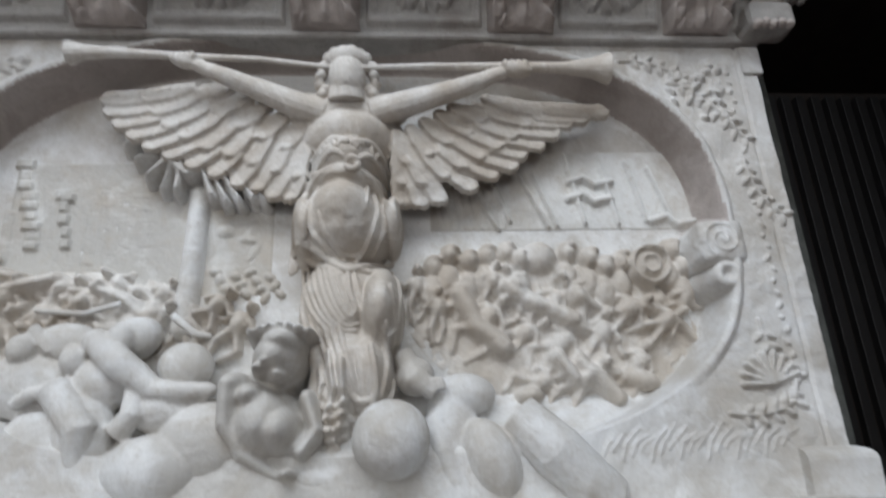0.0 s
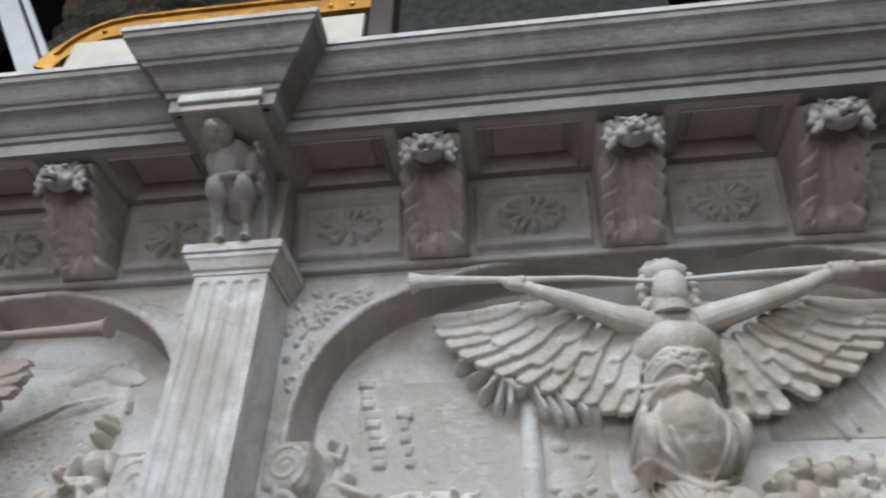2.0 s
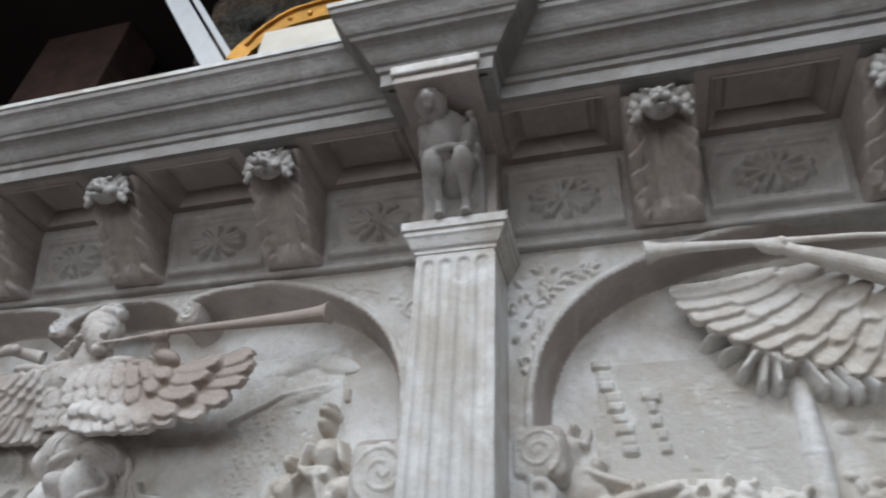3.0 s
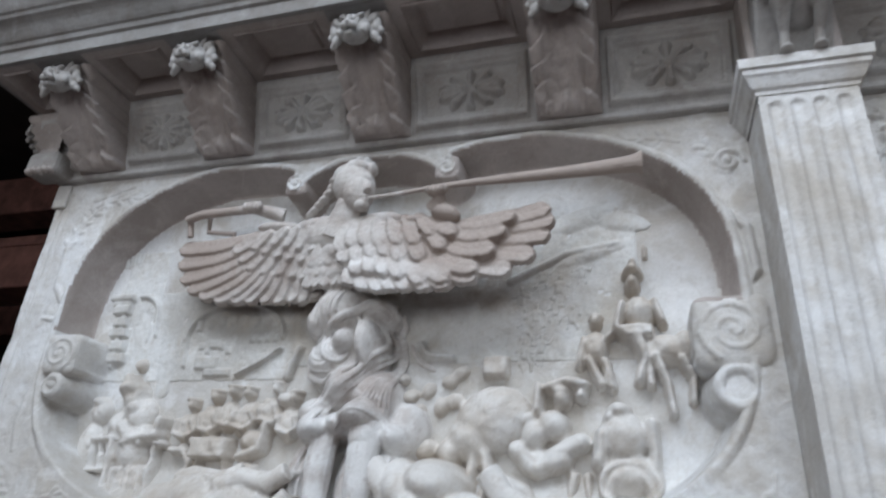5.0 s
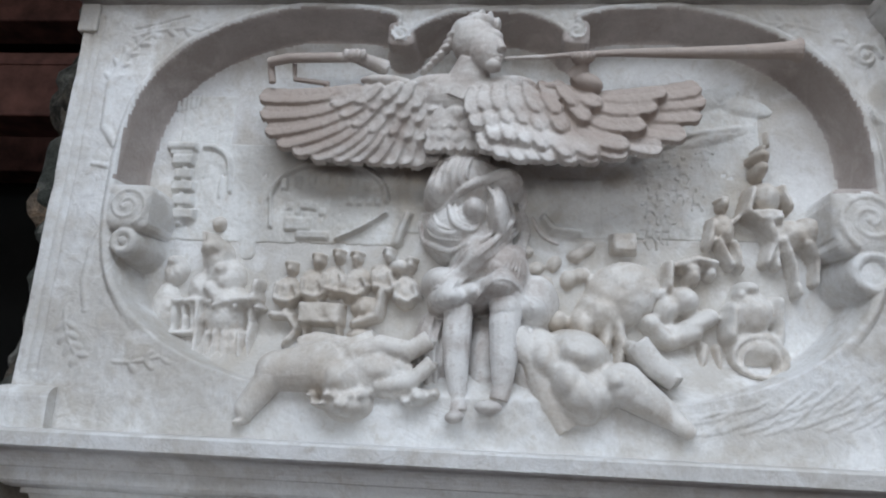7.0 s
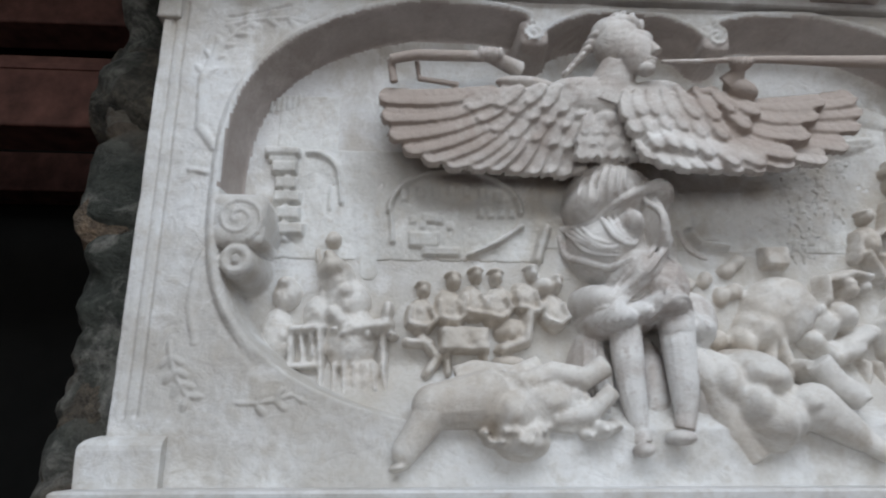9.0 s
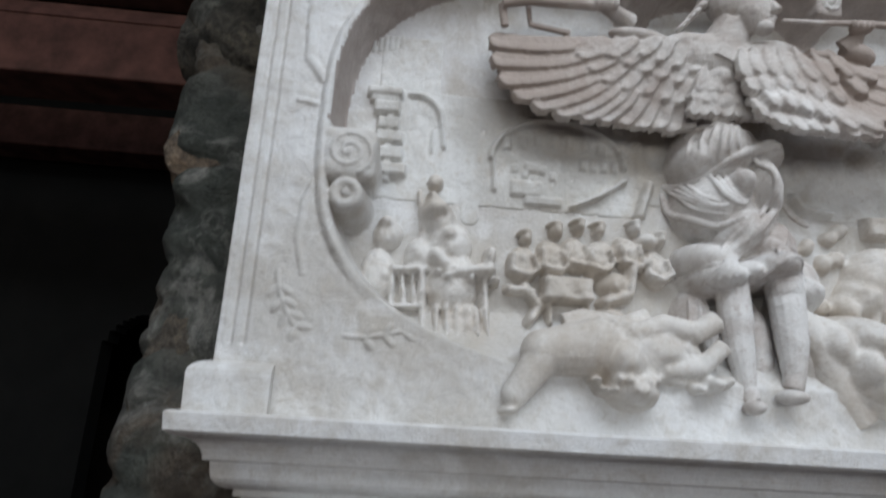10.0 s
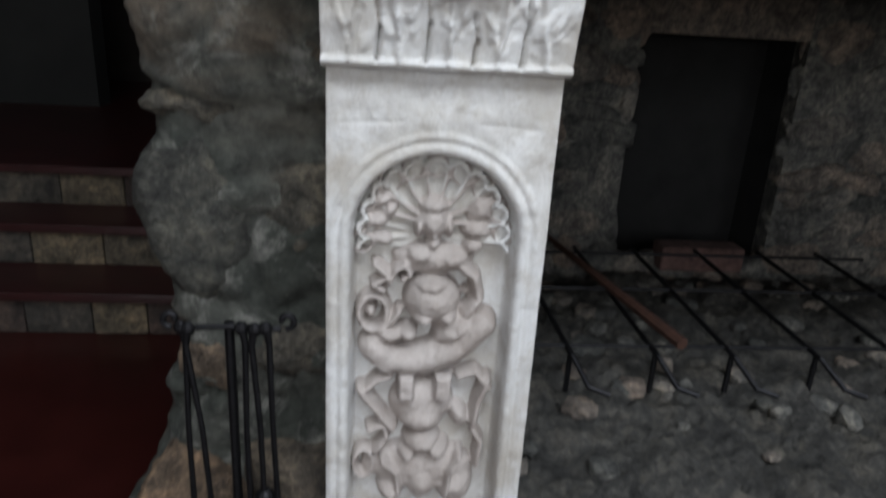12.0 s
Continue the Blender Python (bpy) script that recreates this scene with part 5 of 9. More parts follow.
r.rib([(-1.912, 2.057), (-1.875, 2.049), (-1.836, 2.055)], 0.0056, 0.6)
r.rib([(-1.819, 2.030), (-1.816, 2.000), (-1.832, 1.971)], 0.0072, 0.6)
r.rib([(-1.975, 1.971), (-1.962, 1.925), (-1.929, 1.909), (-1.910, 1.924)], 0.0064, 0.7)
r.rib([(-1.962, 1.972), (-1.955, 1.930), (-1.928, 1.916), (-1.909, 1.928)], 0.0048, 0.7)
r.rib([(-1.950, 1.972), (-1.947, 1.934), (-1.927, 1.924), (-1.909, 1.932)], 0.004, 0.7)
r.rib([(-2.041, 1.953), (-2.029, 1.907), (-1.997, 1.883), (-1.959, 1.871), (-1.929, 1.880)], 0.008, 0.7)
r.rib([(-2.027, 1.952), (-2.012, 1.912), (-1.982, 1.894), (-1.946, 1.890)], 0.0048, 0.6)
r.rib([(-2.009, 1.956), (-1.995, 1.925), (-1.965, 1.910)], 0.004, 0.6)
r.rib([(-1.857, 2.010), (-1.843, 1.943), (-1.892, 1.873), (-1.953, 1.820), (-1.991, 1.784)], 0.0072, 0.5)
r.rib([(-1.847, 1.999), (-1.835, 1.944), (-1.881, 1.873), (-1.943, 1.820), (-1.981, 1.784)], 0.0048, 0.5)
r.rib([(-1.838, 1.988), (-1.828, 1.944), (-1.871, 1.873), (-1.933, 1.820), (-1.971, 1.784)], 0.0048, 0.5)
r.rib([(-1.828, 1.973), (-1.815, 1.931), (-1.818, 1.866), (-1.816, 1.814)], 0.0048, 0.6)
r.rib([(-1.823, 1.973), (-1.811, 1.931), (-1.821, 1.866), (-1.823, 1.814)], 0.0048, 0.6)
r.rib([(-1.818, 1.973), (-1.807, 1.931), (-1.824, 1.866), (-1.831, 1.813)], 0.0048, 0.6)
r.rib([(-1.801, 1.969), (-1.778, 1.930), (-1.742, 1.909)], 0.0064, 0.6)
r.rib([(-1.925, 1.868), (-1.959, 1.832), (-2.003, 1.785), (-2.018, 1.774)], 0.0048, 0.7)
r.rib([(-1.915, 1.862), (-1.952, 1.824), (-1.994, 1.779), (-2.005, 1.764)], 0.0048, 0.7)
r.rib([(-1.905, 1.856), (-1.946, 1.816), (-1.984, 1.774), (-1.991, 1.754)], 0.0048, 0.7)
r.rib([(-1.896, 1.851), (-1.940, 1.809), (-1.975, 1.768), (-1.979, 1.746)], 0.0048, 0.7)
r.rib([(-2.021, 1.773), (-1.989, 1.790), (-1.965, 1.778), (-1.940, 1.742)], 0.0064, 0.9)
r.rib([(-2.005, 1.758), (-1.979, 1.771), (-1.959, 1.751)], 0.004, 0.8)
r.rib([(-1.933, 1.734), (-1.899, 1.781), (-1.861, 1.796), (-1.822, 1.780), (-1.782, 1.727)], 0.006, 0.8)
r.rib([(-1.923, 1.743), (-1.898, 1.790), (-1.860, 1.806), (-1.821, 1.789), (-1.781, 1.738)], 0.0044, 0.8)
r.rib([(-1.915, 1.751), (-1.897, 1.798), (-1.859, 1.814), (-1.820, 1.797), (-1.780, 1.747)], 0.0044, 0.8)
r.rib([(-1.804, 1.790), (-1.778, 1.744), (-1.753, 1.695)], 0.0056, 0.6)
r.rib([(-1.819, 1.756), (-1.810, 1.695), (-1.805, 1.637)], 0.0048, 0.5)
r.rib([(-1.765, 1.727), (-1.758, 1.657), (-1.778, 1.589)], 0.0048, 0.5)
r.ell(-2.001, 1.646, 0.045, 0.115, 0.075, 0, 0, 0.03)
r.ell(-1.807, 1.656, 0.055, 0.12, 0.085, 6, 0, 0.03)
r.rib([(-2.013, 1.738), (-2.023, 1.667), (-2.017, 1.609), (-2.028, 1.556)], 0.0052, 0.6)
r.rib([(-1.996, 1.738), (-2.007, 1.667), (-2.001, 1.609), (-2.012, 1.556)], 0.0052, 0.6)
r.rib([(-1.979, 1.739), (-1.991, 1.668), (-1.985, 1.609), (-1.996, 1.556)], 0.0052, 0.6)
r.rib([(-1.965, 1.739), (-1.976, 1.668), (-1.970, 1.609), (-1.982, 1.556)], 0.0052, 0.6)
r.rib([(-1.802, 1.720), (-1.802, 1.649), (-1.796, 1.580)], 0.0052, 0.6)
r.rib([(-1.787, 1.720), (-1.787, 1.649), (-1.781, 1.580)], 0.0052, 0.6)
r.rib([(-1.770, 1.720), (-1.770, 1.649), (-1.765, 1.580)], 0.0052, 0.6)
r.ell(-1.894, 1.647, 0.045, 0.11, 0.07, 0, 0, 0.03)
r.tube([(-1.946, 1.817, .040), (-1.945, 1.764, .066), (-1.947, 1.696, .078), (-1.945, 1.637, .082), (-1.939, 1.579, .085), (-1.937, 1.556, .090)], [0.026, 0.03, 0.029, 0.024, 0.016, 0.017])
r.ball(-1.944, 1.545, 0.112, 0.018, 0.012, 0.026, 10)
r.tube([(-1.847, 1.827, .050), (-1.850, 1.775, .070), (-1.855, 1.721, .085), (-1.855, 1.656, .090), (-1.857, 1.603, .090), (-1.863, 1.579, .092)], [0.028, 0.034, 0.031, 0.027, 0.019, 0.018])
r.ball(-1.882, 1.565, 0.12, 0.026, 0.013, 0.028, 0)
r.ball(-1.856, 1.756, 0.088, 0.03, 0.03, 0.026, 0)
r.tube([(-2.123, 2.275, .08), (-2.185, 2.283, .112)], [.018, .013])
r.ball(-2.19, 2.283, .118, .026, .014, .016, -2)
r.ball(-2.205, 2.284, .125, .007, .012, .009, 0)
r.ball(-2.193, 2.284, .125, .007, .012, .009, -2)
r.ball(-2.18, 2.284, .125, .007, .012, .009, -2)
r.ball(-2.168, 2.283, .125, .007, .012, .009, 0)
r.tube([(-2.381, 2.277, .1), (-2.332, 2.282, .11), (-2.202, 2.279, .118)], [.01, .011, .011])
r.tube([(-2.381, 2.282, .09), (-2.373, 2.235, .085)], [.008, .008])
r.tube([(-2.329, 2.289, .085), (-2.324, 2.245, .085), (-2.246, 2.234, .085)], [.006, .006, .006])
r.ell(-1.905, 1.555, .06, .014, .085, 3, 0)
r.ell(-1.962, 1.771, 0.055, 0.036, 0.128, 0, 0, 0.02)
r.ell(-1.872, 1.794, 0.06, 0.036, 0.14, 0, 0, 0.02)
r.ell(-1.914, 1.783, 0.05, 0.035, 0.115, 0, 0, 0.02)
r.ell(-1.802, 1.759, 0.045, 0.04, 0.1, -35, 0, 0.02)
r.rib([(-2.009, 1.753), (-1.981, 1.784), (-1.944, 1.809), (-1.9, 1.841)], 0.0045, 0.8)
r.rib([(-1.998, 1.755), (-1.973, 1.792), (-1.938, 1.819), (-1.896, 1.852)], 0.0045, 0.8)
r.rib([(-1.987, 1.757), (-1.964, 1.8), (-1.932, 1.829), (-1.893, 1.863)], 0.0045, 0.8)
r.rib([(-1.977, 1.759), (-1.955, 1.808), (-1.926, 1.839), (-1.889, 1.874)], 0.0045, 0.8)
r.rib([(-1.966, 1.76), (-1.946, 1.817), (-1.921, 1.849), (-1.886, 1.885)], 0.0045, 0.8)
r.rib([(-1.911, 1.768), (-1.872, 1.8), (-1.832, 1.794), (-1.801, 1.754)], 0.0045, 0.8)
r.rib([(-1.905, 1.774), (-1.871, 1.808), (-1.835, 1.801), (-1.804, 1.763)], 0.0045, 0.8)
r.rib([(-1.9, 1.78), (-1.87, 1.816), (-1.837, 1.808), (-1.807, 1.773)], 0.0045, 0.8)
r.rib([(-1.894, 1.787), (-1.87, 1.825), (-1.84, 1.815), (-1.81, 1.783)], 0.0045, 0.8)
r.rib([(-1.832, 2.003), (-1.82, 1.942), (-1.834, 1.887), (-1.861, 1.829)], 0.004, 0.8)
r.rib([(-1.827, 1.995), (-1.818, 1.938), (-1.832, 1.887), (-1.852, 1.829)], 0.004, 0.8)
r.rib([(-1.822, 1.987), (-1.815, 1.934), (-1.829, 1.887), (-1.843, 1.829)], 0.004, 0.8)
r.rib([(-1.816, 1.98), (-1.813, 1.93), (-1.827, 1.887), (-1.835, 1.829)], 0.004, 0.8)
r.rib([(-1.811, 1.972), (-1.81, 1.927), (-1.825, 1.887), (-1.826, 1.829)], 0.004, 0.8)
r.rib([(-2.031, 1.968), (-2.019, 1.932), (-1.99, 1.903), (-1.949, 1.896)], 0.004, 0.9)
r.rib([(-2.024, 1.965), (-2.012, 1.93), (-1.983, 1.904), (-1.944, 1.903)], 0.004, 0.9)
r.rib([(-2.016, 1.962), (-2.005, 1.928), (-1.975, 1.904), (-1.94, 1.911)], 0.004, 0.9)
r.rib([(-1.9, 2.014), (-1.879, 1.968), (-1.88, 1.915), (-1.907, 1.881)], 0.006, 0.8)
r.rough(0.0012, 0.03, 1)
r.blur(1)
r.build("winged_figure", GROUND, STONE_WING, slab_west, "winged draped figure with a long trumpet", skin=0.002, wear=1)

r = Relief(-2.39, -1.958, 1.477, 1.713, .004)
r.tube([(-2.29, 1.613, .103), (-2.34, 1.544, .102)], [.032, .023])
r.ball(-2.29, 1.613, .103, .032, .032, .032, 0)
r.ball(-2.34, 1.544, .102, .023, .023, .023, 0)
r.limb(-2.285, 1.612, -2.334, 1.544, .024, .018, .097, .097, 0, 0)
r.ell(-2.348, 1.519, .036, .015, .125, 13, 0)
r.tube([(-2.293, 1.615, .096), (-2.208, 1.627, .095)], [.039, .05])
r.ball(-2.293, 1.615, .096, .039, .039, .039, 0)
r.ball(-2.208, 1.627, .095, .05, .05, .05, 0)
r.limb(-2.285, 1.614, -2.201, 1.625, .029, .037, .088, .085, 0, 0)
r.ell(-2.166, 1.605, .064, .064, .155, 3, 0)
r.ell(-2.096, 1.628, .079, .051, .135, -15, 0)
r.ell(-2.145, 1.558, .066, .045, .155, 3, 0)
r.tube([(-2.144, 1.649, .105), (-2.09, 1.673, .105), (-2.034, 1.663, .105), (-1.996, 1.686, .105)], [.02, .02, .02, .02])
r.chain([(-2.141, 1.649), (-2.087, 1.672), (-2.032, 1.662), (-1.994, 1.685)], .015, .101, 0)
r.tube([(-2.095, 1.597, .109), (-2.03, 1.604, .109), (-1.988, 1.643, .109)], [.016, .016, .016])
r.chain([(-2.093, 1.597), (-2.028, 1.604), (-1.987, 1.642)], .012, .106, 0)
r.ell(-2.213, 1.572, .015, .011, .17, 0, 0)
r.ell(-2.181, 1.573, .015, .011, .17, 31, 0)
r.ell(-2.164, 1.573, .014, .011, .17, 65, 0)
r.ell(-2.132, 1.574, .014, .011, .17, 95, 0)
r.ell(-2.116, 1.575, .013, .01, .17, 124, 0)
r.ell(-2.204, 1.557, .013, .01, .17, 153, 0)
r.ell(-2.187, 1.558, .014, .011, .17, -178, 0)
r.ell(-2.155, 1.559, .014, .011, .17, -150, 0)
r.ell(-2.139, 1.559, .014, .011, .17, -117, 0)
r.ell(-2.011, 1.578, .032, .026, .145, 3, 0)
r.ell(-2.037, 1.567, .016, .014, .145, 3, 0)
r.ell(-1.984, 1.584, .018, .02, .135, 3, 0)
r.tube([(-2.257, 1.671, .081), (-2.223, 1.683, .081), (-2.153, 1.674, .081), (-2.108, 1.692, .081)], [.014, .014, .014, .014])
r.chain([(-2.245, 1.668), (-2.212, 1.68), (-2.143, 1.67), (-2.1, 1.688)], .01, .079, 0)
r.ell(-2.115, 1.625, .105, .075, .13, -8, 0, 0.02)
for j in range(5):
    for k in range(9):
        r.ell(-2.195 + .019 * k + .009 * (j % 2), 1.600 + .019 * j - .003 * k, .011, .012, .012, 0, .118 - .0035 * abs(k - 4) - .004 * abs(j - 2), .003)
r.rough(0.002, 0.02, 2)
r.blur(1)
r.build("fallen_soldier", GROUND, STONE_FIGURE, slab_west, "fallen soldier lying under the winged figure", skin=0.0035)

r = Relief(-1.874, -1.494, 1.496, 1.751, .004)
r.ell(-1.775, 1.658, .051, .079, .125, 22, 0)
r.ell(-1.712, 1.67, .075, .059, .145, -18, 0)
r.ell(-1.703, 1.594, .075, .072, .16, 0, 0)
r.ell(-1.738, 1.618, .045, .06, .155, 3, 0)
r.ell(-1.652, 1.621, .05, .045, .155, 0, 0)
r.tube([(-1.636, 1.616, .108), (-1.56, 1.569, .099)], [.042, .026])
r.ball(-1.636, 1.616, .108, .042, .042, .042, 0)
r.ball(-1.56, 1.569, .099, .026, .026, .026, 0)
r.limb(-1.637, 1.616, -1.563, 1.568, .032, .02, .099, .094, 0, 0)
r.tube([(-1.561, 1.569, .103), (-1.524, 1.54, .109)], [.022, .016])
r.ball(-1.561, 1.569, .103, .022, .022, .022, 0)
r.ball(-1.524, 1.54, .109, .016, .016, .016, 0)
r.limb(-1.563, 1.568, -1.525, 1.54, .017, .012, .098, .106, 0, 0)
r.ell(-1.53, 1.54, .03, .012, .12, -18, 0)
r.tube([(-1.84, 1.704, .075), (-1.796, 1.662, .075), (-1.763, 1.578, .075), (-1.732, 1.532, .075)], [.03, .03, .03, .03])
r.chain([(-1.838, 1.699), (-1.796, 1.658), (-1.764, 1.576), (-1.733, 1.532)], .022, .069, 0)
r.tube([(-1.606, 1.697, .091), (-1.576, 1.655, .091), (-1.536, 1.631, .091)], [.024, .024, .024])
r.chain([(-1.609, 1.694), (-1.58, 1.653), (-1.541, 1.629)], .018, .086, 0)
r.ell(-1.536, 1.634, .022, .02, .125, 3, 0)
r.cut(-1.702, 1.64, -1.673, 1.545, .011, .014)
r.rough(0.0012, 0.04, 3)
r.blur(1)
r.build("fallen_youth", GROUND, STONE_FIGURE, slab_west, "fallen unclothed figure beside the draped one", skin=0.0035)

r = Relief(-2.635, -2.35, 1.592, 1.958, .004)
r.chain([(-2.552, 1.763), (-2.552, 1.632)], .006, 0.0288, 0)
r.chain([(-2.5, 1.758), (-2.489, 1.608)], .008, 0.0344, 0)
r.chain([(-2.563, 1.688), (-2.495, 1.692)], .008, 0.0320, 0)
r.chain([(-2.551, 1.757), (-2.492, 1.761)], .009, 0.0320, 0)
r.chain([(-2.535, 1.751), (-2.527, 1.697)], .005, 0.0232, 0)
r.chain([(-2.516, 1.751), (-2.508, 1.698)], .005, 0.0232, 0)
r.ell(-2.443, 1.741, .05, .066, 0.0400, 0, 0)
r.ell(-2.473, 1.857, .033, .038, 0.0464, 0, 0)
r.limb(-2.481, 1.873, -2.489, 1.898, .032, .013, .061, .043, 0, 0)
r.ell(-2.455, 1.813, .047, .045, 0.0400, 2, 0)
r.ell(-2.454, 1.826, .023, .025, 0.0488, 0, 0)
r.chain([(-2.477, 1.788), (-2.447, 1.753), (-2.38, 1.766)], .018, 0.0488, 0)
r.chain([(-2.38, 1.766), (-2.375, 1.802)], .011, 0.0464, 0)
r.chain([(-2.387, 1.772), (-2.376, 1.625)], .009, 0.0288, 0)
r.ell(-2.422, 1.658, .043, .054, 0.0344, 2, 0)
r.chain([(-2.47, 1.692), (-2.467, 1.605)], .007, 0.0376, 0)
r.chain([(-2.453, 1.693), (-2.447, 1.606)], .008, 0.0376, 0)
r.chain([(-2.435, 1.693), (-2.428, 1.606)], .007, 0.0376, 0)
r.chain([(-2.418, 1.694), (-2.409, 1.607)], .007, 0.0376, 0)
r.chain([(-2.401, 1.694), (-2.389, 1.608)], .008, 0.0376, 0)
r.chain([(-2.384, 1.694), (-2.37, 1.608)], .007, 0.0376, 0)
r.ell(-2.472, 1.755, .011, .008, 0.0528, 0, 0)
r.ell(-2.456, 1.746, .011, .009, 0.0528, 2, 0)
r.ell(-2.443, 1.762, .011, .008, 0.0528, 2, 0)
r.ell(-2.427, 1.758, .011, .009, 0.0528, 0, 0)
r.ell(-2.411, 1.746, .011, .009, 0.0528, 2, 0)
r.ell(-2.398, 1.761, .011, .009, 0.0528, 2, 0)
r.ell(-2.383, 1.761, .011, .009, 0.0528, 2, 0)
r.ell(-2.367, 1.747, .011, .008, 0.0528, 0, 0)
r.chain([(-2.513, 1.913), (-2.499, 1.813)], .005, 0.0176, 0)
r.ell(-2.565, 1.824, .028, .03, 0.0288, 2, 0)
r.ell(-2.568, 1.843, .018, .018, 0.0344, 0, 0)
r.ell(-2.579, 1.75, .031, .05, 0.0232, 2, 0)
r.ell(-2.483, 1.933, .016, .019, 0.0232, 0, 0)
r.chain([(-2.609, 1.737), (-2.585, 1.666)], .014, 0.0176, 0)
r.ell(-2.502, 1.788, .032, .038, 0.0288, 0, 0)
r.rough(0.0022, 0.014, 4)
r.build("seated_elder", GROUND, STONE_FIGURE, slab_west, "seated robed elder on a high chair")

r = Relief(-2.358, -2.016, 1.656, 1.905, .004)
r.ell(-2.26, 1.798, .03, .043, 0.0285, 12, 0)
r.ell(-2.252, 1.854, .014, .018, 0.0353, 0, 0)
r.ell(-2.253, 1.867, .017, .007, 0.0353, 0, 0)
r.chain([(-2.279, 1.812), (-2.277, 1.783), (-2.245, 1.774)], .009, 0.0368, 0)
r.chain([(-2.244, 1.812), (-2.232, 1.785), (-2.246, 1.776)], .007, 0.0353, 0)
r.pleats(-2.259, 1.788, .025, .038, 99, 0.0075, .005, 0, 525)
r.ell(-2.216, 1.81, .027, .038, 0.0285, 9, 0)
r.ell(-2.208, 1.864, .012, .015, 0.0353, 0, 0)
r.ell(-2.21, 1.876, .016, .007, 0.0353, 2, 0)
r.chain([(-2.234, 1.825), (-2.234, 1.796), (-2.202, 1.787)], .008, 0.0368, 0)
r.chain([(-2.2, 1.825), (-2.189, 1.799), (-2.202, 1.789)], .007, 0.0353, 0)
r.pleats(-2.215, 1.801, .024, .036, 97, 0.0071, .005, 0, 562)
r.ell(-2.17, 1.805, .03, .043, 0.0285, -19, 0)
r.ell(-2.17, 1.861, .012, .016, 0.0353, 0, 0)
r.ell(-2.171, 1.874, .017, .007, 0.0353, 0, 0)
r.chain([(-2.188, 1.819), (-2.196, 1.79), (-2.164, 1.781)], .009, 0.0368, 0)
r.chain([(-2.154, 1.82), (-2.143, 1.802), (-2.156, 1.784)], .007, 0.0353, 0)
r.pleats(-2.169, 1.795, .024, .036, 75, 0.0071, .005, 0, 600)
r.ell(-2.113, 1.818, .028, .04, 0.0285, 25, 0)
r.ell(-2.1, 1.871, .012, .016, 0.0353, 0, 0)
r.ell(-2.101, 1.883, .016, .007, 0.0353, 2, 0)
r.chain([(-2.131, 1.832), (-2.127, 1.803), (-2.095, 1.794)], .009, 0.0368, 0)
r.chain([(-2.097, 1.832), (-2.086, 1.801), (-2.1, 1.796)], .007, 0.0353, 0)
r.pleats(-2.113, 1.808, .024, .036, 105, 0.0071, .005, 0, 648)
r.ell(-2.062, 1.795, .029, .04, 0.0285, 5, 0)
r.ell(-2.054, 1.85, .012, .016, 0.0353, 0, 0)
r.ell(-2.055, 1.863, .018, .008, 0.0353, 0, 0)
r.chain([(-2.079, 1.809), (-2.081, 1.78), (-2.05, 1.771)], .008, 0.0368, 0)
r.chain([(-2.046, 1.809), (-2.035, 1.784), (-2.049, 1.774)], .008, 0.0353, 0)
r.pleats(-2.061, 1.785, .023, .034, 92, 0.0068, .005, 0, 690)
r.ell(-2.314, 1.785, .027, .038, 0.0285, 0, 0)
r.ell(-2.309, 1.835, .012, .016, 0.0353, 0, 0)
r.ell(-2.311, 1.847, .016, .007, 0.0353, 2, 0)
r.chain([(-2.333, 1.799), (-2.335, 1.77), (-2.302, 1.761)], .009, 0.0368, 0)
r.chain([(-2.298, 1.8), (-2.286, 1.776), (-2.3, 1.764)], .007, 0.0353, 0)
r.pleats(-2.313, 1.775, .024, .036, 90, 0.0071, .005, 0, 480)
r.block(-2.277, -2.19, 1.72, 1.76, .047)
r.ell(-2.232, 1.756, .045, .012, 0.0442, 2, 0)
r.chain([(-2.265, 1.72), (-2.264, 1.676)], .007, 0.0323, 0)
r.chain([(-2.199, 1.722), (-2.191, 1.678)], .007, 0.0323, 0)
r.chain([(-2.31, 1.743), (-2.282, 1.708), (-2.305, 1.673)], .011, 0.0323, 0)
r.chain([(-2.34, 1.737), (-2.297, 1.734)], .01, 0.0323, 0)
r.ell(-2.142, 1.758, .036, .026, 0.0382, 0, 0)
r.ell(-2.15, 1.7, .033, .017, 0.0323, 0, 0)
r.chain([(-2.109, 1.794), (-2.117, 1.741), (-2.163, 1.723)], .013, 0.0382, 0)
r.ell(-2.077, 1.848, .025, .017, 0.0353, 0, 0)
r.rough(0.0022, 0.014, 5)
r.build("table_scene", GROUND, STONE_FIGURE, slab_west, "small group of figures gathered round a table")

r = Relief(-2.635, -1.275, 1.848, 2.332, .003)
r.block(-2.598, -2.076, 1.898, 2.124, .002)
r.block(-2.077, -1.319, 1.927, 2.258, .002)
r.block(-2.602, -2.487, 1.924, 2.243, .002)
r.block(-2.617, -2.565, 2.095, 2.118, .016)
r.block(-2.61, -2.564, 2.071, 2.091, .019)
r.block(-2.601, -2.563, 2.038, 2.059, .016)
r.block(-2.602, -2.554, 2.01, 2.029, .019)
r.block(-2.593, -2.553, 1.975, 1.998, .016)
r.block(-2.594, -2.544, 1.944, 1.964, .019)
r.block(-2.585, -2.574, 1.931, 2.118, .012)
r.block(-2.625, -2.56, 2.107, 2.121, .022)
r.ring(-2.533, 2.059, .055, .058, .007, .012, 0, 0, 100)
r.chain([(-2.478, 2.059), (-2.472, 2.011)], .005, .012, 0)
r.chain([(-2.493, 2.045), (-2.495, 1.998)], .004, .009, 0)
r.ring(-2.247, 1.998, .131, .087, .007, .016, 0, 0, 180)
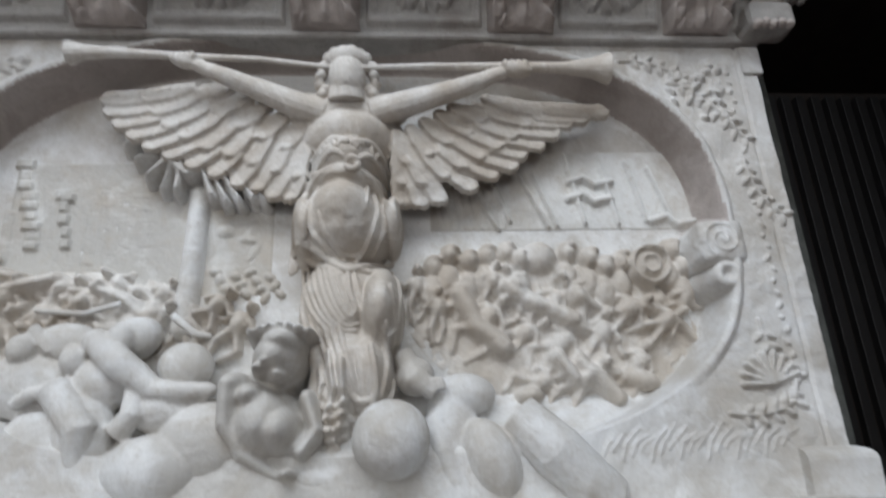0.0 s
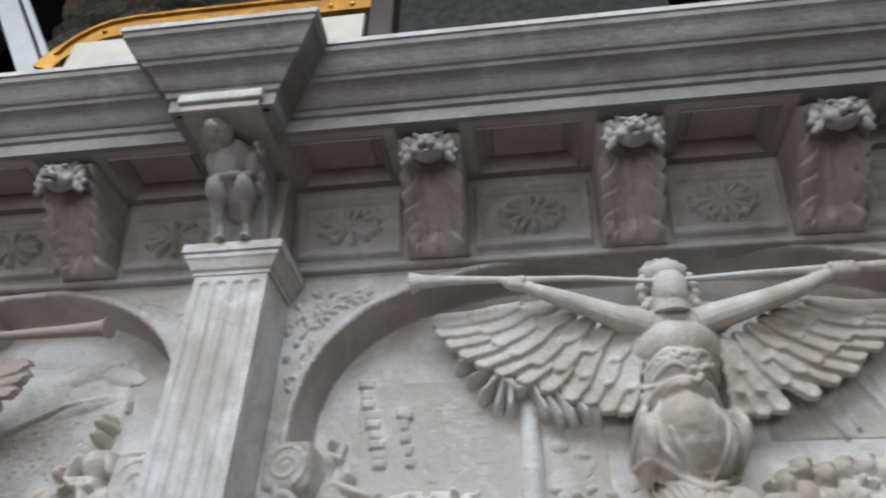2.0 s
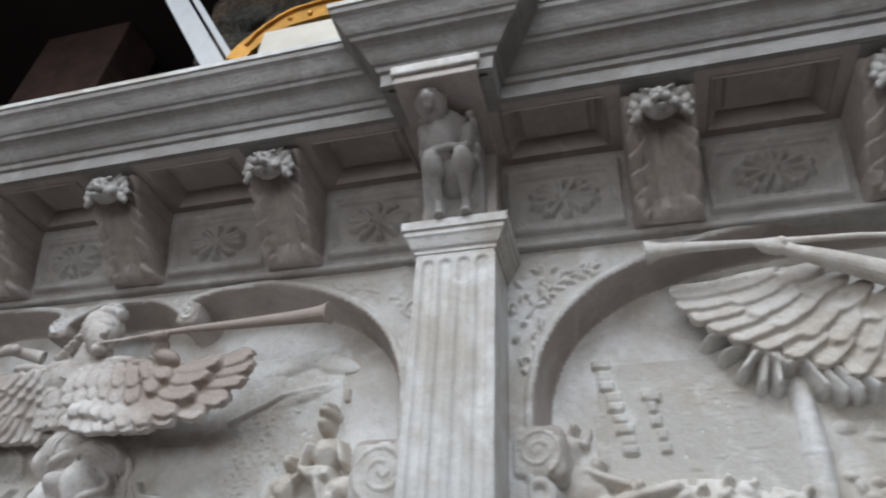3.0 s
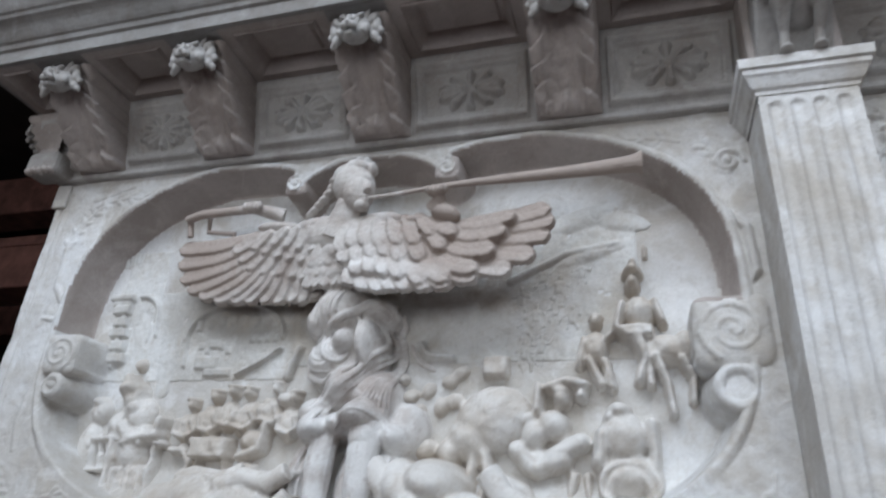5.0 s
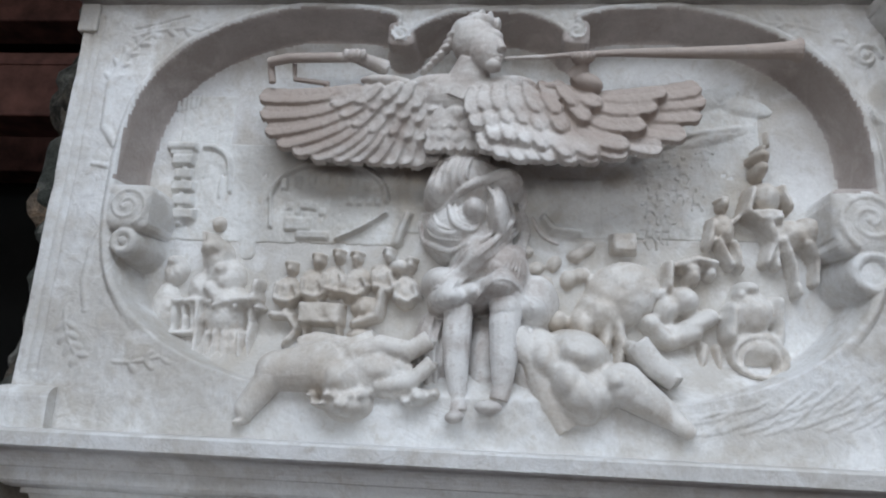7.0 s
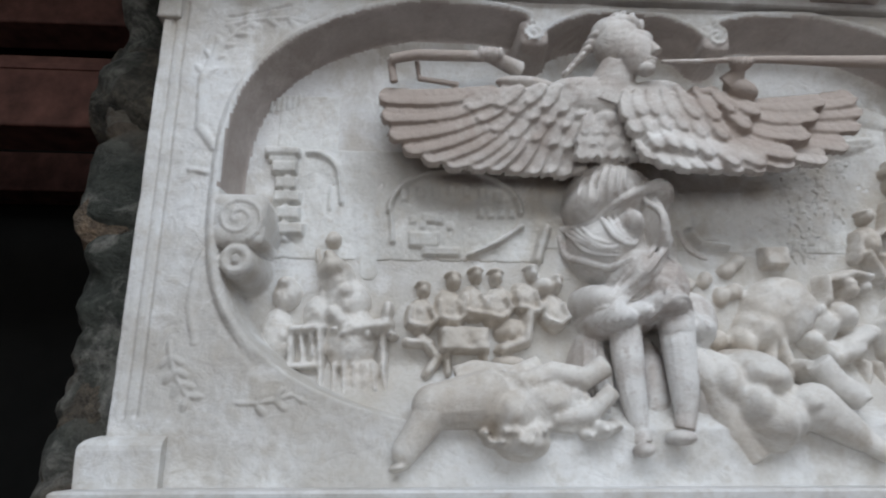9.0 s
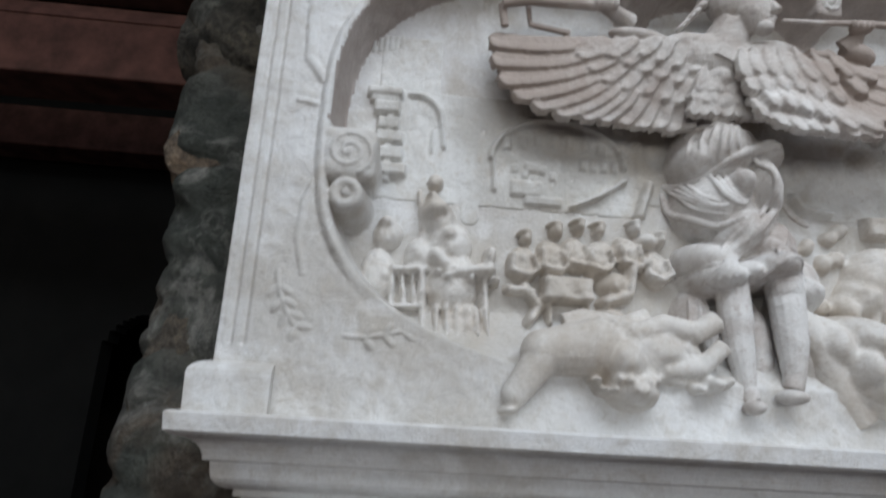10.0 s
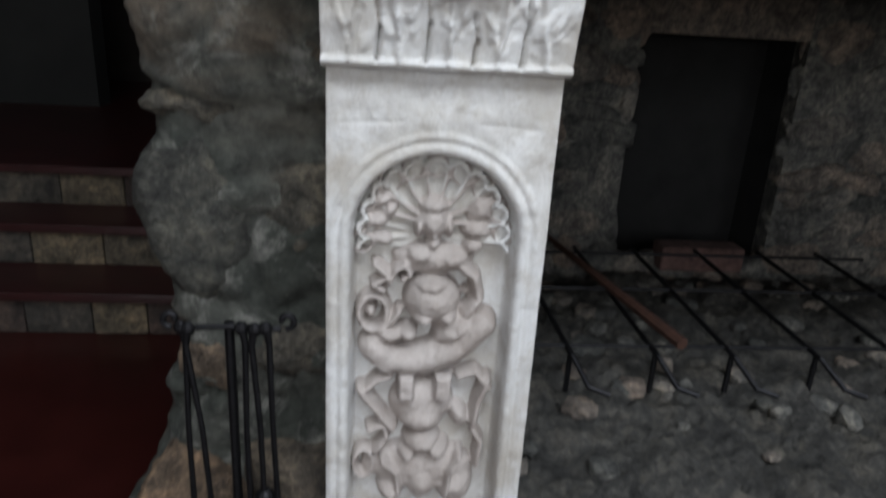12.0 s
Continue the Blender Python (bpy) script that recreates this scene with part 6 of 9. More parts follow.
r.chain([(-2.375, 1.998), (-2.37, 1.932)], .005, .012, 0)
r.block(-2.354, -2.343, 2.02, 2.042, .01)
r.block(-2.323, -2.311, 2.026, 2.047, .01)
r.block(-2.292, -2.28, 2.031, 2.052, .01)
r.block(-2.26, -2.249, 2.032, 2.054, .01)
r.block(-2.229, -2.218, 2.032, 2.053, .01)
r.block(-2.198, -2.187, 2.027, 2.048, .01)
r.block(-2.167, -2.155, 2.021, 2.042, .01)
r.block(-2.201, -2.191, 1.988, 2.007, .01)
r.block(-2.181, -2.171, 1.988, 2.007, .01)
r.block(-2.16, -2.15, 1.988, 2.007, .01)
r.block(-2.14, -2.13, 1.988, 2.007, .01)
r.block(-2.336, -2.326, 1.973, 1.985, .008)
r.block(-2.316, -2.307, 1.962, 1.974, .008)
r.block(-2.297, -2.288, 1.952, 1.964, .008)
r.block(-2.281, -2.272, 1.973, 1.985, .008)
r.block(-2.262, -2.253, 1.962, 1.974, .008)
r.block(-2.337, -2.282, 1.926, 1.952, .009)
r.block(-2.31, -2.24, 1.908, 1.921, .01)
r.block(-2.31, -2.285, 1.975, 1.991, .009)
r.chain([(-2.22, 1.907), (-2.165, 1.933), (-2.115, 1.968)], .005, .02, 0)
r.chain([(-2.085, 2.057), (-2.079, 1.965)], .013, .006, 0)
r.chain([(-2.438, 2.059), (-2.416, 1.873)], .019, .005, 0)
r.block(-2.623, -2.621, 2.207, 2.234, .006)
r.block(-2.612, -2.61, 2.21, 2.236, .006)
r.block(-2.601, -2.599, 2.213, 2.239, .006)
r.block(-2.59, -2.588, 2.215, 2.242, .006)
r.block(-2.579, -2.577, 2.218, 2.244, .006)
r.block(-2.568, -2.566, 2.221, 2.247, .006)
r.chain([(-1.775, 1.966), (-1.757, 1.941), (-1.704, 1.935)], .009, .025, 0)
r.chain([(-1.584, 2.105), (-1.465, 2.162), (-1.359, 2.18)], .009, .012, 0)
r.block(-1.763, -1.656, 1.934, 2.054, .006)
r.ell(-1.425, 2.247, .079, .026, .012, 17, 0)
r.ell(-1.344, 2.232, .063, .023, .012, -13, 0)
r.ell(-1.407, 2.161, .083, .017, .01, 17, 0)
r.chain([(-2.067, 1.965), (-2.078, 1.933), (-2.088, 1.901)], .011, .02, 0)
r.rough(0.0006, 0.02, 6)
r.build("distant_town", GROUND, STONE_BACK, slab_west, "low relief of towers and an arched building")

r = Relief(-1.627, -1.372, 1.876, 2.17, .003)
r.figure(-1.529, 2.016, .071, 0, 1150, .0045)
r.figure(-1.488, 2.028, .071, 0, 1185, .0045)
r.figure(-1.552, 1.991, .071, 0, 1130, .0045)
r.figure(-1.455, 2.009, .071, 0, 1215, .0045)
r.figure(-1.514, 2.104, .071, 0, 1160, .0045)
r.figure(-1.48, 2.078, .075, 0, 1190, .0045)
r.figure(-1.432, 2.11, .071, 0, 1230, .0045)
r.figure(-1.562, 2.054, .079, 0, 1120, .0045)
r.figure(-1.52, 1.948, .071, 0, 1160, .0045)
r.figure(-1.554, 1.935, .071, 0, 1130, .0045)
r.rough(0.0008, 0.015, 6)
r.build("distant_crowd", GROUND, STONE_BACK, slab_west, "faint soldiers in very low relief")

r = Relief(-1.843, -1.524, 1.623, 1.942, .004)
r.ell(-1.615, 1.805, .083, .069, 0.0578, 28, 0)
r.ell(-1.659, 1.765, .054, .047, 0.0544, 0, 0)
r.ell(-1.698, 1.736, .027, .038, 0.0544, 13, 0)
r.ell(-1.704, 1.703, .016, .018, 0.0510, 3, 0)
r.chain([(-1.649, 1.732), (-1.661, 1.645)], .016, 0.0408, 0)
r.chain([(-1.628, 1.743), (-1.618, 1.7), (-1.63, 1.646)], .015, 0.0408, 0)
r.chain([(-1.566, 1.823), (-1.546, 1.8)], .016, 0.0408, 0)
r.ell(-1.676, 1.776, .014, .01, 0.0612, 0, 0)
r.block(-1.635, -1.585, 1.891, 1.932, .032)
r.ell(-1.752, 1.746, .032, .025, 0.0306, 3, 0)
r.chain([(-1.819, 1.796), (-1.786, 1.763)], .018, 0.0272, 0)
r.chain([(-1.72, 1.686), (-1.699, 1.644)], .01, 0.0272, 0)
r.ell(-1.792, 1.855, .023, .017, 0.0204, 25, 0)
r.ell(-1.752, 1.867, .022, .017, 0.0204, 61, 0)
r.ell(-1.708, 1.885, .023, .017, 0.0204, 10, 0)
r.ell(-1.775, 1.82, .024, .018, 0.0204, 41, 0)
r.ell(-1.725, 1.832, .024, .018, 0.0204, 85, 0)
r.ell(-1.685, 1.902, .023, .017, 0.0204, 32, 0)
r.ell(-1.697, 1.844, .024, .018, 0.0204, 21, 0)
r.ell(-1.815, 1.89, .022, .017, 0.0204, 5, 0)
r.rough(0.0025, 0.02, 7)
r.blur(1)
r.build("bull", GROUND, STONE_FIGURE, slab_west, "carved bull among the crowd")

r = Relief(-1.457, -1.19, 1.796, 2.179, .004)
r.ell(-1.332, 2.072, .016, .021, .064, -3, 0)
r.ell(-1.33, 2.1, .023, .015, .064, -3, 0)
r.ell(-1.329, 2.116, .012, .014, .056, -3, 0)
r.ell(-1.322, 2.012, .033, .041, .06, -3, 0)
r.chain([(-1.353, 2.027), (-1.367, 1.98), (-1.345, 1.962)], .011, .06, 0)
r.chain([(-1.292, 2.033), (-1.279, 1.991)], .01, .052, 0)
r.block(-1.354, -1.299, 1.96, 1.98, .056)
r.chain([(-1.329, 1.962), (-1.315, 1.916), (-1.33, 1.876)], .017, .064, 0, r1=.01)
r.ell(-1.278, 1.939, .055, .033, .049, 0, 0)
r.ell(-1.239, 1.945, .027, .034, .052, 0, 0)
r.ell(-1.222, 1.933, .017, .026, .056, -20, 0)
r.ell(-1.218, 1.905, .01, .013, .052, 0, 0)
r.chain([(-1.296, 1.922), (-1.279, 1.871), (-1.272, 1.813)], .011, .052, 0, r1=.008)
r.chain([(-1.249, 1.916), (-1.232, 1.882), (-1.236, 1.836)], .011, .052, 0, r1=.007)
r.chain([(-1.311, 1.922), (-1.308, 1.871)], .01, .037, 0)
r.ell(-1.407, 1.998, .014, .016, .045, -3, 0)
r.ell(-1.41, 1.945, .027, .038, .045, 0, 0)
r.chain([(-1.422, 1.921), (-1.399, 1.87)], .01, .041, 0)
r.chain([(-1.391, 1.916), (-1.38, 1.864)], .01, .041, 0)
r.chain([(-1.431, 1.962), (-1.441, 1.91)], .01, .037, 0)
r.chain([(-1.388, 1.962), (-1.363, 1.986)], .008, .037, 0)
r.chain([(-1.303, 2.167), (-1.302, 2.142)], .006, .015, 0)
r.ell(-1.406, 2.009, .016, .009, .041, 0, 0)
r.rough(0.0018, 0.014, 8)
r.build("horseman", GROUND, STONE_FIGURE, slab_west, "armoured rider on a horse with a groom")

r = Relief(-1.62, -1.289, 1.6, 1.897, .004)
r.ell(-1.477, 1.842, .019, .021, 0.0576, 0, 0)
r.ell(-1.479, 1.857, .023, .011, 0.0544, 3, 0)
r.chain([(-1.525, 1.821), (-1.521, 1.868)], .012, 0.0480, 0)
r.chain([(-1.502, 1.866), (-1.464, 1.878), (-1.433, 1.87)], .013, 0.0480, 0)
r.ell(-1.495, 1.794, .036, .032, 0.0512, 0, 0)
r.ell(-1.44, 1.85, .014, .016, 0.0448, 0, 0)
r.ell(-1.532, 1.776, .029, .034, 0.0480, 3, 0)
r.chain([(-1.565, 1.748), (-1.53, 1.711), (-1.477, 1.729)], .021, 0.0448, 0)
r.chain([(-1.498, 1.734), (-1.445, 1.762)], .021, 0.0448, 0)
r.ell(-1.529, 1.727, .032, .023, 0.0384, 3, 0)
r.ell(-1.542, 1.804, .018, .018, 0.0448, 0, 0)
r.ell(-1.367, 1.774, .046, .052, 0.0608, 0, 0)
r.ell(-1.371, 1.82, .026, .019, 0.0608, 0, 0)
r.ell(-1.39, 1.806, .013, .015, 0.0544, 3, 0)
r.chain([(-1.402, 1.779), (-1.411, 1.725)], .017, 0.0512, 0)
r.chain([(-1.314, 1.796), (-1.311, 1.716)], .016, 0.0448, 0, r1=.011)
r.ell(-1.357, 1.705, .062, .043, 0.0448, 0, 0)
r.ring(-1.358, 1.684, .052, .042, .007, 0.0480, 0, 0, 360)
r.ring(-1.359, 1.678, .036, .03, .005, 0.0512, 0, 0, 360)
r.chain([(-1.458, 1.702), (-1.472, 1.629)], .013, 0.0256, 0)
r.chain([(-1.433, 1.703), (-1.431, 1.64)], .01, 0.0288, 0)
r.chain([(-1.593, 1.688), (-1.552, 1.668), (-1.518, 1.627)], .021, 0.0384, 0)
r.ell(-1.557, 1.673, .023, .019, 0.0448, 3, 0)
r.rough(0.0022, 0.016, 9)
r.blur(1)
r.build("crouching_captive", GROUND, STONE_FIGURE, slab_west, "crouching captives with shields")

r = Relief(-.6, .5, 1.546, 2.326, .0026)
w = r.sheet()
w.plume((-.175, 2.146), (-.187, 2.110), (-.198, 2.089), 0.0205, 0.085, 0.065, 0.004)
w.plume((-.198, 2.159), (-.215, 2.118), (-.231, 2.093), 0.0205, 0.085, 0.065, 0.004)
w.plume((-.227, 2.171), (-.245, 2.133), (-.263, 2.111), 0.0205, 0.085, 0.065, 0.004)
w.plume((-.250, 2.182), (-.275, 2.143), (-.301, 2.120), 0.0205, 0.085, 0.065, 0.004)
w.plume((-.284, 2.197), (-.315, 2.161), (-.346, 2.141), 0.0205, 0.085, 0.065, 0.004)
w.plume((-.313, 2.210), (-.352, 2.177), (-.392, 2.160), 0.0205, 0.085, 0.065, 0.004)
w.plume((-.342, 2.224), (-.389, 2.194), (-.437, 2.181), 0.0205, 0.085, 0.065, 0.004)
w.plume((-.371, 2.237), (-.424, 2.211), (-.478, 2.201), 0.0205, 0.085, 0.065, 0.004)
w.plume((-.395, 2.253), (-.453, 2.231), (-.513, 2.226), 0.0205, 0.085, 0.065, 0.004)
w.plume((-.419, 2.270), (-.480, 2.253), (-.542, 2.252), 0.0205, 0.085, 0.065, 0.004)
w.plume((-.437, 2.286), (-.500, 2.275), (-.564, 2.280), 0.0205, 0.085, 0.065, 0.004)
w.plume((-.451, 2.306), (-.512, 2.299), (-.574, 2.308), 0.0205, 0.085, 0.065, 0.004)
w.plume((-.169, 2.189), (-.178, 2.154), (-.187, 2.130), 0.02, 0.096, 0.08, 0.0035)
w.plume((-.201, 2.206), (-.215, 2.169), (-.229, 2.143), 0.02, 0.096, 0.08, 0.0035)
w.plume((-.233, 2.220), (-.253, 2.185), (-.272, 2.160), 0.02, 0.096, 0.08, 0.0035)
w.plume((-.267, 2.234), (-.292, 2.201), (-.317, 2.178), 0.02, 0.096, 0.08, 0.0035)
w.plume((-.298, 2.247), (-.330, 2.215), (-.362, 2.194), 0.02, 0.096, 0.08, 0.0035)
w.plume((-.328, 2.262), (-.367, 2.234), (-.406, 2.217), 0.02, 0.096, 0.08, 0.0035)
w.plume((-.352, 2.281), (-.396, 2.256), (-.441, 2.243), 0.02, 0.096, 0.08, 0.0035)
w.plume((-.373, 2.301), (-.419, 2.281), (-.467, 2.273), 0.02, 0.096, 0.08, 0.0035)
w.plume((-.391, 2.321), (-.439, 2.307), (-.488, 2.304), 0.02, 0.096, 0.08, 0.0035)
w.plume((-.170, 2.232), (-.187, 2.207), (-.204, 2.190), 0.021, 0.104, 0.092, 0.0035)
w.plume((-.210, 2.248), (-.231, 2.226), (-.253, 2.211), 0.021, 0.104, 0.092, 0.0035)
w.plume((-.250, 2.266), (-.274, 2.248), (-.299, 2.237), 0.021, 0.104, 0.092, 0.0035)
w.plume((-.285, 2.288), (-.313, 2.275), (-.342, 2.271), 0.021, 0.104, 0.092, 0.0035)
w.plume((-.320, 2.312), (-.347, 2.306), (-.374, 2.309), 0.021, 0.104, 0.092, 0.0035)
w.blur(1, True)
w = r.sheet()
w.plume((.016, 2.132), (.020, 2.097), (.023, 2.076), 0.0195, 0.085, 0.065, -0.004)
w.plume((.039, 2.137), (.049, 2.099), (.058, 2.073), 0.0195, 0.085, 0.065, -0.004)
w.plume((.062, 2.145), (.079, 2.106), (.096, 2.080), 0.0195, 0.085, 0.065, -0.004)
w.plume((.086, 2.158), (.123, 2.126), (.161, 2.106), 0.0195, 0.085, 0.065, -0.004)
w.plume((.110, 2.174), (.158, 2.147), (.206, 2.133), 0.0195, 0.085, 0.065, -0.004)
w.plume((.133, 2.187), (.190, 2.163), (.247, 2.153), 0.0195, 0.085, 0.065, -0.004)
w.plume((.158, 2.204), (.213, 2.185), (.268, 2.179), 0.0195, 0.085, 0.065, -0.004)
w.plume((.188, 2.222), (.248, 2.204), (.308, 2.201), 0.0195, 0.085, 0.065, -0.004)
w.plume((.213, 2.236), (.277, 2.225), (.342, 2.228), 0.0195, 0.085, 0.065, -0.004)
w.plume((.232, 2.252), (.301, 2.246), (.372, 2.253), 0.0195, 0.085, 0.065, -0.004)
w.plume((.251, 2.266), (.330, 2.260), (.410, 2.267), 0.0195, 0.085, 0.065, -0.004)
w.plume((.271, 2.283), (.362, 2.275), (.455, 2.281), 0.0195, 0.085, 0.065, -0.004)
w.plume((.013, 2.165), (.020, 2.133), (.026, 2.112), 0.0195, 0.096, 0.08, -0.0035)
w.plume((.034, 2.173), (.049, 2.138), (.064, 2.114), 0.0195, 0.096, 0.08, -0.0035)
w.plume((.057, 2.186), (.083, 2.152), (.108, 2.128), 0.0195, 0.096, 0.08, -0.0035)
w.plume((.081, 2.202), (.113, 2.170), (.145, 2.148), 0.0195, 0.096, 0.08, -0.0035)
w.plume((.104, 2.218), (.143, 2.189), (.181, 2.170), 0.0195, 0.096, 0.08, -0.0035)
w.plume((.128, 2.232), (.173, 2.208), (.218, 2.194), 0.0195, 0.096, 0.08, -0.0035)
w.plume((.153, 2.249), (.202, 2.228), (.251, 2.218), 0.0195, 0.096, 0.08, -0.0035)
w.plume((.178, 2.270), (.230, 2.254), (.283, 2.248), 0.0195, 0.096, 0.08, -0.0035)
w.plume((.203, 2.291), (.256, 2.278), (.310, 2.276), 0.0195, 0.096, 0.08, -0.0035)
w.plume((.017, 2.199), (.025, 2.173), (.034, 2.155), 0.02, 0.104, 0.092, -0.0035)
w.plume((.044, 2.212), (.060, 2.188), (.077, 2.173), 0.02, 0.104, 0.092, -0.0035)
w.plume((.072, 2.231), (.094, 2.211), (.117, 2.199), 0.02, 0.104, 0.092, -0.0035)
w.plume((.103, 2.249), (.129, 2.231), (.155, 2.220), 0.02, 0.104, 0.092, -0.0035)
w.plume((.131, 2.266), (.158, 2.254), (.185, 2.250), 0.02, 0.104, 0.092, -0.0035)
w.blur(1, True)
r.tube([(-.087, 2.311, .087), (-.091, 2.261, .07)], [.034, .044])
r.ball(-.087, 2.311, .087, .038, .038, .038, 0)
r.ball(-.091, 2.261, .07, .044, .044, .044, 0)
r.limb(-.082, 2.272, -.085, 2.213, .028, .041, .08, .059, 0, 0)
r.tube([(-.089, 2.244, .091), (-.177, 2.262, .094)], [.042, .034])
r.ball(-.089, 2.236, .085, .07, .045, .05, 0)
r.ball(-.177, 2.258, .094, .034, .034, .034, 0)
r.limb(-.085, 2.209, -.17, 2.237, .04, .027, .08, .087, 0, 0)
r.tube([(-.089, 2.244, .091), (.007, 2.262, .093)], [.042, .034])
r.ball(-.089, 2.236, .085, .07, .045, .05, 0)
r.ball(.007, 2.258, .093, .034, .034, .034, 0)
r.limb(-.085, 2.209, .006, 2.236, .04, .028, .08, .085, 0, 0)
r.tube([(-.085, 2.259, .125), (-.085, 2.292, .135)], [.038, .033])
r.ball(-.084, 2.307, .14, .038, .048, .04, 3)
r.ball(-.085, 2.344, .135, .043, .03, .043, 0)
r.ball(-.084, 2.284, .165, .007, .012, .01, 0)
r.ball(-.084, 2.266, .155, .013, .009, .010, 3)
r.ball(-.123, 2.362, .125, .014, .012, .015, 35)
r.ball(-.134, 2.34, .125, .013, .011, .014, 35)
r.ball(-.138, 2.318, .125, .013, .011, .014, 35)
r.ball(-.139, 2.296, .125, .012, .011, .013, 36)
r.ball(-.134, 2.274, .125, .013, .011, .014, 36)
r.ball(-.112, 2.375, .125, .013, .012, .014, 35)
r.ball(-.096, 2.381, .125, .013, .011, .014, 35)
r.ball(-.077, 2.381, .125, .014, .012, .015, 37)
r.ball(-.061, 2.374, .125, .013, .012, .014, 37)
r.ball(-.047, 2.363, .125, .013, .012, .014, 35)
r.ball(-.035, 2.341, .125, .013, .011, .014, 35)
r.ball(-.031, 2.319, .125, .012, .011, .014, 35)
r.ball(-.028, 2.297, .125, .013, .011, .014, 35)
r.ball(-.033, 2.275, .125, .013, .011, .014, 35)
r.ball(-.126, 2.285, .125, .013, .011, .014, 35)
r.ball(-.042, 2.286, .125, .013, .012, .014, 35)
r.tube([(-.094, 2.314, .158), (-.255, 2.336, .155), (-.41, 2.346, .15), (-.544, 2.359, .142), (-.6, 2.362, .138), (-.632, 2.362, .135)], [.005, .006, .007, .011, .015, .026])
r.tube([(-.072, 2.316, .158), (.081, 2.323, .155), (.244, 2.328, .15), (.363, 2.33, .145), (.418, 2.332, .142), (.456, 2.332, .14)], [.005, .007, .009, .013, .021, .034])
r.tube([(-.133, 2.242, .105), (-.19, 2.256, .12), (-.266, 2.283, .135), (-.32, 2.301, .145), (-.381, 2.326, .15)], [.031, .027, .021, .018, .012])
r.ball(-.403, 2.333, .152, .03, .015, .016, -23)
r.tube([(-.034, 2.243, .105), (.029, 2.255, .12), (.115, 2.275, .135), (.172, 2.29, .145), (.233, 2.314, .15)], [.032, .028, .022, .019, .012])
r.ball(.257, 2.319, .152, .035, .016, .018, -7)
r.ball(-.417, 2.337, .16, .007, .011, .008, 0)
r.ball(.236, 2.326, .16, .008, .011, .009, 2)
r.ball(-.406, 2.337, .16, .008, .011, .009, 3)
r.ball(.249, 2.326, .16, .008, .012, .009, 2)
r.ball(-.395, 2.337, .16, .008, .011, .009, 3)
r.ball(.262, 2.327, .16, .008, .011, .009, 0)
r.ball(-.385, 2.338, .16, .008, .011, .009, 0)
r.ball(.275, 2.327, .16, .008, .011, .009, 0)
r.ell(-.083, 2.205, .125, .085, .148, 0, 0, 0.04)
r.ball(-.086, 2.238, .085, .10, .052, .05, 0)
r.ell(-.084, 2.142, .085, .063, .155, 0, 0, 0.02)
r.ell(-.091, 2.095, .089, .045, .15, 0, 0, 0.02)
r.ell(-.09, 2.016, .098, .093, .15, 0, 0, 0.03)
r.ell(-.092, 2.037, .083, .076, .164, -3, 0, 0.03)
r.ell(-.089, 1.85, .092, .125, .115, 0, 0, 0.03)
r.ell(-.07, 1.764, .071, .089, .105, 0, 0, 0.03)
r.ell(-.021, 1.839, .046, .095, .16, -3, 0, 0.03)
r.ell(-.167, 2.014, .026, .075, .12, 0, 0)
r.ell(.004, 2.024, .021, .064, .12, 0, 0)
r.rib([(-.155, 2.158), (-.149, 2.167), (-.141, 2.147)], .005, .3)
r.rib([(-.137, 2.143), (-.131, 2.156), (-.123, 2.151)], .005, .3)
r.rib([(-.119, 2.156), (-.112, 2.166), (-.105, 2.145)], .005, .3)
r.rib([(-.1, 2.142), (-.094, 2.154), (-.087, 2.15)], .005, .3)
r.rib([(-.082, 2.155), (-.076, 2.164), (-.069, 2.144)], .005, .3)
r.rib([(-.064, 2.14), (-.058, 2.153), (-.051, 2.148)], .005, .3)
r.rib([(-.046, 2.153), (-.04, 2.162), (-.033, 2.142)], .005, .3)
r.rib([(-.028, 2.138), (-.022, 2.151), (-.014, 2.146)], .005, .3)
r.rib([(-.01, 2.151), (-.003, 2.161), (.003, 2.14)], .005, .3)
r.rib([(-.155, 2.144), (-.113, 2.166), (-.079, 2.149)], .008, .5)
r.rib([(-.072, 2.149), (-.037, 2.162), (-.001, 2.137)], .008, .5)
r.rib([(-.143, 2.122), (-.109, 2.136), (-.082, 2.118)], .006)
r.rib([(-.068, 2.117), (-.038, 2.133), (-.005, 2.114)], .007)
r.rib([(-.147, 2.144), (-.154, 2.114), (-.135, 2.097)], .007)
r.rib([(-.087, 2.115), (-.072, 2.123), (-.061, 2.11), (-.073, 2.094), (-.086, 2.103)], .007, .7)
r.rib([(-.098, 2.105), (-.154, 2.085), (-.179, 2.034), (-.194, 1.98), (-.188, 1.943)], .007, .5)
r.rib([(-.103, 2.103), (-.158, 2.083), (-.182, 2.029), (-.196, 1.972), (-.191, 1.94)], .006, .5)
r.rib([(-.108, 2.102), (-.162, 2.082), (-.185, 2.025), (-.198, 1.964), (-.195, 1.937)], .006, .5)
r.rib([(-.113, 2.1), (-.166, 2.08), (-.188, 2.021), (-.2, 1.956), (-.199, 1.934)], .006, .5)
r.rib([(-.058, 2.101), (-.022, 2.071), (-.004, 2.026), (.001, 1.984)], .006, .5)
r.rib([(-.054, 2.101), (-.018, 2.071), (0, 2.026), (.005, 1.984)], .006, .5)
r.rib([(-.049, 2.101), (-.014, 2.071), (.005, 2.026), (.008, 1.984)], .007, .5)
r.rib([(-.135, 2.08), (-.16, 2.025), (-.163, 1.972)], .006)
r.rib([(-.148, 2.032), (-.148, 1.99), (-.121, 1.955), (-.084, 1.917)], .007, .5)
r.rib([(-.134, 2.016), (-.121, 1.974), (-.084, 1.931)], .006, .5)
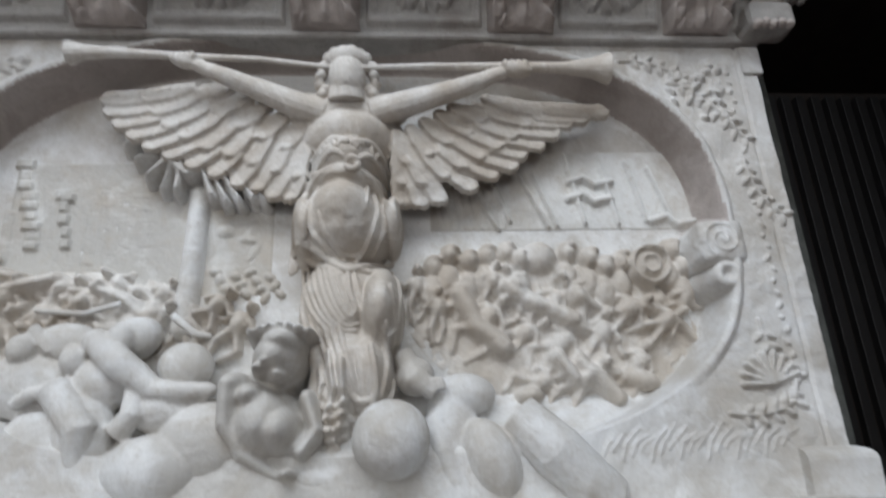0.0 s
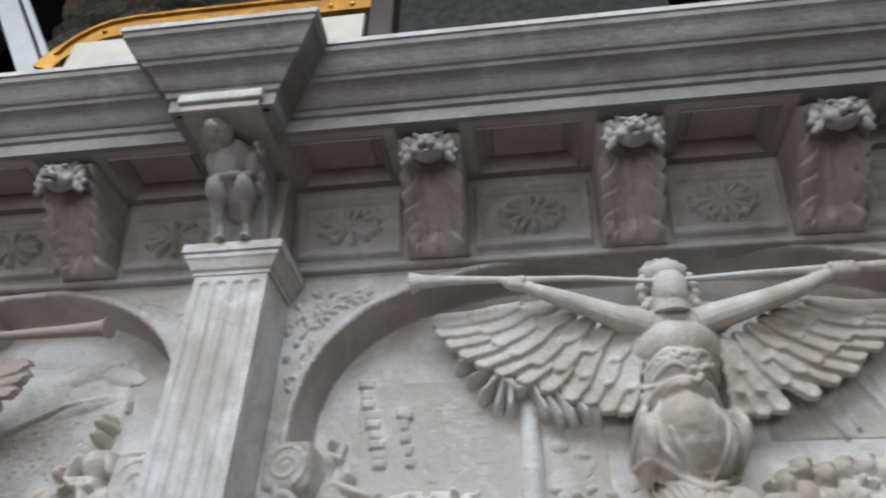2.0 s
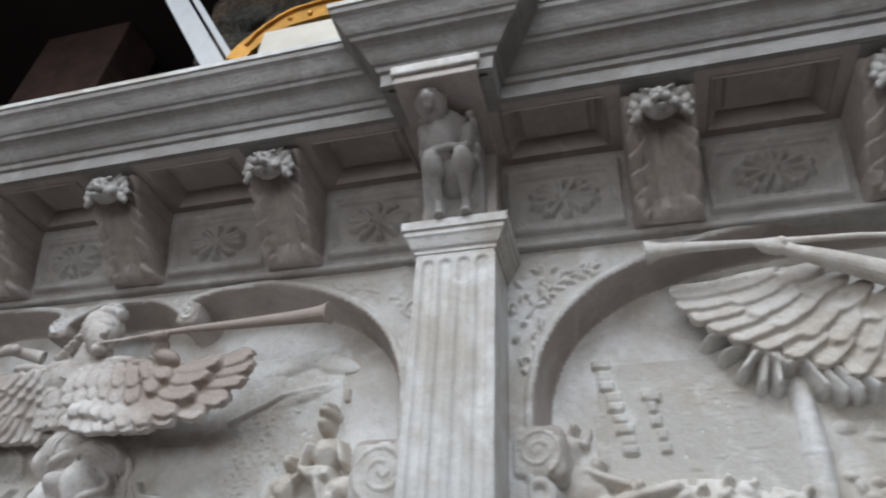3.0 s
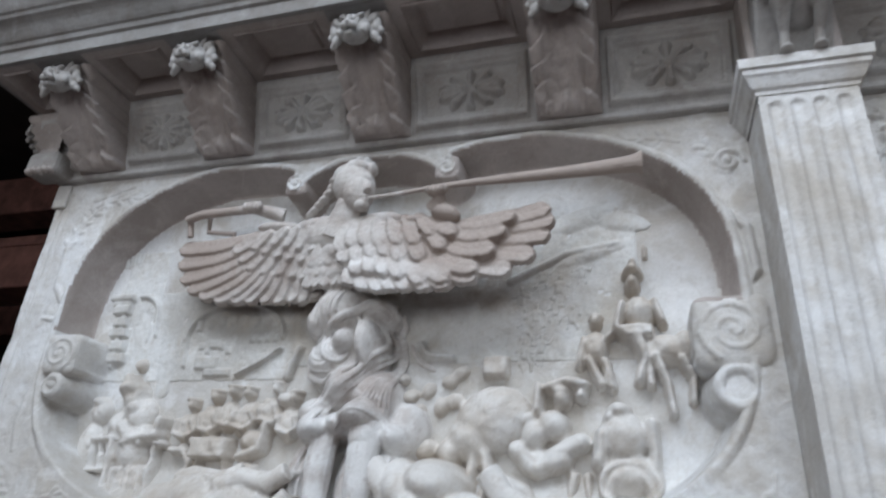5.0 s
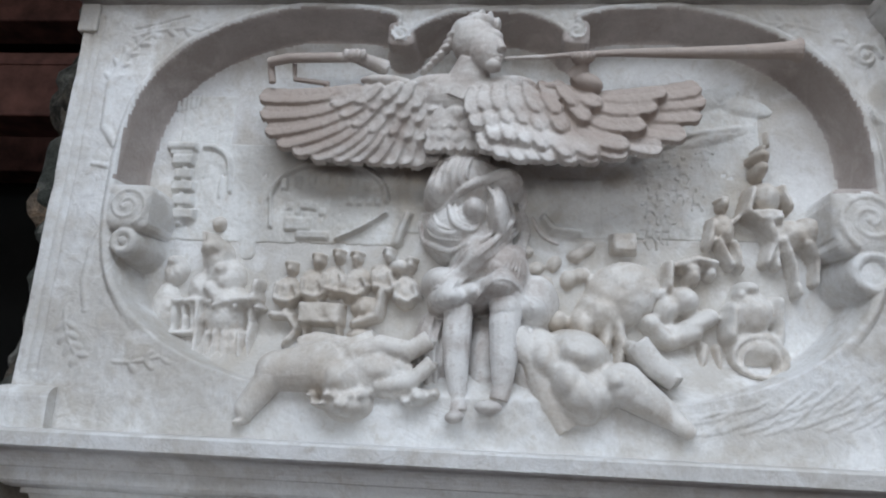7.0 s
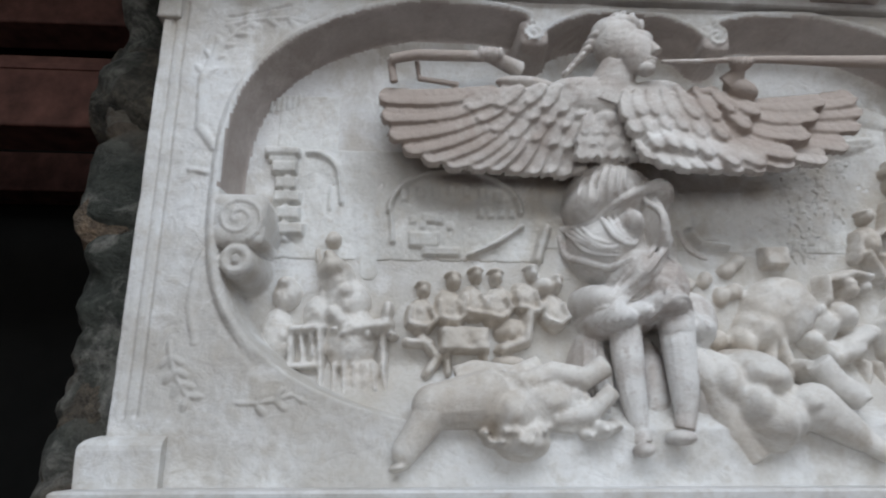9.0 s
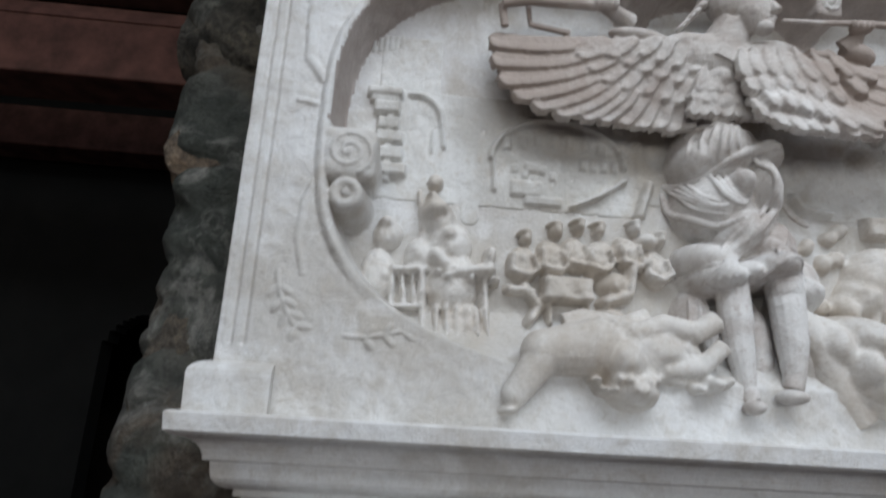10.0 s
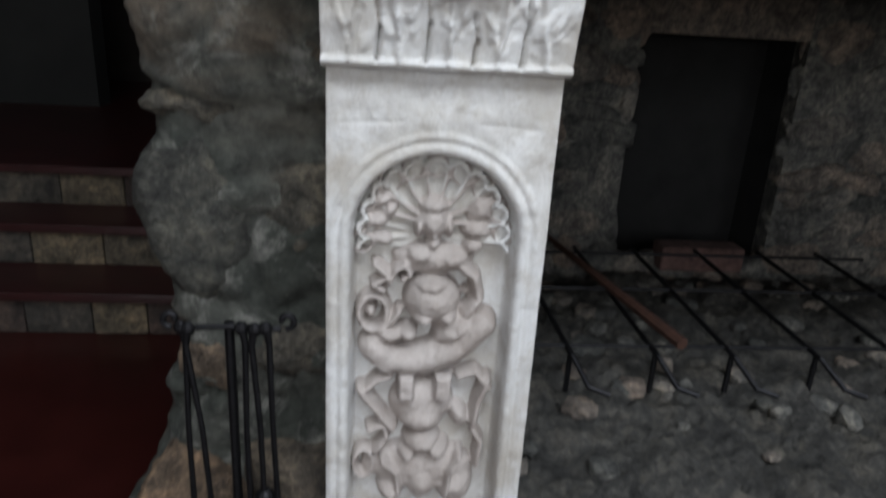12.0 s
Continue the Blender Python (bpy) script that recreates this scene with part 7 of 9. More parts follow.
r.rib([(-.119, 1.981), (-.098, 1.951), (-.065, 1.945), (-.036, 1.967)], .005)
r.rib([(-.033, 2.076), (-.026, 2.02), (-.043, 1.967), (-.07, 1.93)], .006, .5)
r.rib([(-.018, 2.051), (-.014, 1.996), (-.037, 1.949)], .006)
r.rib([(-.043, 2.08), (-.045, 2.028)], .004)
r.rib([(-.194, 1.974), (-.161, 1.97), (-.125, 1.948), (-.084, 1.911), (-.043, 1.929), (.005, 1.956)], .009, .6)
r.rib([(-.176, 1.961), (-.134, 1.933), (-.089, 1.897)], .006)
r.rib([(-.177, 1.952), (-.167, 1.893), (-.142, 1.832), (-.103, 1.786), (-.068, 1.768)], .006, .5)
r.rib([(-.165, 1.946), (-.155, 1.893), (-.132, 1.833), (-.097, 1.792), (-.065, 1.781)], .005, .5)
r.rib([(-.153, 1.941), (-.144, 1.892), (-.122, 1.835), (-.091, 1.798), (-.062, 1.795)], .005, .5)
r.rib([(-.141, 1.935), (-.132, 1.892), (-.112, 1.837), (-.085, 1.804), (-.059, 1.808)], .005, .5)
r.rib([(-.129, 1.93), (-.121, 1.891), (-.102, 1.838), (-.079, 1.81), (-.056, 1.822)], .004, .5)
r.rib([(-.118, 1.924), (-.11, 1.891), (-.092, 1.84), (-.073, 1.817), (-.053, 1.837)], .005, .5)
r.rib([(-.106, 1.919), (-.098, 1.891), (-.082, 1.842), (-.067, 1.823), (-.05, 1.851)], .004, .5)
r.rib([(-.08, 1.904), (-.076, 1.863), (-.066, 1.829), (-.086, 1.811)], .006, .5)
r.rib([(-.069, 1.907), (-.061, 1.869), (-.054, 1.842)], .005)
r.rib([(-.084, 1.911), (-.045, 1.913), (.003, 1.928)], .005)
r.rib([(-.103, 1.785), (-.069, 1.761), (-.024, 1.771), (.011, 1.801)], .007, .6)
r.rib([(-.113, 1.774), (-.072, 1.745), (-.025, 1.753), (.008, 1.776)], .006)
r.rib([(.006, 1.922), (.015, 1.866), (.009, 1.801)], .005)
r.rib([(-.01, 1.802), (-.018, 1.771), (-.025, 1.747)], .006, .5)
r.rib([(.007, 1.808), (-0, 1.77), (-.009, 1.746)], .005)
r.ell(-.079, 1.73, .065, .109, .115, -9, 0, 0.03)
r.ell(-.038, 1.729, .046, .11, .125, 0, 0, 0.03)
r.ell(-.098, 1.642, .045, .061, .095, 0, 0, 0.03)
r.rib([(-.172, 1.904), (-.159, 1.811), (-.128, 1.722), (-.102, 1.647), (-.088, 1.606)], .007, .5)
r.rib([(-.16, 1.904), (-.146, 1.811), (-.117, 1.722), (-.093, 1.652), (-.081, 1.618)], .006, .5)
r.rib([(-.147, 1.904), (-.134, 1.81), (-.106, 1.722), (-.083, 1.657), (-.074, 1.631)], .006, .5)
r.rib([(-.134, 1.904), (-.121, 1.81), (-.095, 1.721), (-.074, 1.663), (-.067, 1.643)], .006, .5)
r.rib([(-.121, 1.903), (-.109, 1.81), (-.083, 1.721), (-.064, 1.668), (-.06, 1.656)], .006, .5)
r.rib([(-.108, 1.903), (-.096, 1.81), (-.072, 1.721), (-.055, 1.673), (-.053, 1.668)], .005, .5)
r.rib([(-.003, 1.87), (.008, 1.767), (-.005, 1.681), (-.033, 1.636)], .007, .5)
r.rib([(-.017, 1.808), (-.01, 1.729), (-.026, 1.663)], .006, .5)
r.rib([(-.038, 1.768), (-.029, 1.691), (-.047, 1.636)], .007, .5)
r.rib([(-.062, 1.759), (-.052, 1.682), (-.063, 1.628)], .006, .5)
r.rib([(-.099, 1.721), (-.061, 1.673), (-.014, 1.681)], .007, .6)
r.rib([(-.117, 1.684), (-.078, 1.642), (-.033, 1.645)], .008, .6)
r.rib([(-.142, 1.732), (-.133, 1.657), (-.142, 1.586)], .007, .5)
r.rib([(-.125, 1.713), (-.116, 1.638), (-.121, 1.572)], .006, .5)
r.rib([(-.108, 1.684), (-.097, 1.62), (-.101, 1.567)], .007, .5)
r.rib([(-.089, 1.647), (-.082, 1.602), (-.083, 1.567)], .005, .5)
r.rib([(-.143, 1.586), (-.123, 1.566), (-.105, 1.58), (-.087, 1.563), (-.071, 1.578)], .006, .7)
r.tube([(-.14, 1.794, .047), (-.128, 1.73, .049), (-.141, 1.67, .051), (-.105, 1.601, .053)], [.023, .021, .019, .017])
r.chain([(-.129, 1.77), (-.118, 1.712), (-.13, 1.657), (-.097, 1.593)], .017, .043, 0, r1=.013)
r.ell(-.108, 1.684, .042, .11, .085, -3, 0)
r.fold([(-.138, 1.761), (-.127, 1.703), (-.137, 1.657), (-.106, 1.594)], .008, .022)
r.fold([(-.114, 1.76), (-.103, 1.693), (-.116, 1.638), (-.088, 1.584)], .007, .022)
r.fold([(-.09, 1.74), (-.084, 1.674), (-.093, 1.62)], .008, .022)
r.fold([(-.145, 1.674), (-.115, 1.658), (-.082, 1.668)], .007, .016)
r.fold([(-.144, 1.655), (-.114, 1.64), (-.081, 1.65)], .007, .016)
r.fold([(-.143, 1.635), (-.114, 1.619), (-.081, 1.629)], .006, .016)
r.fold([(-.143, 1.617), (-.113, 1.602), (-.081, 1.611)], .006, .016)
r.tube([(-.16, 1.592, .078), (-.13, 1.568, .078), (-.093, 1.598, .078)], [.012, .012, .012])
r.chain([(-.15, 1.586), (-.123, 1.564), (-.088, 1.593)], .009, .075, 0)
r.rough(0.0012, 0.03, 11)
r.blur(1)
r.build("winged_figure", GROUND, STONE_FIGURE, slab_east, "winged draped figure blowing two trumpets", skin=0.002, wear=1)

r = Relief(-.553, -.234, 1.793, 2.244, .004)
r.limb(-.389, 2.108, -.39, 1.982, .022, .024, .028, .028, 0, 0)
r.limb(-.39, 1.982, -.398, 1.827, .023, .025, .028, .028, 0, 0)
r.chain([(-.409, 2.139), (-.479, 2.227), (-.536, 2.203)], .011, .05, 0)
r.chain([(-.408, 2.134), (-.478, 2.219), (-.533, 2.206)], .005, .062, 0)
r.chain([(-.409, 2.139), (-.464, 2.194), (-.51, 2.171)], .011, .053, 0)
r.chain([(-.408, 2.134), (-.463, 2.186), (-.507, 2.173)], .005, .062, 0)
r.chain([(-.409, 2.139), (-.451, 2.175), (-.484, 2.133)], .011, .056, 0)
r.chain([(-.408, 2.134), (-.45, 2.167), (-.481, 2.135)], .005, .062, 0)
r.chain([(-.409, 2.139), (-.437, 2.175), (-.454, 2.108)], .011, .05, 0)
r.chain([(-.408, 2.134), (-.436, 2.167), (-.451, 2.11)], .005, .062, 0)
r.chain([(-.409, 2.139), (-.423, 2.175), (-.427, 2.102)], .011, .053, 0)
r.chain([(-.408, 2.134), (-.422, 2.167), (-.424, 2.104)], .005, .062, 0)
r.chain([(-.409, 2.139), (-.387, 2.175), (-.355, 2.089)], .011, .056, 0)
r.chain([(-.408, 2.134), (-.387, 2.167), (-.352, 2.091)], .005, .062, 0)
r.chain([(-.409, 2.139), (-.374, 2.175), (-.327, 2.076)], .011, .05, 0)
r.chain([(-.408, 2.134), (-.373, 2.167), (-.324, 2.079)], .005, .062, 0)
r.chain([(-.409, 2.139), (-.36, 2.175), (-.3, 2.076)], .011, .053, 0)
r.chain([(-.408, 2.134), (-.359, 2.167), (-.297, 2.079)], .005, .062, 0)
r.chain([(-.409, 2.139), (-.346, 2.175), (-.273, 2.082)], .011, .056, 0)
r.chain([(-.408, 2.134), (-.345, 2.167), (-.27, 2.085)], .005, .062, 0)
r.chain([(-.409, 2.139), (-.335, 2.174), (-.251, 2.076)], .011, .05, 0)
r.chain([(-.408, 2.134), (-.334, 2.167), (-.248, 2.078)], .005, .062, 0)
r.cut(-.421, 2.077, -.375, 2.072, .002, .001)
r.cut(-.414, 2.055, -.373, 2.05, .002, .001)
r.cut(-.416, 2.034, -.371, 2.028, .002, .001)
r.cut(-.41, 2.012, -.369, 2.007, .002, .001)
r.cut(-.412, 1.991, -.367, 1.986, .002, .001)
r.cut(-.406, 1.97, -.366, 1.965, .002, .001)
r.cut(-.408, 1.95, -.364, 1.945, .002, .001)
r.cut(-.401, 1.93, -.362, 1.924, .002, .001)
r.cut(-.404, 1.91, -.36, 1.904, .002, .001)
r.cut(-.397, 1.89, -.358, 1.884, .002, .001)
r.cut(-.399, 1.87, -.356, 1.865, .002, .001)
r.cut(-.393, 1.85, -.355, 1.845, .002, .001)
r.rough(0.001, 0.02, 12)
r.build("palm_tree", GROUND, STONE, slab_east, "palm tree with drooping fronds")

r = Relief(-.321, -.097, 1.508, 1.83, .004)
r.ell(-.202, 1.749, .056, .058, .165, 0, 0)
r.ell(-.194, 1.772, .052, .036, .17, -3, 0)
r.ell(-.214, 1.733, .012, .01, .182, 0, 0)
r.ell(-.229, 1.724, .018, .016, .17, -3, 0)
r.ell(-.194, 1.713, .022, .014, .168, 0, 0)
r.ell(-.243, 1.788, .017, .015, .16, -3, 0)
r.ell(-.227, 1.794, .017, .015, .16, 0, 0)
r.ell(-.211, 1.799, .016, .014, .16, 0, 0)
r.ell(-.194, 1.801, .017, .015, .16, -3, 0)
r.ell(-.178, 1.799, .017, .015, .16, 0, 0)
r.ell(-.161, 1.794, .017, .015, .16, 0, 0)
r.ell(-.144, 1.788, .017, .015, .16, -3, 0)
r.ell(-.224, 1.64, .066, .08, .155, -3, 0)
r.ell(-.191, 1.625, .047, .056, .16, -3, 0)
r.chain([(-.274, 1.701), (-.279, 1.637), (-.253, 1.591), (-.188, 1.55)], .036, .15, 0, r1=.024)
r.ell(-.174, 1.554, .023, .016, .155, -3, 0)
r.ell(-.241, 1.682, .035, .032, .16, -3, 0)
r.chain([(-.147, 1.679), (-.127, 1.623), (-.153, 1.588)], .024, .13, 0)
r.rough(0.001, 0.03, 13)
r.blur(1)
r.build("putto", GROUND, STONE, slab_east, "chubby carved child with bent arm")

r = Relief(-.092, .08, 1.505, 1.677, .004)
r.ball(-.004, 1.603, .12, .066, .066, .06, -3)
r.ell(-.004, 1.604, .06, .062, .14, 0, 0)
r.ell(-.006, 1.591, .075, .08, .09, -3, 0)
r.build("globe", GROUND, STONE, slab_east, "carved orb beside the child")

r = Relief(.002, .384, 1.452, 1.758, .004)
r.ball(.170, 1.569, 0.07, 0.048, 0.075, 0.06, 25)
r.ball(.105, 1.619, 0.04, 0.05, 0.1, 0.05, 0)
r.ball(.257, 1.608, 0.05, 0.05, 0.05, 0.05, 0)
r.ball(.041, 1.717, 0.055, 0.036, 0.036, 0.04, 0)
r.ball(.129, 1.684, 0.04, 0.06, 0.04, 0.045, 0)
r.ball(.300, 1.530, 0.05, 0.05, 0.04, 0.05, 0)
r.tube([(.219, 1.641, .075), (.279, 1.575, .095), (.329, 1.528, .090), (.378, 1.499, .080)], [0.042, 0.05, 0.046, 0.036])
r.tube([(.021, 1.758, .050), (.040, 1.707, .085), (.075, 1.684, .080)], [0.02, 0.022, 0.016])
r.tube([(.074, 1.643, .060), (.086, 1.583, .080), (.108, 1.527, .075)], [0.02, 0.022, 0.02])
r.tube([(.047, 1.710, .090), (.054, 1.688, .092)], [0.007, 0.006])
r.tube([(.059, 1.710, .090), (.066, 1.688, .092)], [0.007, 0.006])
r.tube([(.071, 1.710, .090), (.078, 1.687, .092)], [0.007, 0.006])
r.tube([(.083, 1.709, .090), (.090, 1.687, .092)], [0.007, 0.006])
r.ell(.15, 1.60, .12, .08, .03, 0, 0, 0.02)
r.rough(0.001, 0.04, 14)
r.blur(2)
r.build("reclining_giant", GROUND, STONE, slab_east, "reclining muscular body with bent leg", skin=0.0035)

r = Relief(-.675, -.047, 1.479, 1.811, .005)
r.ball(-.403, 1.569, 0.065, 0.085, 0.06, 0.065, 0)
r.ball(-.322, 1.613, 0.055, 0.085, 0.075, 0.06, 10)
r.ball(-.393, 1.674, 0.045, 0.07, 0.05, 0.05, 0)
r.ball(-.529, 1.634, 0.05, 0.055, 0.075, 0.05, 15)
r.ball(-.608, 1.596, 0.045, 0.065, 0.085, 0.05, 10)
r.ball(-.647, 1.723, 0.03, 0.09, 0.06, 0.04, 0)
r.ball(-.512, 1.722, 0.04, 0.06, 0.05, 0.045, 0)
r.ball(-.373, 1.749, 0.04, 0.05, 0.045, 0.04, 0)
r.ball(-.472, 1.806, 0.03, 0.05, 0.04, 0.04, 20)
r.ball(-.591, 1.798, 0.03, 0.06, 0.04, 0.035, 0)
r.ball(-.133, 1.546, 0.05, 0.07, 0.035, 0.05, 0)
r.tube([(-.535, 1.800, .060), (-.469, 1.745, .085), (-.412, 1.703, .080)], [0.024, 0.029, 0.021])
r.tube([(-.422, 1.705, .080), (-.372, 1.697, .090), (-.336, 1.700, .085)], [0.021, 0.018, 0.015])
r.ball(-.324, 1.699, 0.088, 0.022, 0.014, 0.016, 0)
r.tube([(-.583, 1.711, .060), (-.519, 1.635, .090), (-.529, 1.569, .070)], [0.032, 0.029, 0.02])
r.tube([(-.467, 1.630, .075), (-.442, 1.660, .085), (-.447, 1.715, .070)], [0.022, 0.02, 0.016])
r.tube([(-.654, 1.859, .045), (-.561, 1.850, .050), (-.498, 1.868, .050)], [0.006, 0.006, 0.006])
r.tube([(-.404, 1.844, .050), (-.359, 1.806, .055), (-.329, 1.802, .050)], [0.008, 0.008, 0.006])
r.tube([(-.646, 1.826, .050), (-.608, 1.777, .055)], [0.012, 0.008])
r.tube([(-.648, 1.683, .070), (-.621, 1.700, .075), (-.569, 1.709, .070)], [0.01, 0.012, 0.01])
r.tube([(-.576, 1.680, .075), (-.549, 1.614, .080), (-.514, 1.560, .070)], [0.008, 0.009, 0.008])
r.tube([(-.637, 1.635, .075), (-.612, 1.589, .080), (-.587, 1.545, .070)], [0.008, 0.009, 0.008])
r.tube([(-.491, 1.756, .070), (-.430, 1.737, .085)], [0.014, 0.012])
r.ball(-.485, 1.799, 0.06, 0.026, 0.03, 0.028, 0)
r.ball(-.562, 1.760, 0.06, 0.024, 0.028, 0.026, 0)
r.ball(-.658, 1.785, 0.05, 0.026, 0.03, 0.028, 0)
r.ell(-.36, 1.60, .22, .09, .03, 0, 0, 0.02)
r.rough(0.0035, 0.035, 15)
r.blur(1)
r.build("fallen_warrior", GROUND, STONE, slab_east, "heap of fallen bodies and drapery", skin=0.0035)

r = Relief(-.044, .676, 1.504, 2.128, .004)
r.ell(.322, 1.817, .305, .169, 0.0060, -11, 0, 0.02)
r.ell(.291, 1.723, .213, .085, 0.0072, -23, 0, 0.02)
r.ell(.084, 1.945, .021, .025, 0.0300, 0, 0)
r.ell(.082, 1.894, .027, .038, 0.0300, -3, 0)
r.ell(.088, 1.961, .02, .011, 0.0312, 0, 0)
r.ell(.117, 1.968, .02, .023, 0.0348, -3, 0)
r.ell(.115, 1.916, .027, .038, 0.0300, -3, 0)
r.ell(.122, 1.984, .02, .011, 0.0312, 0, 0)
r.ell(.155, 1.955, .022, .025, 0.0396, 0, 0)
r.ell(.152, 1.904, .025, .036, 0.0300, -3, 0)
r.ell(.16, 1.972, .019, .01, 0.0312, 0, 0)
r.ell(.194, 1.967, .021, .025, 0.0300, -3, 0)
r.ell(.19, 1.915, .027, .038, 0.0300, -3, 0)
r.ell(.199, 1.983, .02, .011, 0.0312, 0, 0)
r.ell(.233, 1.972, .021, .025, 0.0348, 0, 0)
r.ell(.229, 1.92, .025, .036, 0.0300, -3, 0)
r.ell(.239, 1.989, .019, .01, 0.0312, -3, 0)
r.ell(.259, 1.954, .023, .026, 0.0396, 0, 0)
r.ell(.255, 1.902, .027, .038, 0.0300, 0, 0)
r.ell(.265, 1.971, .019, .01, 0.0312, -3, 0)
r.ell(.361, 1.971, .021, .025, 0.0300, -2, 0)
r.ell(.355, 1.918, .027, .038, 0.0300, 0, 0)
r.ell(.368, 1.987, .02, .011, 0.0312, 0, 0)
r.ell(.405, 1.958, .023, .026, 0.0348, 0, 0)
r.ell(.398, 1.906, .027, .038, 0.0300, -2, 0)
r.ell(.412, 1.975, .02, .011, 0.0312, 0, 0)
r.ell(.436, 1.94, .023, .026, 0.0396, 0, 0)
r.ell(.429, 1.888, .029, .04, 0.0300, 0, 0)
r.ell(.443, 1.957, .019, .01, 0.0312, -2, 0)
r.ell(.472, 1.951, .022, .025, 0.0300, 0, 0)
r.ell(.464, 1.899, .027, .038, 0.0300, 0, 0)
r.ell(.479, 1.968, .021, .011, 0.0312, 0, 0)
r.ell(.579, 1.974, .024, .028, 0.0348, 0, 0)
r.ell(.569, 1.921, .027, .038, 0.0300, -2, 0)
r.ell(.587, 1.991, .02, .011, 0.0312, 0, 0)
r.ell(.601, 1.938, .023, .026, 0.0396, -2, 0)
r.ell(.592, 1.885, .027, .038, 0.0300, 0, 0)
r.ell(.609, 1.954, .019, .01, 0.0312, 0, 0)
r.ell(.302, 1.963, .038, .036, 0.0390, 0, 0)
r.ell(.527, 1.939, .045, .045, 0.0360, 0, 0)
r.ring(.527, 1.939, .038, .038, .006, 0.0408, 0, 0, 360)
r.ring(.527, 1.939, .018, .018, .006, 0.0420, 0, 0, 360)
r.figure(.123, 1.865, .124, 20, 31, 0.0280)
r.figure(.174, 1.82, .162, 40, 32, 0.0364)
r.figure(.253, 1.885, .132, -30, 33, 0.0448)
r.figure(.246, 1.797, .139, 60, 34, 0.0280)
r.figure(.315, 1.851, .139, 30, 35, 0.0364)
r.figure(.382, 1.86, .162, -40, 36, 0.0448)
r.figure(.318, 1.774, .153, 50, 37, 0.0280)
r.figure(.404, 1.783, .152, 20, 38, 0.0364)
r.figure(.455, 1.837, .147, 60, 39, 0.0448)
r.figure(.514, 1.858, .148, 70, 40, 0.0280)
r.figure(.269, 1.703, .131, 70, 41, 0.0364)
r.figure(.352, 1.701, .166, 50, 42, 0.0448)
r.figure(.417, 1.72, .154, -60, 43, 0.0280)
r.figure(.471, 1.729, .132, 30, 44, 0.0364)
r.figure(.529, 1.813, .132, 60, 45, 0.0448)
r.figure(.581, 1.857, .118, 40, 46, 0.0280)
r.figure(.09, 1.844, .117, 0, 47, 0.0364)
r.figure(.2, 1.897, .11, 10, 48, 0.0448)
r.figure(.394, 1.63, .111, 40, 49, 0.0280)
r.figure(.05, 1.889, .117, 0, 50, 0.0364)
r.chain([(.135, 1.887), (.163, 1.821), (.213, 1.777)], .025, 0.0420, 0)
r.chain([(.222, 1.897), (.284, 1.862), (.356, 1.828)], .023, 0.0420, 0)
r.chain([(.356, 1.742), (.395, 1.71), (.426, 1.673)], .021, 0.0450, 0)
r.chain([(.47, 1.859), (.534, 1.846), (.584, 1.812), (.614, 1.768)], .018, 0.0360, 0, r1=.007)
r.ell(.257, 1.683, .03, .022, 0.0480, 0, 0)
r.ell(.362, 1.621, .022, .035, 0.0360, 25, 0)
r.chain([(.316, 1.753), (.342, 1.711)], .02, 0.0510, 0)
r.ell(.479, 1.708, .043, .024, 0.0360, -23, 0)
r.rough(0.0016, 0.022, 16)
r.build("battle_crowd", GROUND, STONE_FIGURE, slab_east, "crowd of fighting soldiers with shields and horses")

r = Relief(.074, .707, 2.018, 2.22, .003)
r.block(.084, .697, 2.029, 2.21, .002)
r.chain([(.165, 2.125), (.224, 2.028)], .004, .014, 0)
r.chain([(.214, 2.145), (.249, 2.046)], .005, .014, 0)
r.chain([(.265, 2.179), (.33, 2.033)], .005, .014, 0)
r.chain([(.306, 2.158), (.348, 2.033)], .004, .014, 0)
r.chain([(.379, 2.206), (.409, 2.039)], .005, .014, 0)
r.chain([(.453, 2.199), (.481, 2.038)], .005, .014, 0)
r.chain([(.514, 2.185), (.543, 2.044)], .005, .014, 0)
r.chain([(.563, 2.171), (.603, 2.037)], .005, .014, 0)
r.chain([(.384, 2.137), (.416, 2.148), (.438, 2.129), (.476, 2.137)], .009, .016, 0)
r.chain([(.379, 2.097), (.411, 2.108), (.433, 2.089), (.471, 2.097)], .009, .016, 0)
r.chain([(.555, 2.044), (.587, 2.054), (.609, 2.035), (.647, 2.043)], .009, .016, 0)
r.chain([(.093, 2.119), (.108, 2.035)], .004, .006, 0)
r.chain([(.11, 2.119), (.124, 2.035)], .004, .006, 0)
r.chain([(.126, 2.119), (.14, 2.035)], .004, .006, 0)
r.chain([(.143, 2.119), (.156, 2.035)], .004, .006, 0)
r.chain([(.16, 2.118), (.173, 2.035)], .004, .006, 0)
r.chain([(.176, 2.118), (.189, 2.034)], .004, .006, 0)
r.chain([(.193, 2.118), (.205, 2.034)], .004, .006, 0)
r.chain([(.21, 2.118), (.222, 2.034)], .004, .006, 0)
r.chain([(.227, 2.118), (.238, 2.034)], .004, .006, 0)
r.build("battle_ground", GROUND, STONE_BACK, slab_east, "thin spears and banners in low relief")

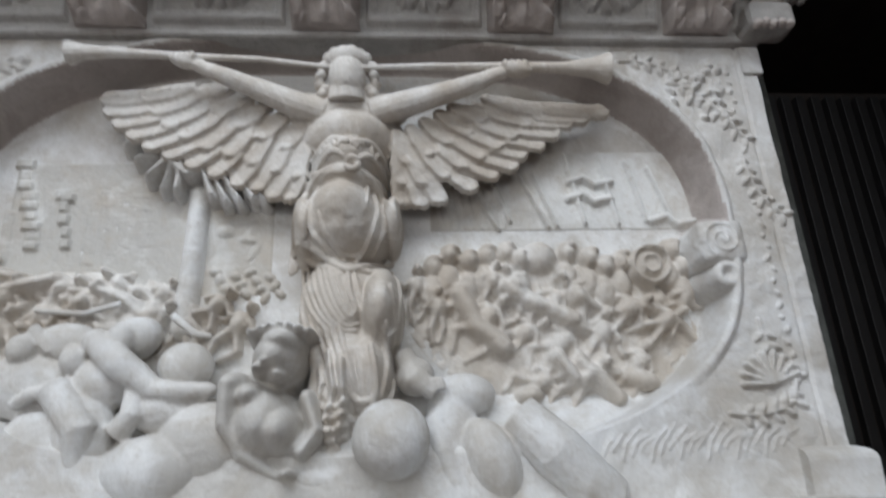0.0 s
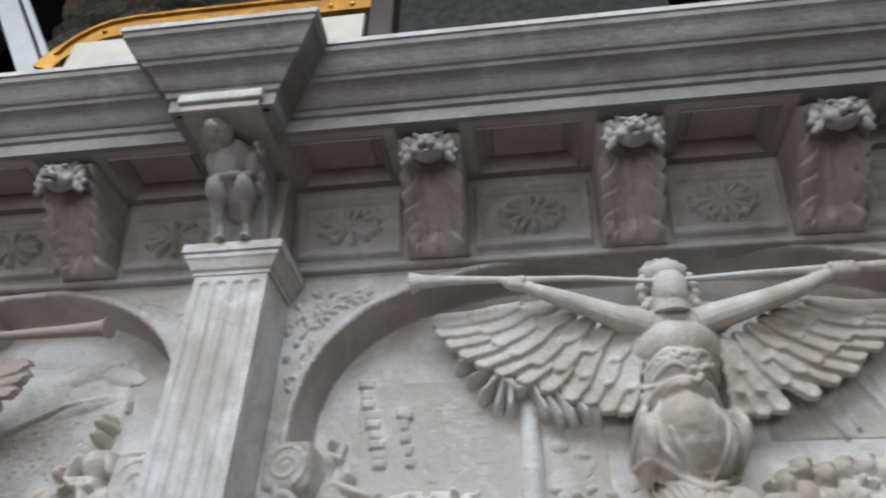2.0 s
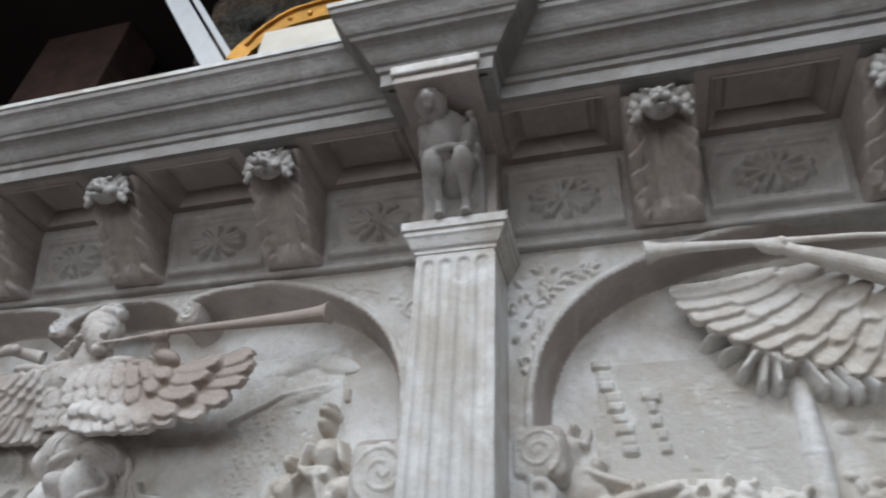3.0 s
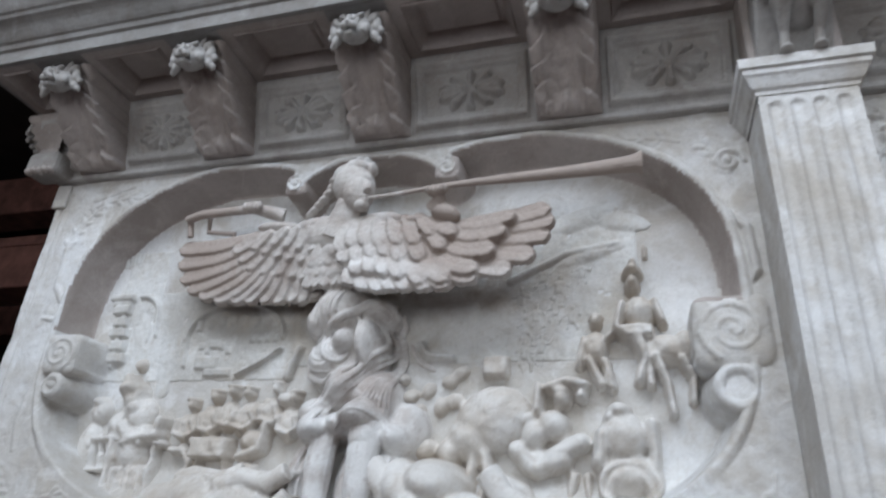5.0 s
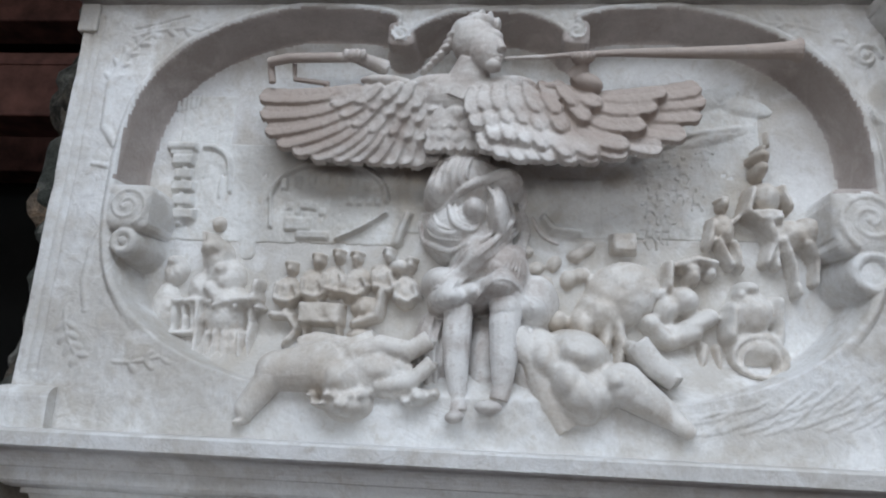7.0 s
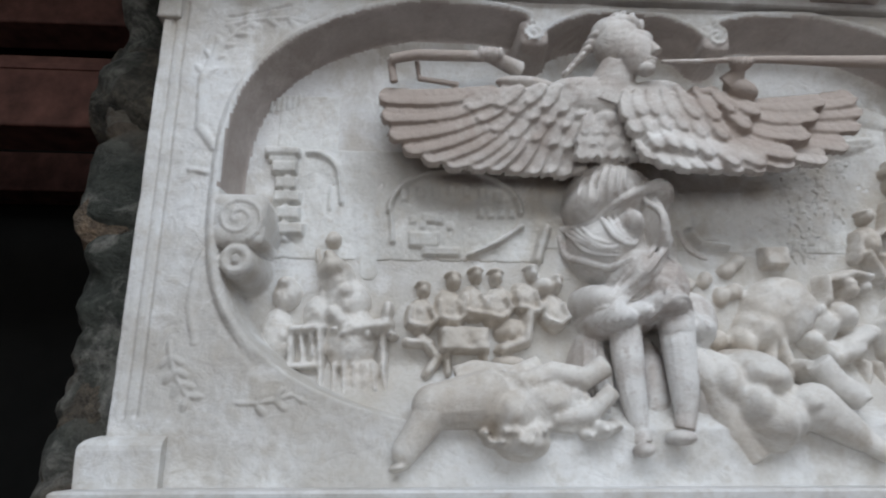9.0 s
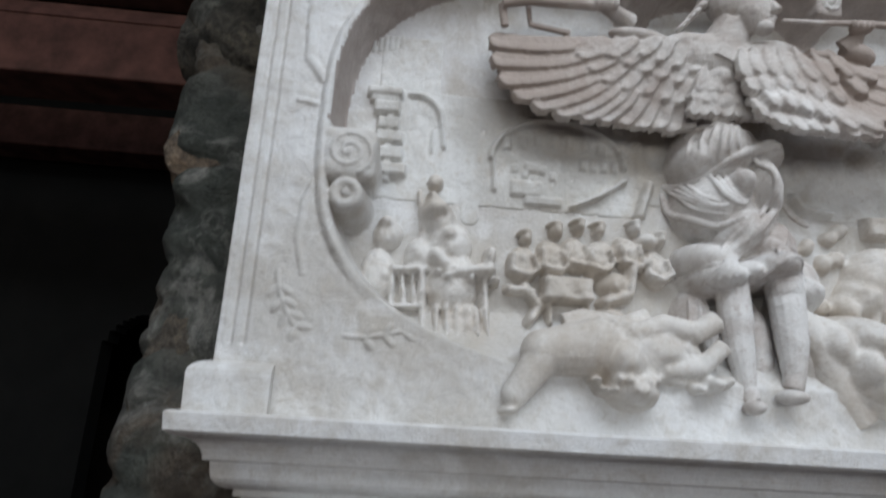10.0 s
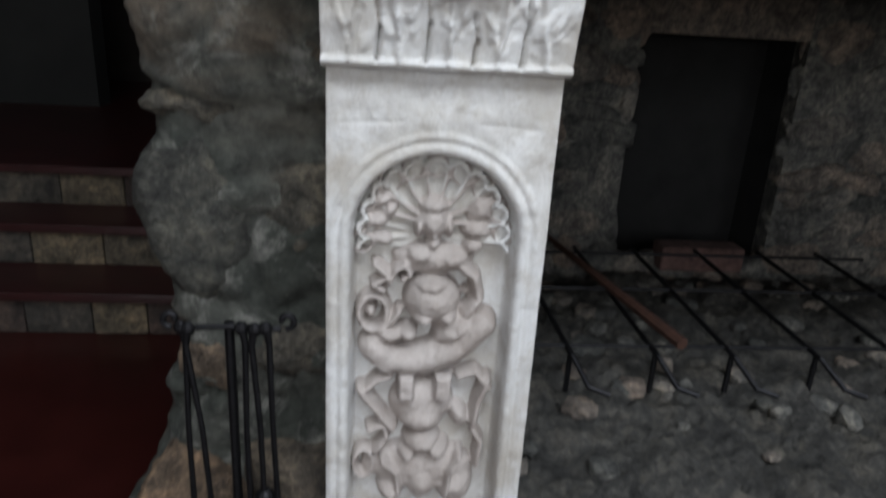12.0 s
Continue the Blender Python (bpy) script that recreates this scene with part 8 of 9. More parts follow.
r = Relief(-.776, -.199, 1.868, 2.209, .003)
r.block(-.756, -.24, 1.894, 2.185, .001)
r.block(-.762, -.73, 2.177, 2.192, .01)
r.block(-.751, -.728, 2.153, 2.168, .006)
r.block(-.75, -.726, 2.129, 2.144, .01)
r.block(-.74, -.713, 2.106, 2.12, .006)
r.block(-.739, -.711, 2.084, 2.097, .01)
r.block(-.729, -.709, 2.061, 2.075, .006)
r.block(-.728, -.697, 2.039, 2.053, .01)
r.block(-.718, -.696, 2.018, 2.031, .006)
r.block(-.718, -.694, 1.997, 2.01, .01)
r.block(-.673, -.655, 2.106, 2.123, .009)
r.block(-.662, -.65, 2.078, 2.095, .009)
r.block(-.661, -.644, 2.051, 2.068, .009)
r.block(-.65, -.638, 2.024, 2.041, .009)
r.block(-.649, -.633, 1.999, 2.014, .009)
r.block(-.708, -.736, 1.992, 2.199, .007)
r.block(-.578, -.583, 2.022, 2.095, .007)
r.block(-.662, -.64, 2.101, 2.115, .012)
r.block(-.766, -.749, 1.971, 2.077, .004)
r.block(-.606, -.587, 1.965, 2.07, .003)
r.chain([(-.585, 2.12), (-.539, 2.121)], .003, .002, 0)
r.chain([(-.52, 2.11), (-.479, 2.111)], .002, .002, 0)
r.chain([(-.58, 2.092), (-.534, 2.093)], .003, .002, 0)
r.chain([(-.515, 2.082), (-.475, 2.083)], .003, .002, 0)
r.chain([(-.575, 2.065), (-.53, 2.066)], .003, .002, 0)
r.chain([(-.511, 2.055), (-.471, 2.056)], .002, .002, 0)
r.chain([(-.57, 2.038), (-.525, 2.039)], .003, .002, 0)
r.chain([(-.507, 2.028), (-.467, 2.029)], .002, .002, 0)
r.chain([(-.565, 2.012), (-.521, 2.012)], .002, .002, 0)
r.chain([(-.502, 2.002), (-.464, 2.003)], .002, .002, 0)
r.chain([(-.561, 1.986), (-.517, 1.987)], .002, .002, 0)
r.chain([(-.498, 1.977), (-.46, 1.978)], .002, .002, 0)
r.ell(-.293, 2.096, .031, .008, .003, -2, 0)
r.ell(-.277, 2.058, .031, .008, .003, 21, 0)
r.ell(-.288, 2.022, .029, .008, .003, 43, 0)
r.ell(-.272, 1.987, .029, .008, .003, 63, 0)
r.ell(-.333, 2.03, .019, .014, .009, -3, 0)
r.ell(-.287, 2.011, .021, .009, .008, -3, 0)
r.ell(-.347, 1.944, .013, .009, .011, -3, 0)
r.ell(-.296, 1.916, .013, .009, .011, 29, 0)
r.ell(-.247, 1.888, .014, .009, .011, 62, 0)
r.ell(-.336, 1.926, .014, .009, .011, 95, 0)
r.ell(-.285, 1.898, .014, .009, .011, 121, 0)
r.ell(-.239, 1.931, .014, .009, .011, 149, 0)
r.ell(-.324, 1.908, .014, .009, .011, 177, 0)
r.ell(-.279, 1.942, .013, .008, .011, -149, 0)
r.ell(-.229, 1.914, .013, .009, .011, -118, 0)
r.ell(-.313, 1.891, .013, .009, .011, -85, 0)
r.ell(-.268, 1.924, .013, .008, .011, -58, 0)
r.ell(-.218, 1.896, .013, .009, .011, -31, 0)
r.ell(-.307, 1.934, .013, .009, .011, -3, 0)
r.ell(-.257, 1.906, .012, .008, .011, 29, 0)
r.rough(0.0008, 0.02, 18)
r.build("distant_city", GROUND, STONE_BACK, slab_east, "low relief of a distant walled city")

r = Relief(-.954, -.192, 1.568, 2.108, .004)
r.ell(-.586, 1.838, .264, .112, 0.0065, -3, 0, 0.02)
r.figure(-.821, 1.992, .135, 10, 71, 0.0300)
r.figure(-.801, 1.896, .196, 20, 72, 0.0390)
r.figure(-.734, 1.873, .158, 30, 73, 0.0480)
r.figure(-.668, 1.851, .158, 50, 74, 0.0300)
r.figure(-.64, 1.9, .132, 60, 75, 0.0390)
r.figure(-.593, 1.868, .145, 40, 76, 0.0480)
r.figure(-.546, 1.886, .139, 70, 77, 0.0300)
r.figure(-.505, 1.826, .158, 50, 78, 0.0390)
r.figure(-.469, 1.844, .144, 60, 79, 0.0480)
r.figure(-.558, 1.799, .158, 70, 80, 0.0300)
r.figure(-.744, 1.805, .175, 30, 81, 0.0390)
r.figure(-.641, 1.783, .147, -40, 82, 0.0480)
r.figure(-.445, 1.883, .106, 30, 83, 0.0300)
r.figure(-.509, 1.906, .117, -50, 84, 0.0390)
r.figure(-.342, 1.859, .117, 40, 85, 0.0480)
r.figure(-.397, 1.822, .117, 20, 86, 0.0300)
r.figure(-.299, 1.819, .135, 30, 87, 0.0390)
r.ell(-.804, 1.922, .044, .055, 0.0455, -3, 0)
r.chain([(-.771, 1.894), (-.713, 1.908), (-.636, 1.926)], .018, 0.0455, 0)
r.chain([(-.561, 1.908), (-.495, 1.88), (-.447, 1.833)], .015, 0.0455, 0)
r.chain([(-.825, 1.938), (-.789, 1.958), (-.72, 1.934)], .014, 0.0390, 0)
r.rough(0.0016, 0.022, 19)
r.build("siege_scene", GROUND, STONE_FIGURE, slab_east, "group of soldiers with weapons before a city")

r = Relief(-2.665, -2.364, .269, .991, .002)
r.ring(-2.623, .91, .018, .018, .004, .036, 0, 0, 360)
r.ring(-2.587, .939, .018, .018, .004, .036, 0, 0, 360)
r.ring(-2.551, .959, .017, .017, .004, .036, 0, 0, 360)
r.ring(-2.511, .965, .017, .017, .004, .036, 0, 0, 360)
r.ring(-2.47, .953, .017, .017, .004, .036, 0, 0, 360)
r.ring(-2.433, .932, .018, .018, .004, .036, 0, 0, 360)
r.ring(-2.406, .895, .019, .019, .004, .036, 0, 0, 360)
r.ring(-2.392, .852, .018, .018, .004, .036, 0, 0, 360)
r.ring(-2.636, .871, .018, .018, .004, .036, 0, 0, 360)
r.ring(-2.632, .832, .018, .018, .004, .036, 0, 0, 360)
r.chain([(-2.515, .867), (-2.605, .927)], .006, .03, 0)
r.chain([(-2.515, .867), (-2.569, .951)], .006, .03, 0)
r.chain([(-2.515, .867), (-2.531, .964)], .006, .03, 0)
r.chain([(-2.515, .867), (-2.49, .961)], .006, .03, 0)
r.chain([(-2.515, .867), (-2.451, .945)], .006, .03, 0)
r.chain([(-2.515, .867), (-2.419, .915)], .006, .03, 0)
r.chain([(-2.515, .867), (-2.398, .873)], .006, .03, 0)
r.chain([(-2.515, .867), (-2.63, .891)], .006, .03, 0)
r.ell(-2.514, .875, .03, .038, .056, 3, 0)
r.ell(-2.515, .9, .029, .018, .054, 3, 0)
r.ell(-2.514, .865, .005, .011, .062, 3, 0)
r.ell(-2.524, .877, .007, .005, .058, 0, 0)
r.ell(-2.503, .878, .007, .005, .058, 0, 0)
r.ell(-2.513, .85, .009, .005, .06, 0, 0)
r.ell(-2.512, .836, .016, .012, .05, 0, 0)
r.ell(-2.538, .862, .01, .024, .048, 0, 0)
r.ell(-2.487, .863, .01, .024, .048, 3, 0)
r.ell(-2.51, .806, .074, .032, .044, 0, 0)
r.ell(-2.533, .815, .03, .022, .052, 3, 0)
r.ell(-2.48, .806, .034, .024, .052, 3, 0)
r.ell(-2.602, .905, .024, .015, .04, 32, 0)
r.ell(-2.607, .872, .028, .016, .04, 13, 0)
r.ell(-2.599, .84, .024, .016, .04, -16, 0)
r.ell(-2.587, .889, .019, .013, .04, 45, 0)
r.ell(-2.436, .897, .034, .027, .04, 55, 0)
r.ell(-2.439, .86, .034, .022, .04, 3, 0)
r.ell(-2.445, .83, .021, .019, .04, 0, 0)
r.chain([(-2.583, .765), (-2.575, .787), (-2.558, .798), (-2.549, .78), (-2.563, .771)], .007, .052, 0)
r.chain([(-2.609, .795), (-2.584, .775), (-2.612, .759), (-2.593, .749)], .008, .046, 0)
r.chain([(-2.468, .799), (-2.437, .775), (-2.428, .737), (-2.448, .709)], .013, .046, 0)
r.ell(-2.45, .745, .009, .012, .02, 0, 0)
r.ell(-2.509, .73, .053, .051, .064, 0, 0)
r.ell(-2.511, .761, .036, .018, .062, 3, 0)
r.ell(-2.523, .703, .026, .015, .066, 0, 0)
r.ell(-2.483, .704, .021, .015, .064, 0, 0)
r.ring(-2.611, .706, .024, .032, .009, .042, 0, 0, 360)
r.ell(-2.615, .709, .012, .016, .04, 3, 0)
r.chain([(-2.598, .675), (-2.579, .689), (-2.566, .71)], .009, .046, 0)
r.chain([(-2.607, .638), (-2.579, .616), (-2.524, .614), (-2.469, .635), (-2.42, .685)], .032, .056, 0)
r.ell(-2.58, .667, .032, .018, .056, 0, 0)
r.ell(-2.549, .67, .021, .015, .06, 0, 0)
r.ell(-2.466, .677, .049, .028, .058, 27, 0)
r.ell(-2.518, .668, .009, .009, 0, 0, 0)
r.fold([(-2.609, .613), (-2.568, .589), (-2.517, .589), (-2.458, .615), (-2.414, .661)], .005, .006)
r.cut(-2.523, .67, -2.513, .668, .01, .04)
r.ell(-2.519, .522, .062, .055, .046, 0, 0)
r.block(-2.562, -2.535, .542, .587, .054)
r.block(-2.497, -2.468, .543, .59, .054)
r.ell(-2.518, .495, .047, .032, .056, 0, 0)
r.ell(-2.516, .446, .038, .027, .058, 0, 0)
r.ell(-2.541, .424, .02, .014, .06, 0, 0)
r.ell(-2.486, .43, .026, .017, .06, 0, 0)
r.chain([(-2.63, .553), (-2.615, .53), (-2.59, .497), (-2.57, .473)], .012, .042, 0)
r.chain([(-2.614, .47), (-2.587, .478), (-2.58, .454), (-2.6, .424)], .009, .042, 0)
r.ring(-2.623, .396, .018, .029, .007, .038, 0, 0, 360)
r.ell(-2.604, .386, .024, .029, .032, 0, 0)
r.chain([(-2.401, .575), (-2.413, .532), (-2.42, .484)], .012, .042, 0)
r.chain([(-2.421, .471), (-2.404, .442), (-2.408, .391)], .01, .04, 0)
r.ell(-2.448, .496, .019, .03, .04, 23, 0)
r.chain([(-2.578, .582), (-2.602, .572), (-2.617, .556)], .01, .04, 0)
r.chain([(-2.454, .583), (-2.425, .593), (-2.396, .558)], .01, .04, 0)
r.ell(-2.513, .38, .105, .058, .048, -3, 0)
r.ell(-2.512, .36, .036, .047, .06, 0, 0)
r.ell(-2.57, .337, .029, .025, .054, 0, 0)
r.ell(-2.449, .344, .04, .045, .052, 0, 0)
r.chain([(-2.587, .409), (-2.561, .386), (-2.555, .337)], .009, .056, 0)
r.chain([(-2.443, .416), (-2.462, .386), (-2.466, .334)], .01, .056, 0)
r.rough(0.0016, 0.016, 35)
r.blur(2)
r.build("grotesque_ornament", JN, STONE_BROWN, jamb, "carved bust over a bowl with scrolls and strapwork")


# ---- fieldstone chimney breast ----
def rock_mesh(seed, n=9):
    """An unevenly rounded stone, one unit wide, with broken faces."""
    g = random.Random(seed)
    bm = bmesh.new()
    bmesh.ops.create_icosphere(bm, subdivisions=4, radius=1)
    off = Vector((g.uniform(0, 50), g.uniform(0, 50), g.uniform(0, 50)))
    planes = [(Vector((g.uniform(-1, 1), g.uniform(-1, 1), g.uniform(-1, 1))).normalized(), g.uniform(0.6, 0.9)) for _ in range(12)]
    for v in bm.verts:
        p = v.co.copy()
        e = 4.0
        k = (abs(p.x) ** e + abs(p.y) ** e + abs(p.z) ** e) ** (-1 / e)
        p *= k
        for nrm, d in planes:
            t = p.dot(nrm) - d * 1.25
            if t > 0:
                p -= nrm * t * 0.8
        p *= 1 + 0.10 * noise.noise(v.co * 1.7 + off) + 0.07 * noise.noise(v.co * 4 + off) + 0.035 * noise.noise(v.co * 10 + off)
        v.co = p * 0.5
    me = bpy.data.meshes.new("stone")
    bm.to_mesh(me)
    bm.free()
    me.polygons.foreach_set("use_smooth", [True] * len(me.polygons))
    return me


ROCKS = [rock_mesh(k) for k in range(12)]
ROCKS_SOOT = []
for m_ in ROCKS:
    c_ = m_.copy()
    m_.materials.append(RUBBLE)
    c_.materials.append(SOOT)
    ROCKS_SOOT.append(c_)


def lay_stones(parent, x0, x1, z0, z1, y, seed, big=0.2, depth=0.16, soot=False, axis="x", ragged=0.0):
    """Courses of uneven stones on a wall face; axis y lays them along a wall that runs in depth at x = y's value."""
    g = random.Random(seed)
    z = z0
    while z < z1 - 0.04:
        h = min(big * g.uniform(0.5, 1.15), z1 - z)
        x = x0 - ragged * g.uniform(0, 1)
        while x < x1 - 0.03:
            w = min(big * g.uniform(0.7, 1.7), x1 - x + 0.03)
            if h > 0.13 and g.random() < 0.3:
                rows_ = ((z, h * 0.5), (z + h * 0.5, h * 0.5))
            else:
                rows_ = ((z, h),)
            for zz, hh in rows_:
                o = new("stone", g.choice(ROCKS_SOOT if soot else ROCKS))
                o.parent = parent
                cx_, cz_ = x + w / 2, zz + hh / 2 + g.uniform(-0.012, 0.012)
                d_ = depth * g.uniform(0.7, 1.2)
                if axis == "x":
                    o.location, o.scale = (cx_, y + 0.062, cz_), (w * 1.3, d_ * 0.8, hh * 1.32)
                    o.rotation_euler = (g.uniform(-0.1, 0.1), g.uniform(-0.14, 0.14), g.uniform(-0.1, 0.1))
                else:
                    o.location, o.scale = (y, cx_, cz_), (d_ * 0.7, w * 1.3, hh * 1.3)
                    o.rotation_euler = (g.uniform(-0.14, 0.14), g.uniform(-0.1, 0.1), g.uniform(-0.1, 0.1))
            x += w
        z += h


def masonry_skin(x0, x1, y0, y1, z0, z1, seed, foot=0.0):
    """Mortared fieldstone round the corner of a pier: flat-faced stones with worn joints, one uneven sheet; foot spreads its base."""
    off = Vector((seed, seed * 0.37, 0))
    step, r = 0.016, 0.05
    path = []
    n = int((y1 - y0 - r) / 0.05)
    path += [(x0, y1 - (y1 - y0 - r) * k / n, -1, 0) for k in range(n)]
    path += [(x0 + r - r * math.cos(a), y0 + r - r * math.sin(a), -math.cos(a), -math.sin(a)) for a in (math.pi / 2 * k / 6 for k in range(7))]
    n = int((x1 - x0 - r) / step)
    path += [(x0 + r + (x1 - x0 - r) * k / n, y0, 0, -1) for k in range(1, n + 1)]
    nz = int((z1 - z0) / step)
    verts, faces = [], []
    for j in range(nz + 1):
        z = z0 + (z1 - z0) * j / nz
        for x, y, ox, oy in path:
            p = Vector((x * 1.0, y * 1.0, z * 1.35)) + off
            p += 0.09 * Vector((noise.noise(p * 2.3), noise.noise(p * 2.3 + Vector((9, 0, 0))), noise.noise(p * 2.3 + Vector((0, 9, 0)))))
            near = noise.voronoi(p * 4.2)[0]
            gap = min(1.0, (near[1] - near[0]) * 4.5)
            d = 0.030 * gap ** 0.5 + 0.032 * noise.noise(p * 3.1) + 0.022 * noise.noise(p * 9) + 0.009 * noise.noise(p * 24)
            d += foot * max(0.0, (0.42 - z) / 0.42) ** 1.2 + 0.035 * math.exp(-((z - 1.32) / 0.28) ** 2)
            verts.append((x + ox * d, y + oy * d, z))
    m = len(path)
    for j in range(nz):
        for i in range(m - 1):
            a = j * m + i
            faces.append((a, a + 1, a + m + 1, a + m))
    return verts, faces


CH0, CH1 = -3.03, 2 * CX + 3.03
chimney = thing("wall_chimney", "rough fieldstone chimney breast with grey mortar", "wall", "structure")
part("pier", box(CH0 + 0.085, -2.42, 1.49, 2.75, 0, 2.8), MORTAR, chimney)
part("pier", box(0.41, CH1 - 0.02, 1.425, 2.75, 0, 2.8), MORTAR, chimney)
part("breast", box(-2.42, 0.41, 1.47, 2.75, 1.75, 2.8), MORTAR, chimney)
part("stack", box(-2.25, 0.25, 1.49, 2.6, 2.8, 4.6), MORTAR, chimney)
# pier beside the jamb, spreading at its foot, with a few stones that stand proud of the mortar
sv, sf = masonry_skin(-3.000, -2.40, 1.41, 2.75, 0.0, 2.82, 3.7, 0.17)
raw_mesh("masonry", sv, sf, MASONRY, chimney, "rough mortared fieldstone face")
g = random.Random(3)
for sx, sz, sw, sh in ((-2.96, 0.80, 0.20, 0.30), (-2.93, 1.52, 0.20, 0.30), (-2.96, 2.02, 0.19, 0.20), (-2.94, 1.02, 0.22, 0.08), (-2.76, 0.52, 0.22, 0.16), (-2.93, 0.50, 0.16, 0.15),
                       (-2.95, 1.25, 0.20, 0.13), (-2.95, 2.32, 0.22, 0.22), (-2.75, 1.15, 0.18, 0.16), (-2.98, 0.20, 0.24, 0.18), (-2.76, 0.22, 0.24, 0.20), (-2.74, 0.84, 0.17, 0.20)):
    o = new("stone", g.choice(ROCKS))
    o.parent, o.location, o.scale = chimney, (sx, 1.475 - (0.10 if sz < 0.3 else 0.0), sz), (sw * 1.1, 0.22, sh * 1.1)
    o.rotation_euler = (g.uniform(-0.08, 0.08), g.uniform(-0.2, 0.2), g.uniform(-0.1, 0.1))
lay_stones(chimney, -2.32, -1.2, 2.84, 4.5, 1.44, 6, 0.24, 0.22)

# firebox: side walls, back wall with a sooty flue recess, hearth
HZ = 0.26
firebox = thing("wall_firebox", "soot-blackened stone firebox with a dark flue recess", "wall", "structure")
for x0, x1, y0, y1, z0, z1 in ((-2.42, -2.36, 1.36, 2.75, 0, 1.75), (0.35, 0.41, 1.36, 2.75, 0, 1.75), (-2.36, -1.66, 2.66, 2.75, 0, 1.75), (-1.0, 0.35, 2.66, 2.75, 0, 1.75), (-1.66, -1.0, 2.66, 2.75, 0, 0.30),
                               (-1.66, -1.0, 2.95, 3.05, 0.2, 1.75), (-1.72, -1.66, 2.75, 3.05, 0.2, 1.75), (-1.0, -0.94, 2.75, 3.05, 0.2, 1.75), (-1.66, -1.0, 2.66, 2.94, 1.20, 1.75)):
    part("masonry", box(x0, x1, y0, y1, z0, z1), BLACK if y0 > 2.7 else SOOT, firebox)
lay_stones(firebox, -2.34, -1.68, HZ, 1.72, 2.63, 11, 0.15, 0.13, True)
lay_stones(firebox, -0.98, 0.35, HZ, 1.72, 2.63, 12, 0.16, 0.13, True)
lay_stones(firebox, 1.40, 2.66, HZ, 1.35, -2.35, 13, 0.17, 0.12, True, "y")
lay_stones(firebox, -1.68, -0.96, HZ - 0.02, 0.33, 2.63, 14, 0.14, 0.12, True)
hearth = tagged(part("hearth", box(-2.36, 0.35, 1.12, 2.75, -0.02, HZ - 0.06), BLACK), "raised hearth of sooty rubble stones", "hearth", "", "structure")
BRICK = plain_mat("sooty_pink_brick", (0.095, 0.055, 0.048), 0.95, 0, 0.5, 22, 0.8)
part("brick", box(-1.47, -1.12, 2.585, 2.70, 0.28, 0.385, 0.012), BRICK, firebox, "pinkish brick at the foot of the flue")
# bed of ash and rubble
nx_, ny_ = 150, 80
vs, fs = [], []
for j in range(ny_ + 1):
    for i in range(nx_ + 1):
        x, y_ = -2.36 + 2.71 * i / nx_, 1.12 + 1.52 * j / ny_
        p = Vector((x * 6, y_ * 6, 0))
        h_ = 0.040 * noise.noise(p) + 0.034 * abs(noise.noise(p * 2.3)) + 0.022 * noise.noise(p * 6)
        vs.append((x, y_, HZ - 0.03 + h_))
for j in range(ny_):
    for i in range(nx_):
        a = j * (nx_ + 1) + i
        fs.append((a, a + 1, a + nx_ + 2, a + nx_ + 1))
ASH = rubble_stone("ash_and_rubble", (0.075, 0.075, 0.070), (0.10, 0.098, 0.09), (0.06, 0.058, 0.055))
raw_mesh("ash_bed", vs, fs, ASH, hearth, "grey ash and rubble")
g = random.Random(17)
for i in range(130):
    o = new("stone", g.choice(ROCKS_SOOT))
    o.parent = hearth
    o.location = (g.uniform(-2.3, 0.25), g.uniform(1.38, 2.6), HZ - 0.02)
    k = g.uniform(0.03, 0.11)
    o.scale = (k, k * g.uniform(0.6, 1.1), k * 0.55)
    o.rotation_euler = (0, 0, g.uniform(0, 3.1))

# ---- iron fire basket in the hearth ----
grate = thing("fire_grate", "black wrought iron fire grate on the stone hearth", "grate")
for k, gx in enumerate((-2.10, -1.86, -1.64, -1.39, -1.14, -0.9)):
    bm = bmesh.new()
    add_rod(bm, [(gx - 0.02, 2.45, HZ + 0.16), (gx, 2.05, HZ + 0.13), (gx + 0.02, 1.70, HZ + 0.10), (gx + 0.05, 1.62, HZ + 0.05), (gx + 0.10, 1.60, HZ + 0.04)], 0.008, 8)
    part("bar", bm, IRON, grate)
    bm = bmesh.new()
    add_rod(bm, [(gx + 0.02, 1.72, HZ + 0.10), (gx + 0.02, 1.72, HZ - 0.02)], 0.008, 8)
    part("leg", bm, IRON, grate)
for y_, z_ in ((1.75, 0.105), (2.1, 0.135), (2.4, 0.155)):
    bm = bmesh.new()
    add_rod(bm, [(-2.2, y_, HZ + z_), (-0.75, y_ + 0.01, HZ + z_)], 0.006, 8)
    part("cross_bar", bm, IRON, grate)
bm = bmesh.new()
pk = [Vector((-2.02, 2.46, HZ + 0.22)), Vector((-1.80, 1.66, HZ + 0.16))]
for a, b in ((0, 1),):
    d = (pk[1] - pk[0]).normalized()
    add_rod(bm, [pk[0], pk[0] + d * 0.1, pk[1]], [0.006, 0.010, 0.018], 6)
tagged(part("iron_bar", bm, RUST), "rusty tapering iron bar leaning on the grate", "iron bar")

# ---- fire tools on their stand ----
tools = thing("fire_tool_stand", "black wrought iron fire tool stand beside the stone wall", "fire tools")
TY, TZ = 1.235, 0.655


def curl(cx, cz, r, sx, n=12):
    return [(cx + sx * (r - r * 0.6 * k / n) * math.sin(k / n * 5.0), TY, cz - (r - r * 0.6 * k / n) * math.cos(k / n * 5.0) + r) for k in range(n + 1)]


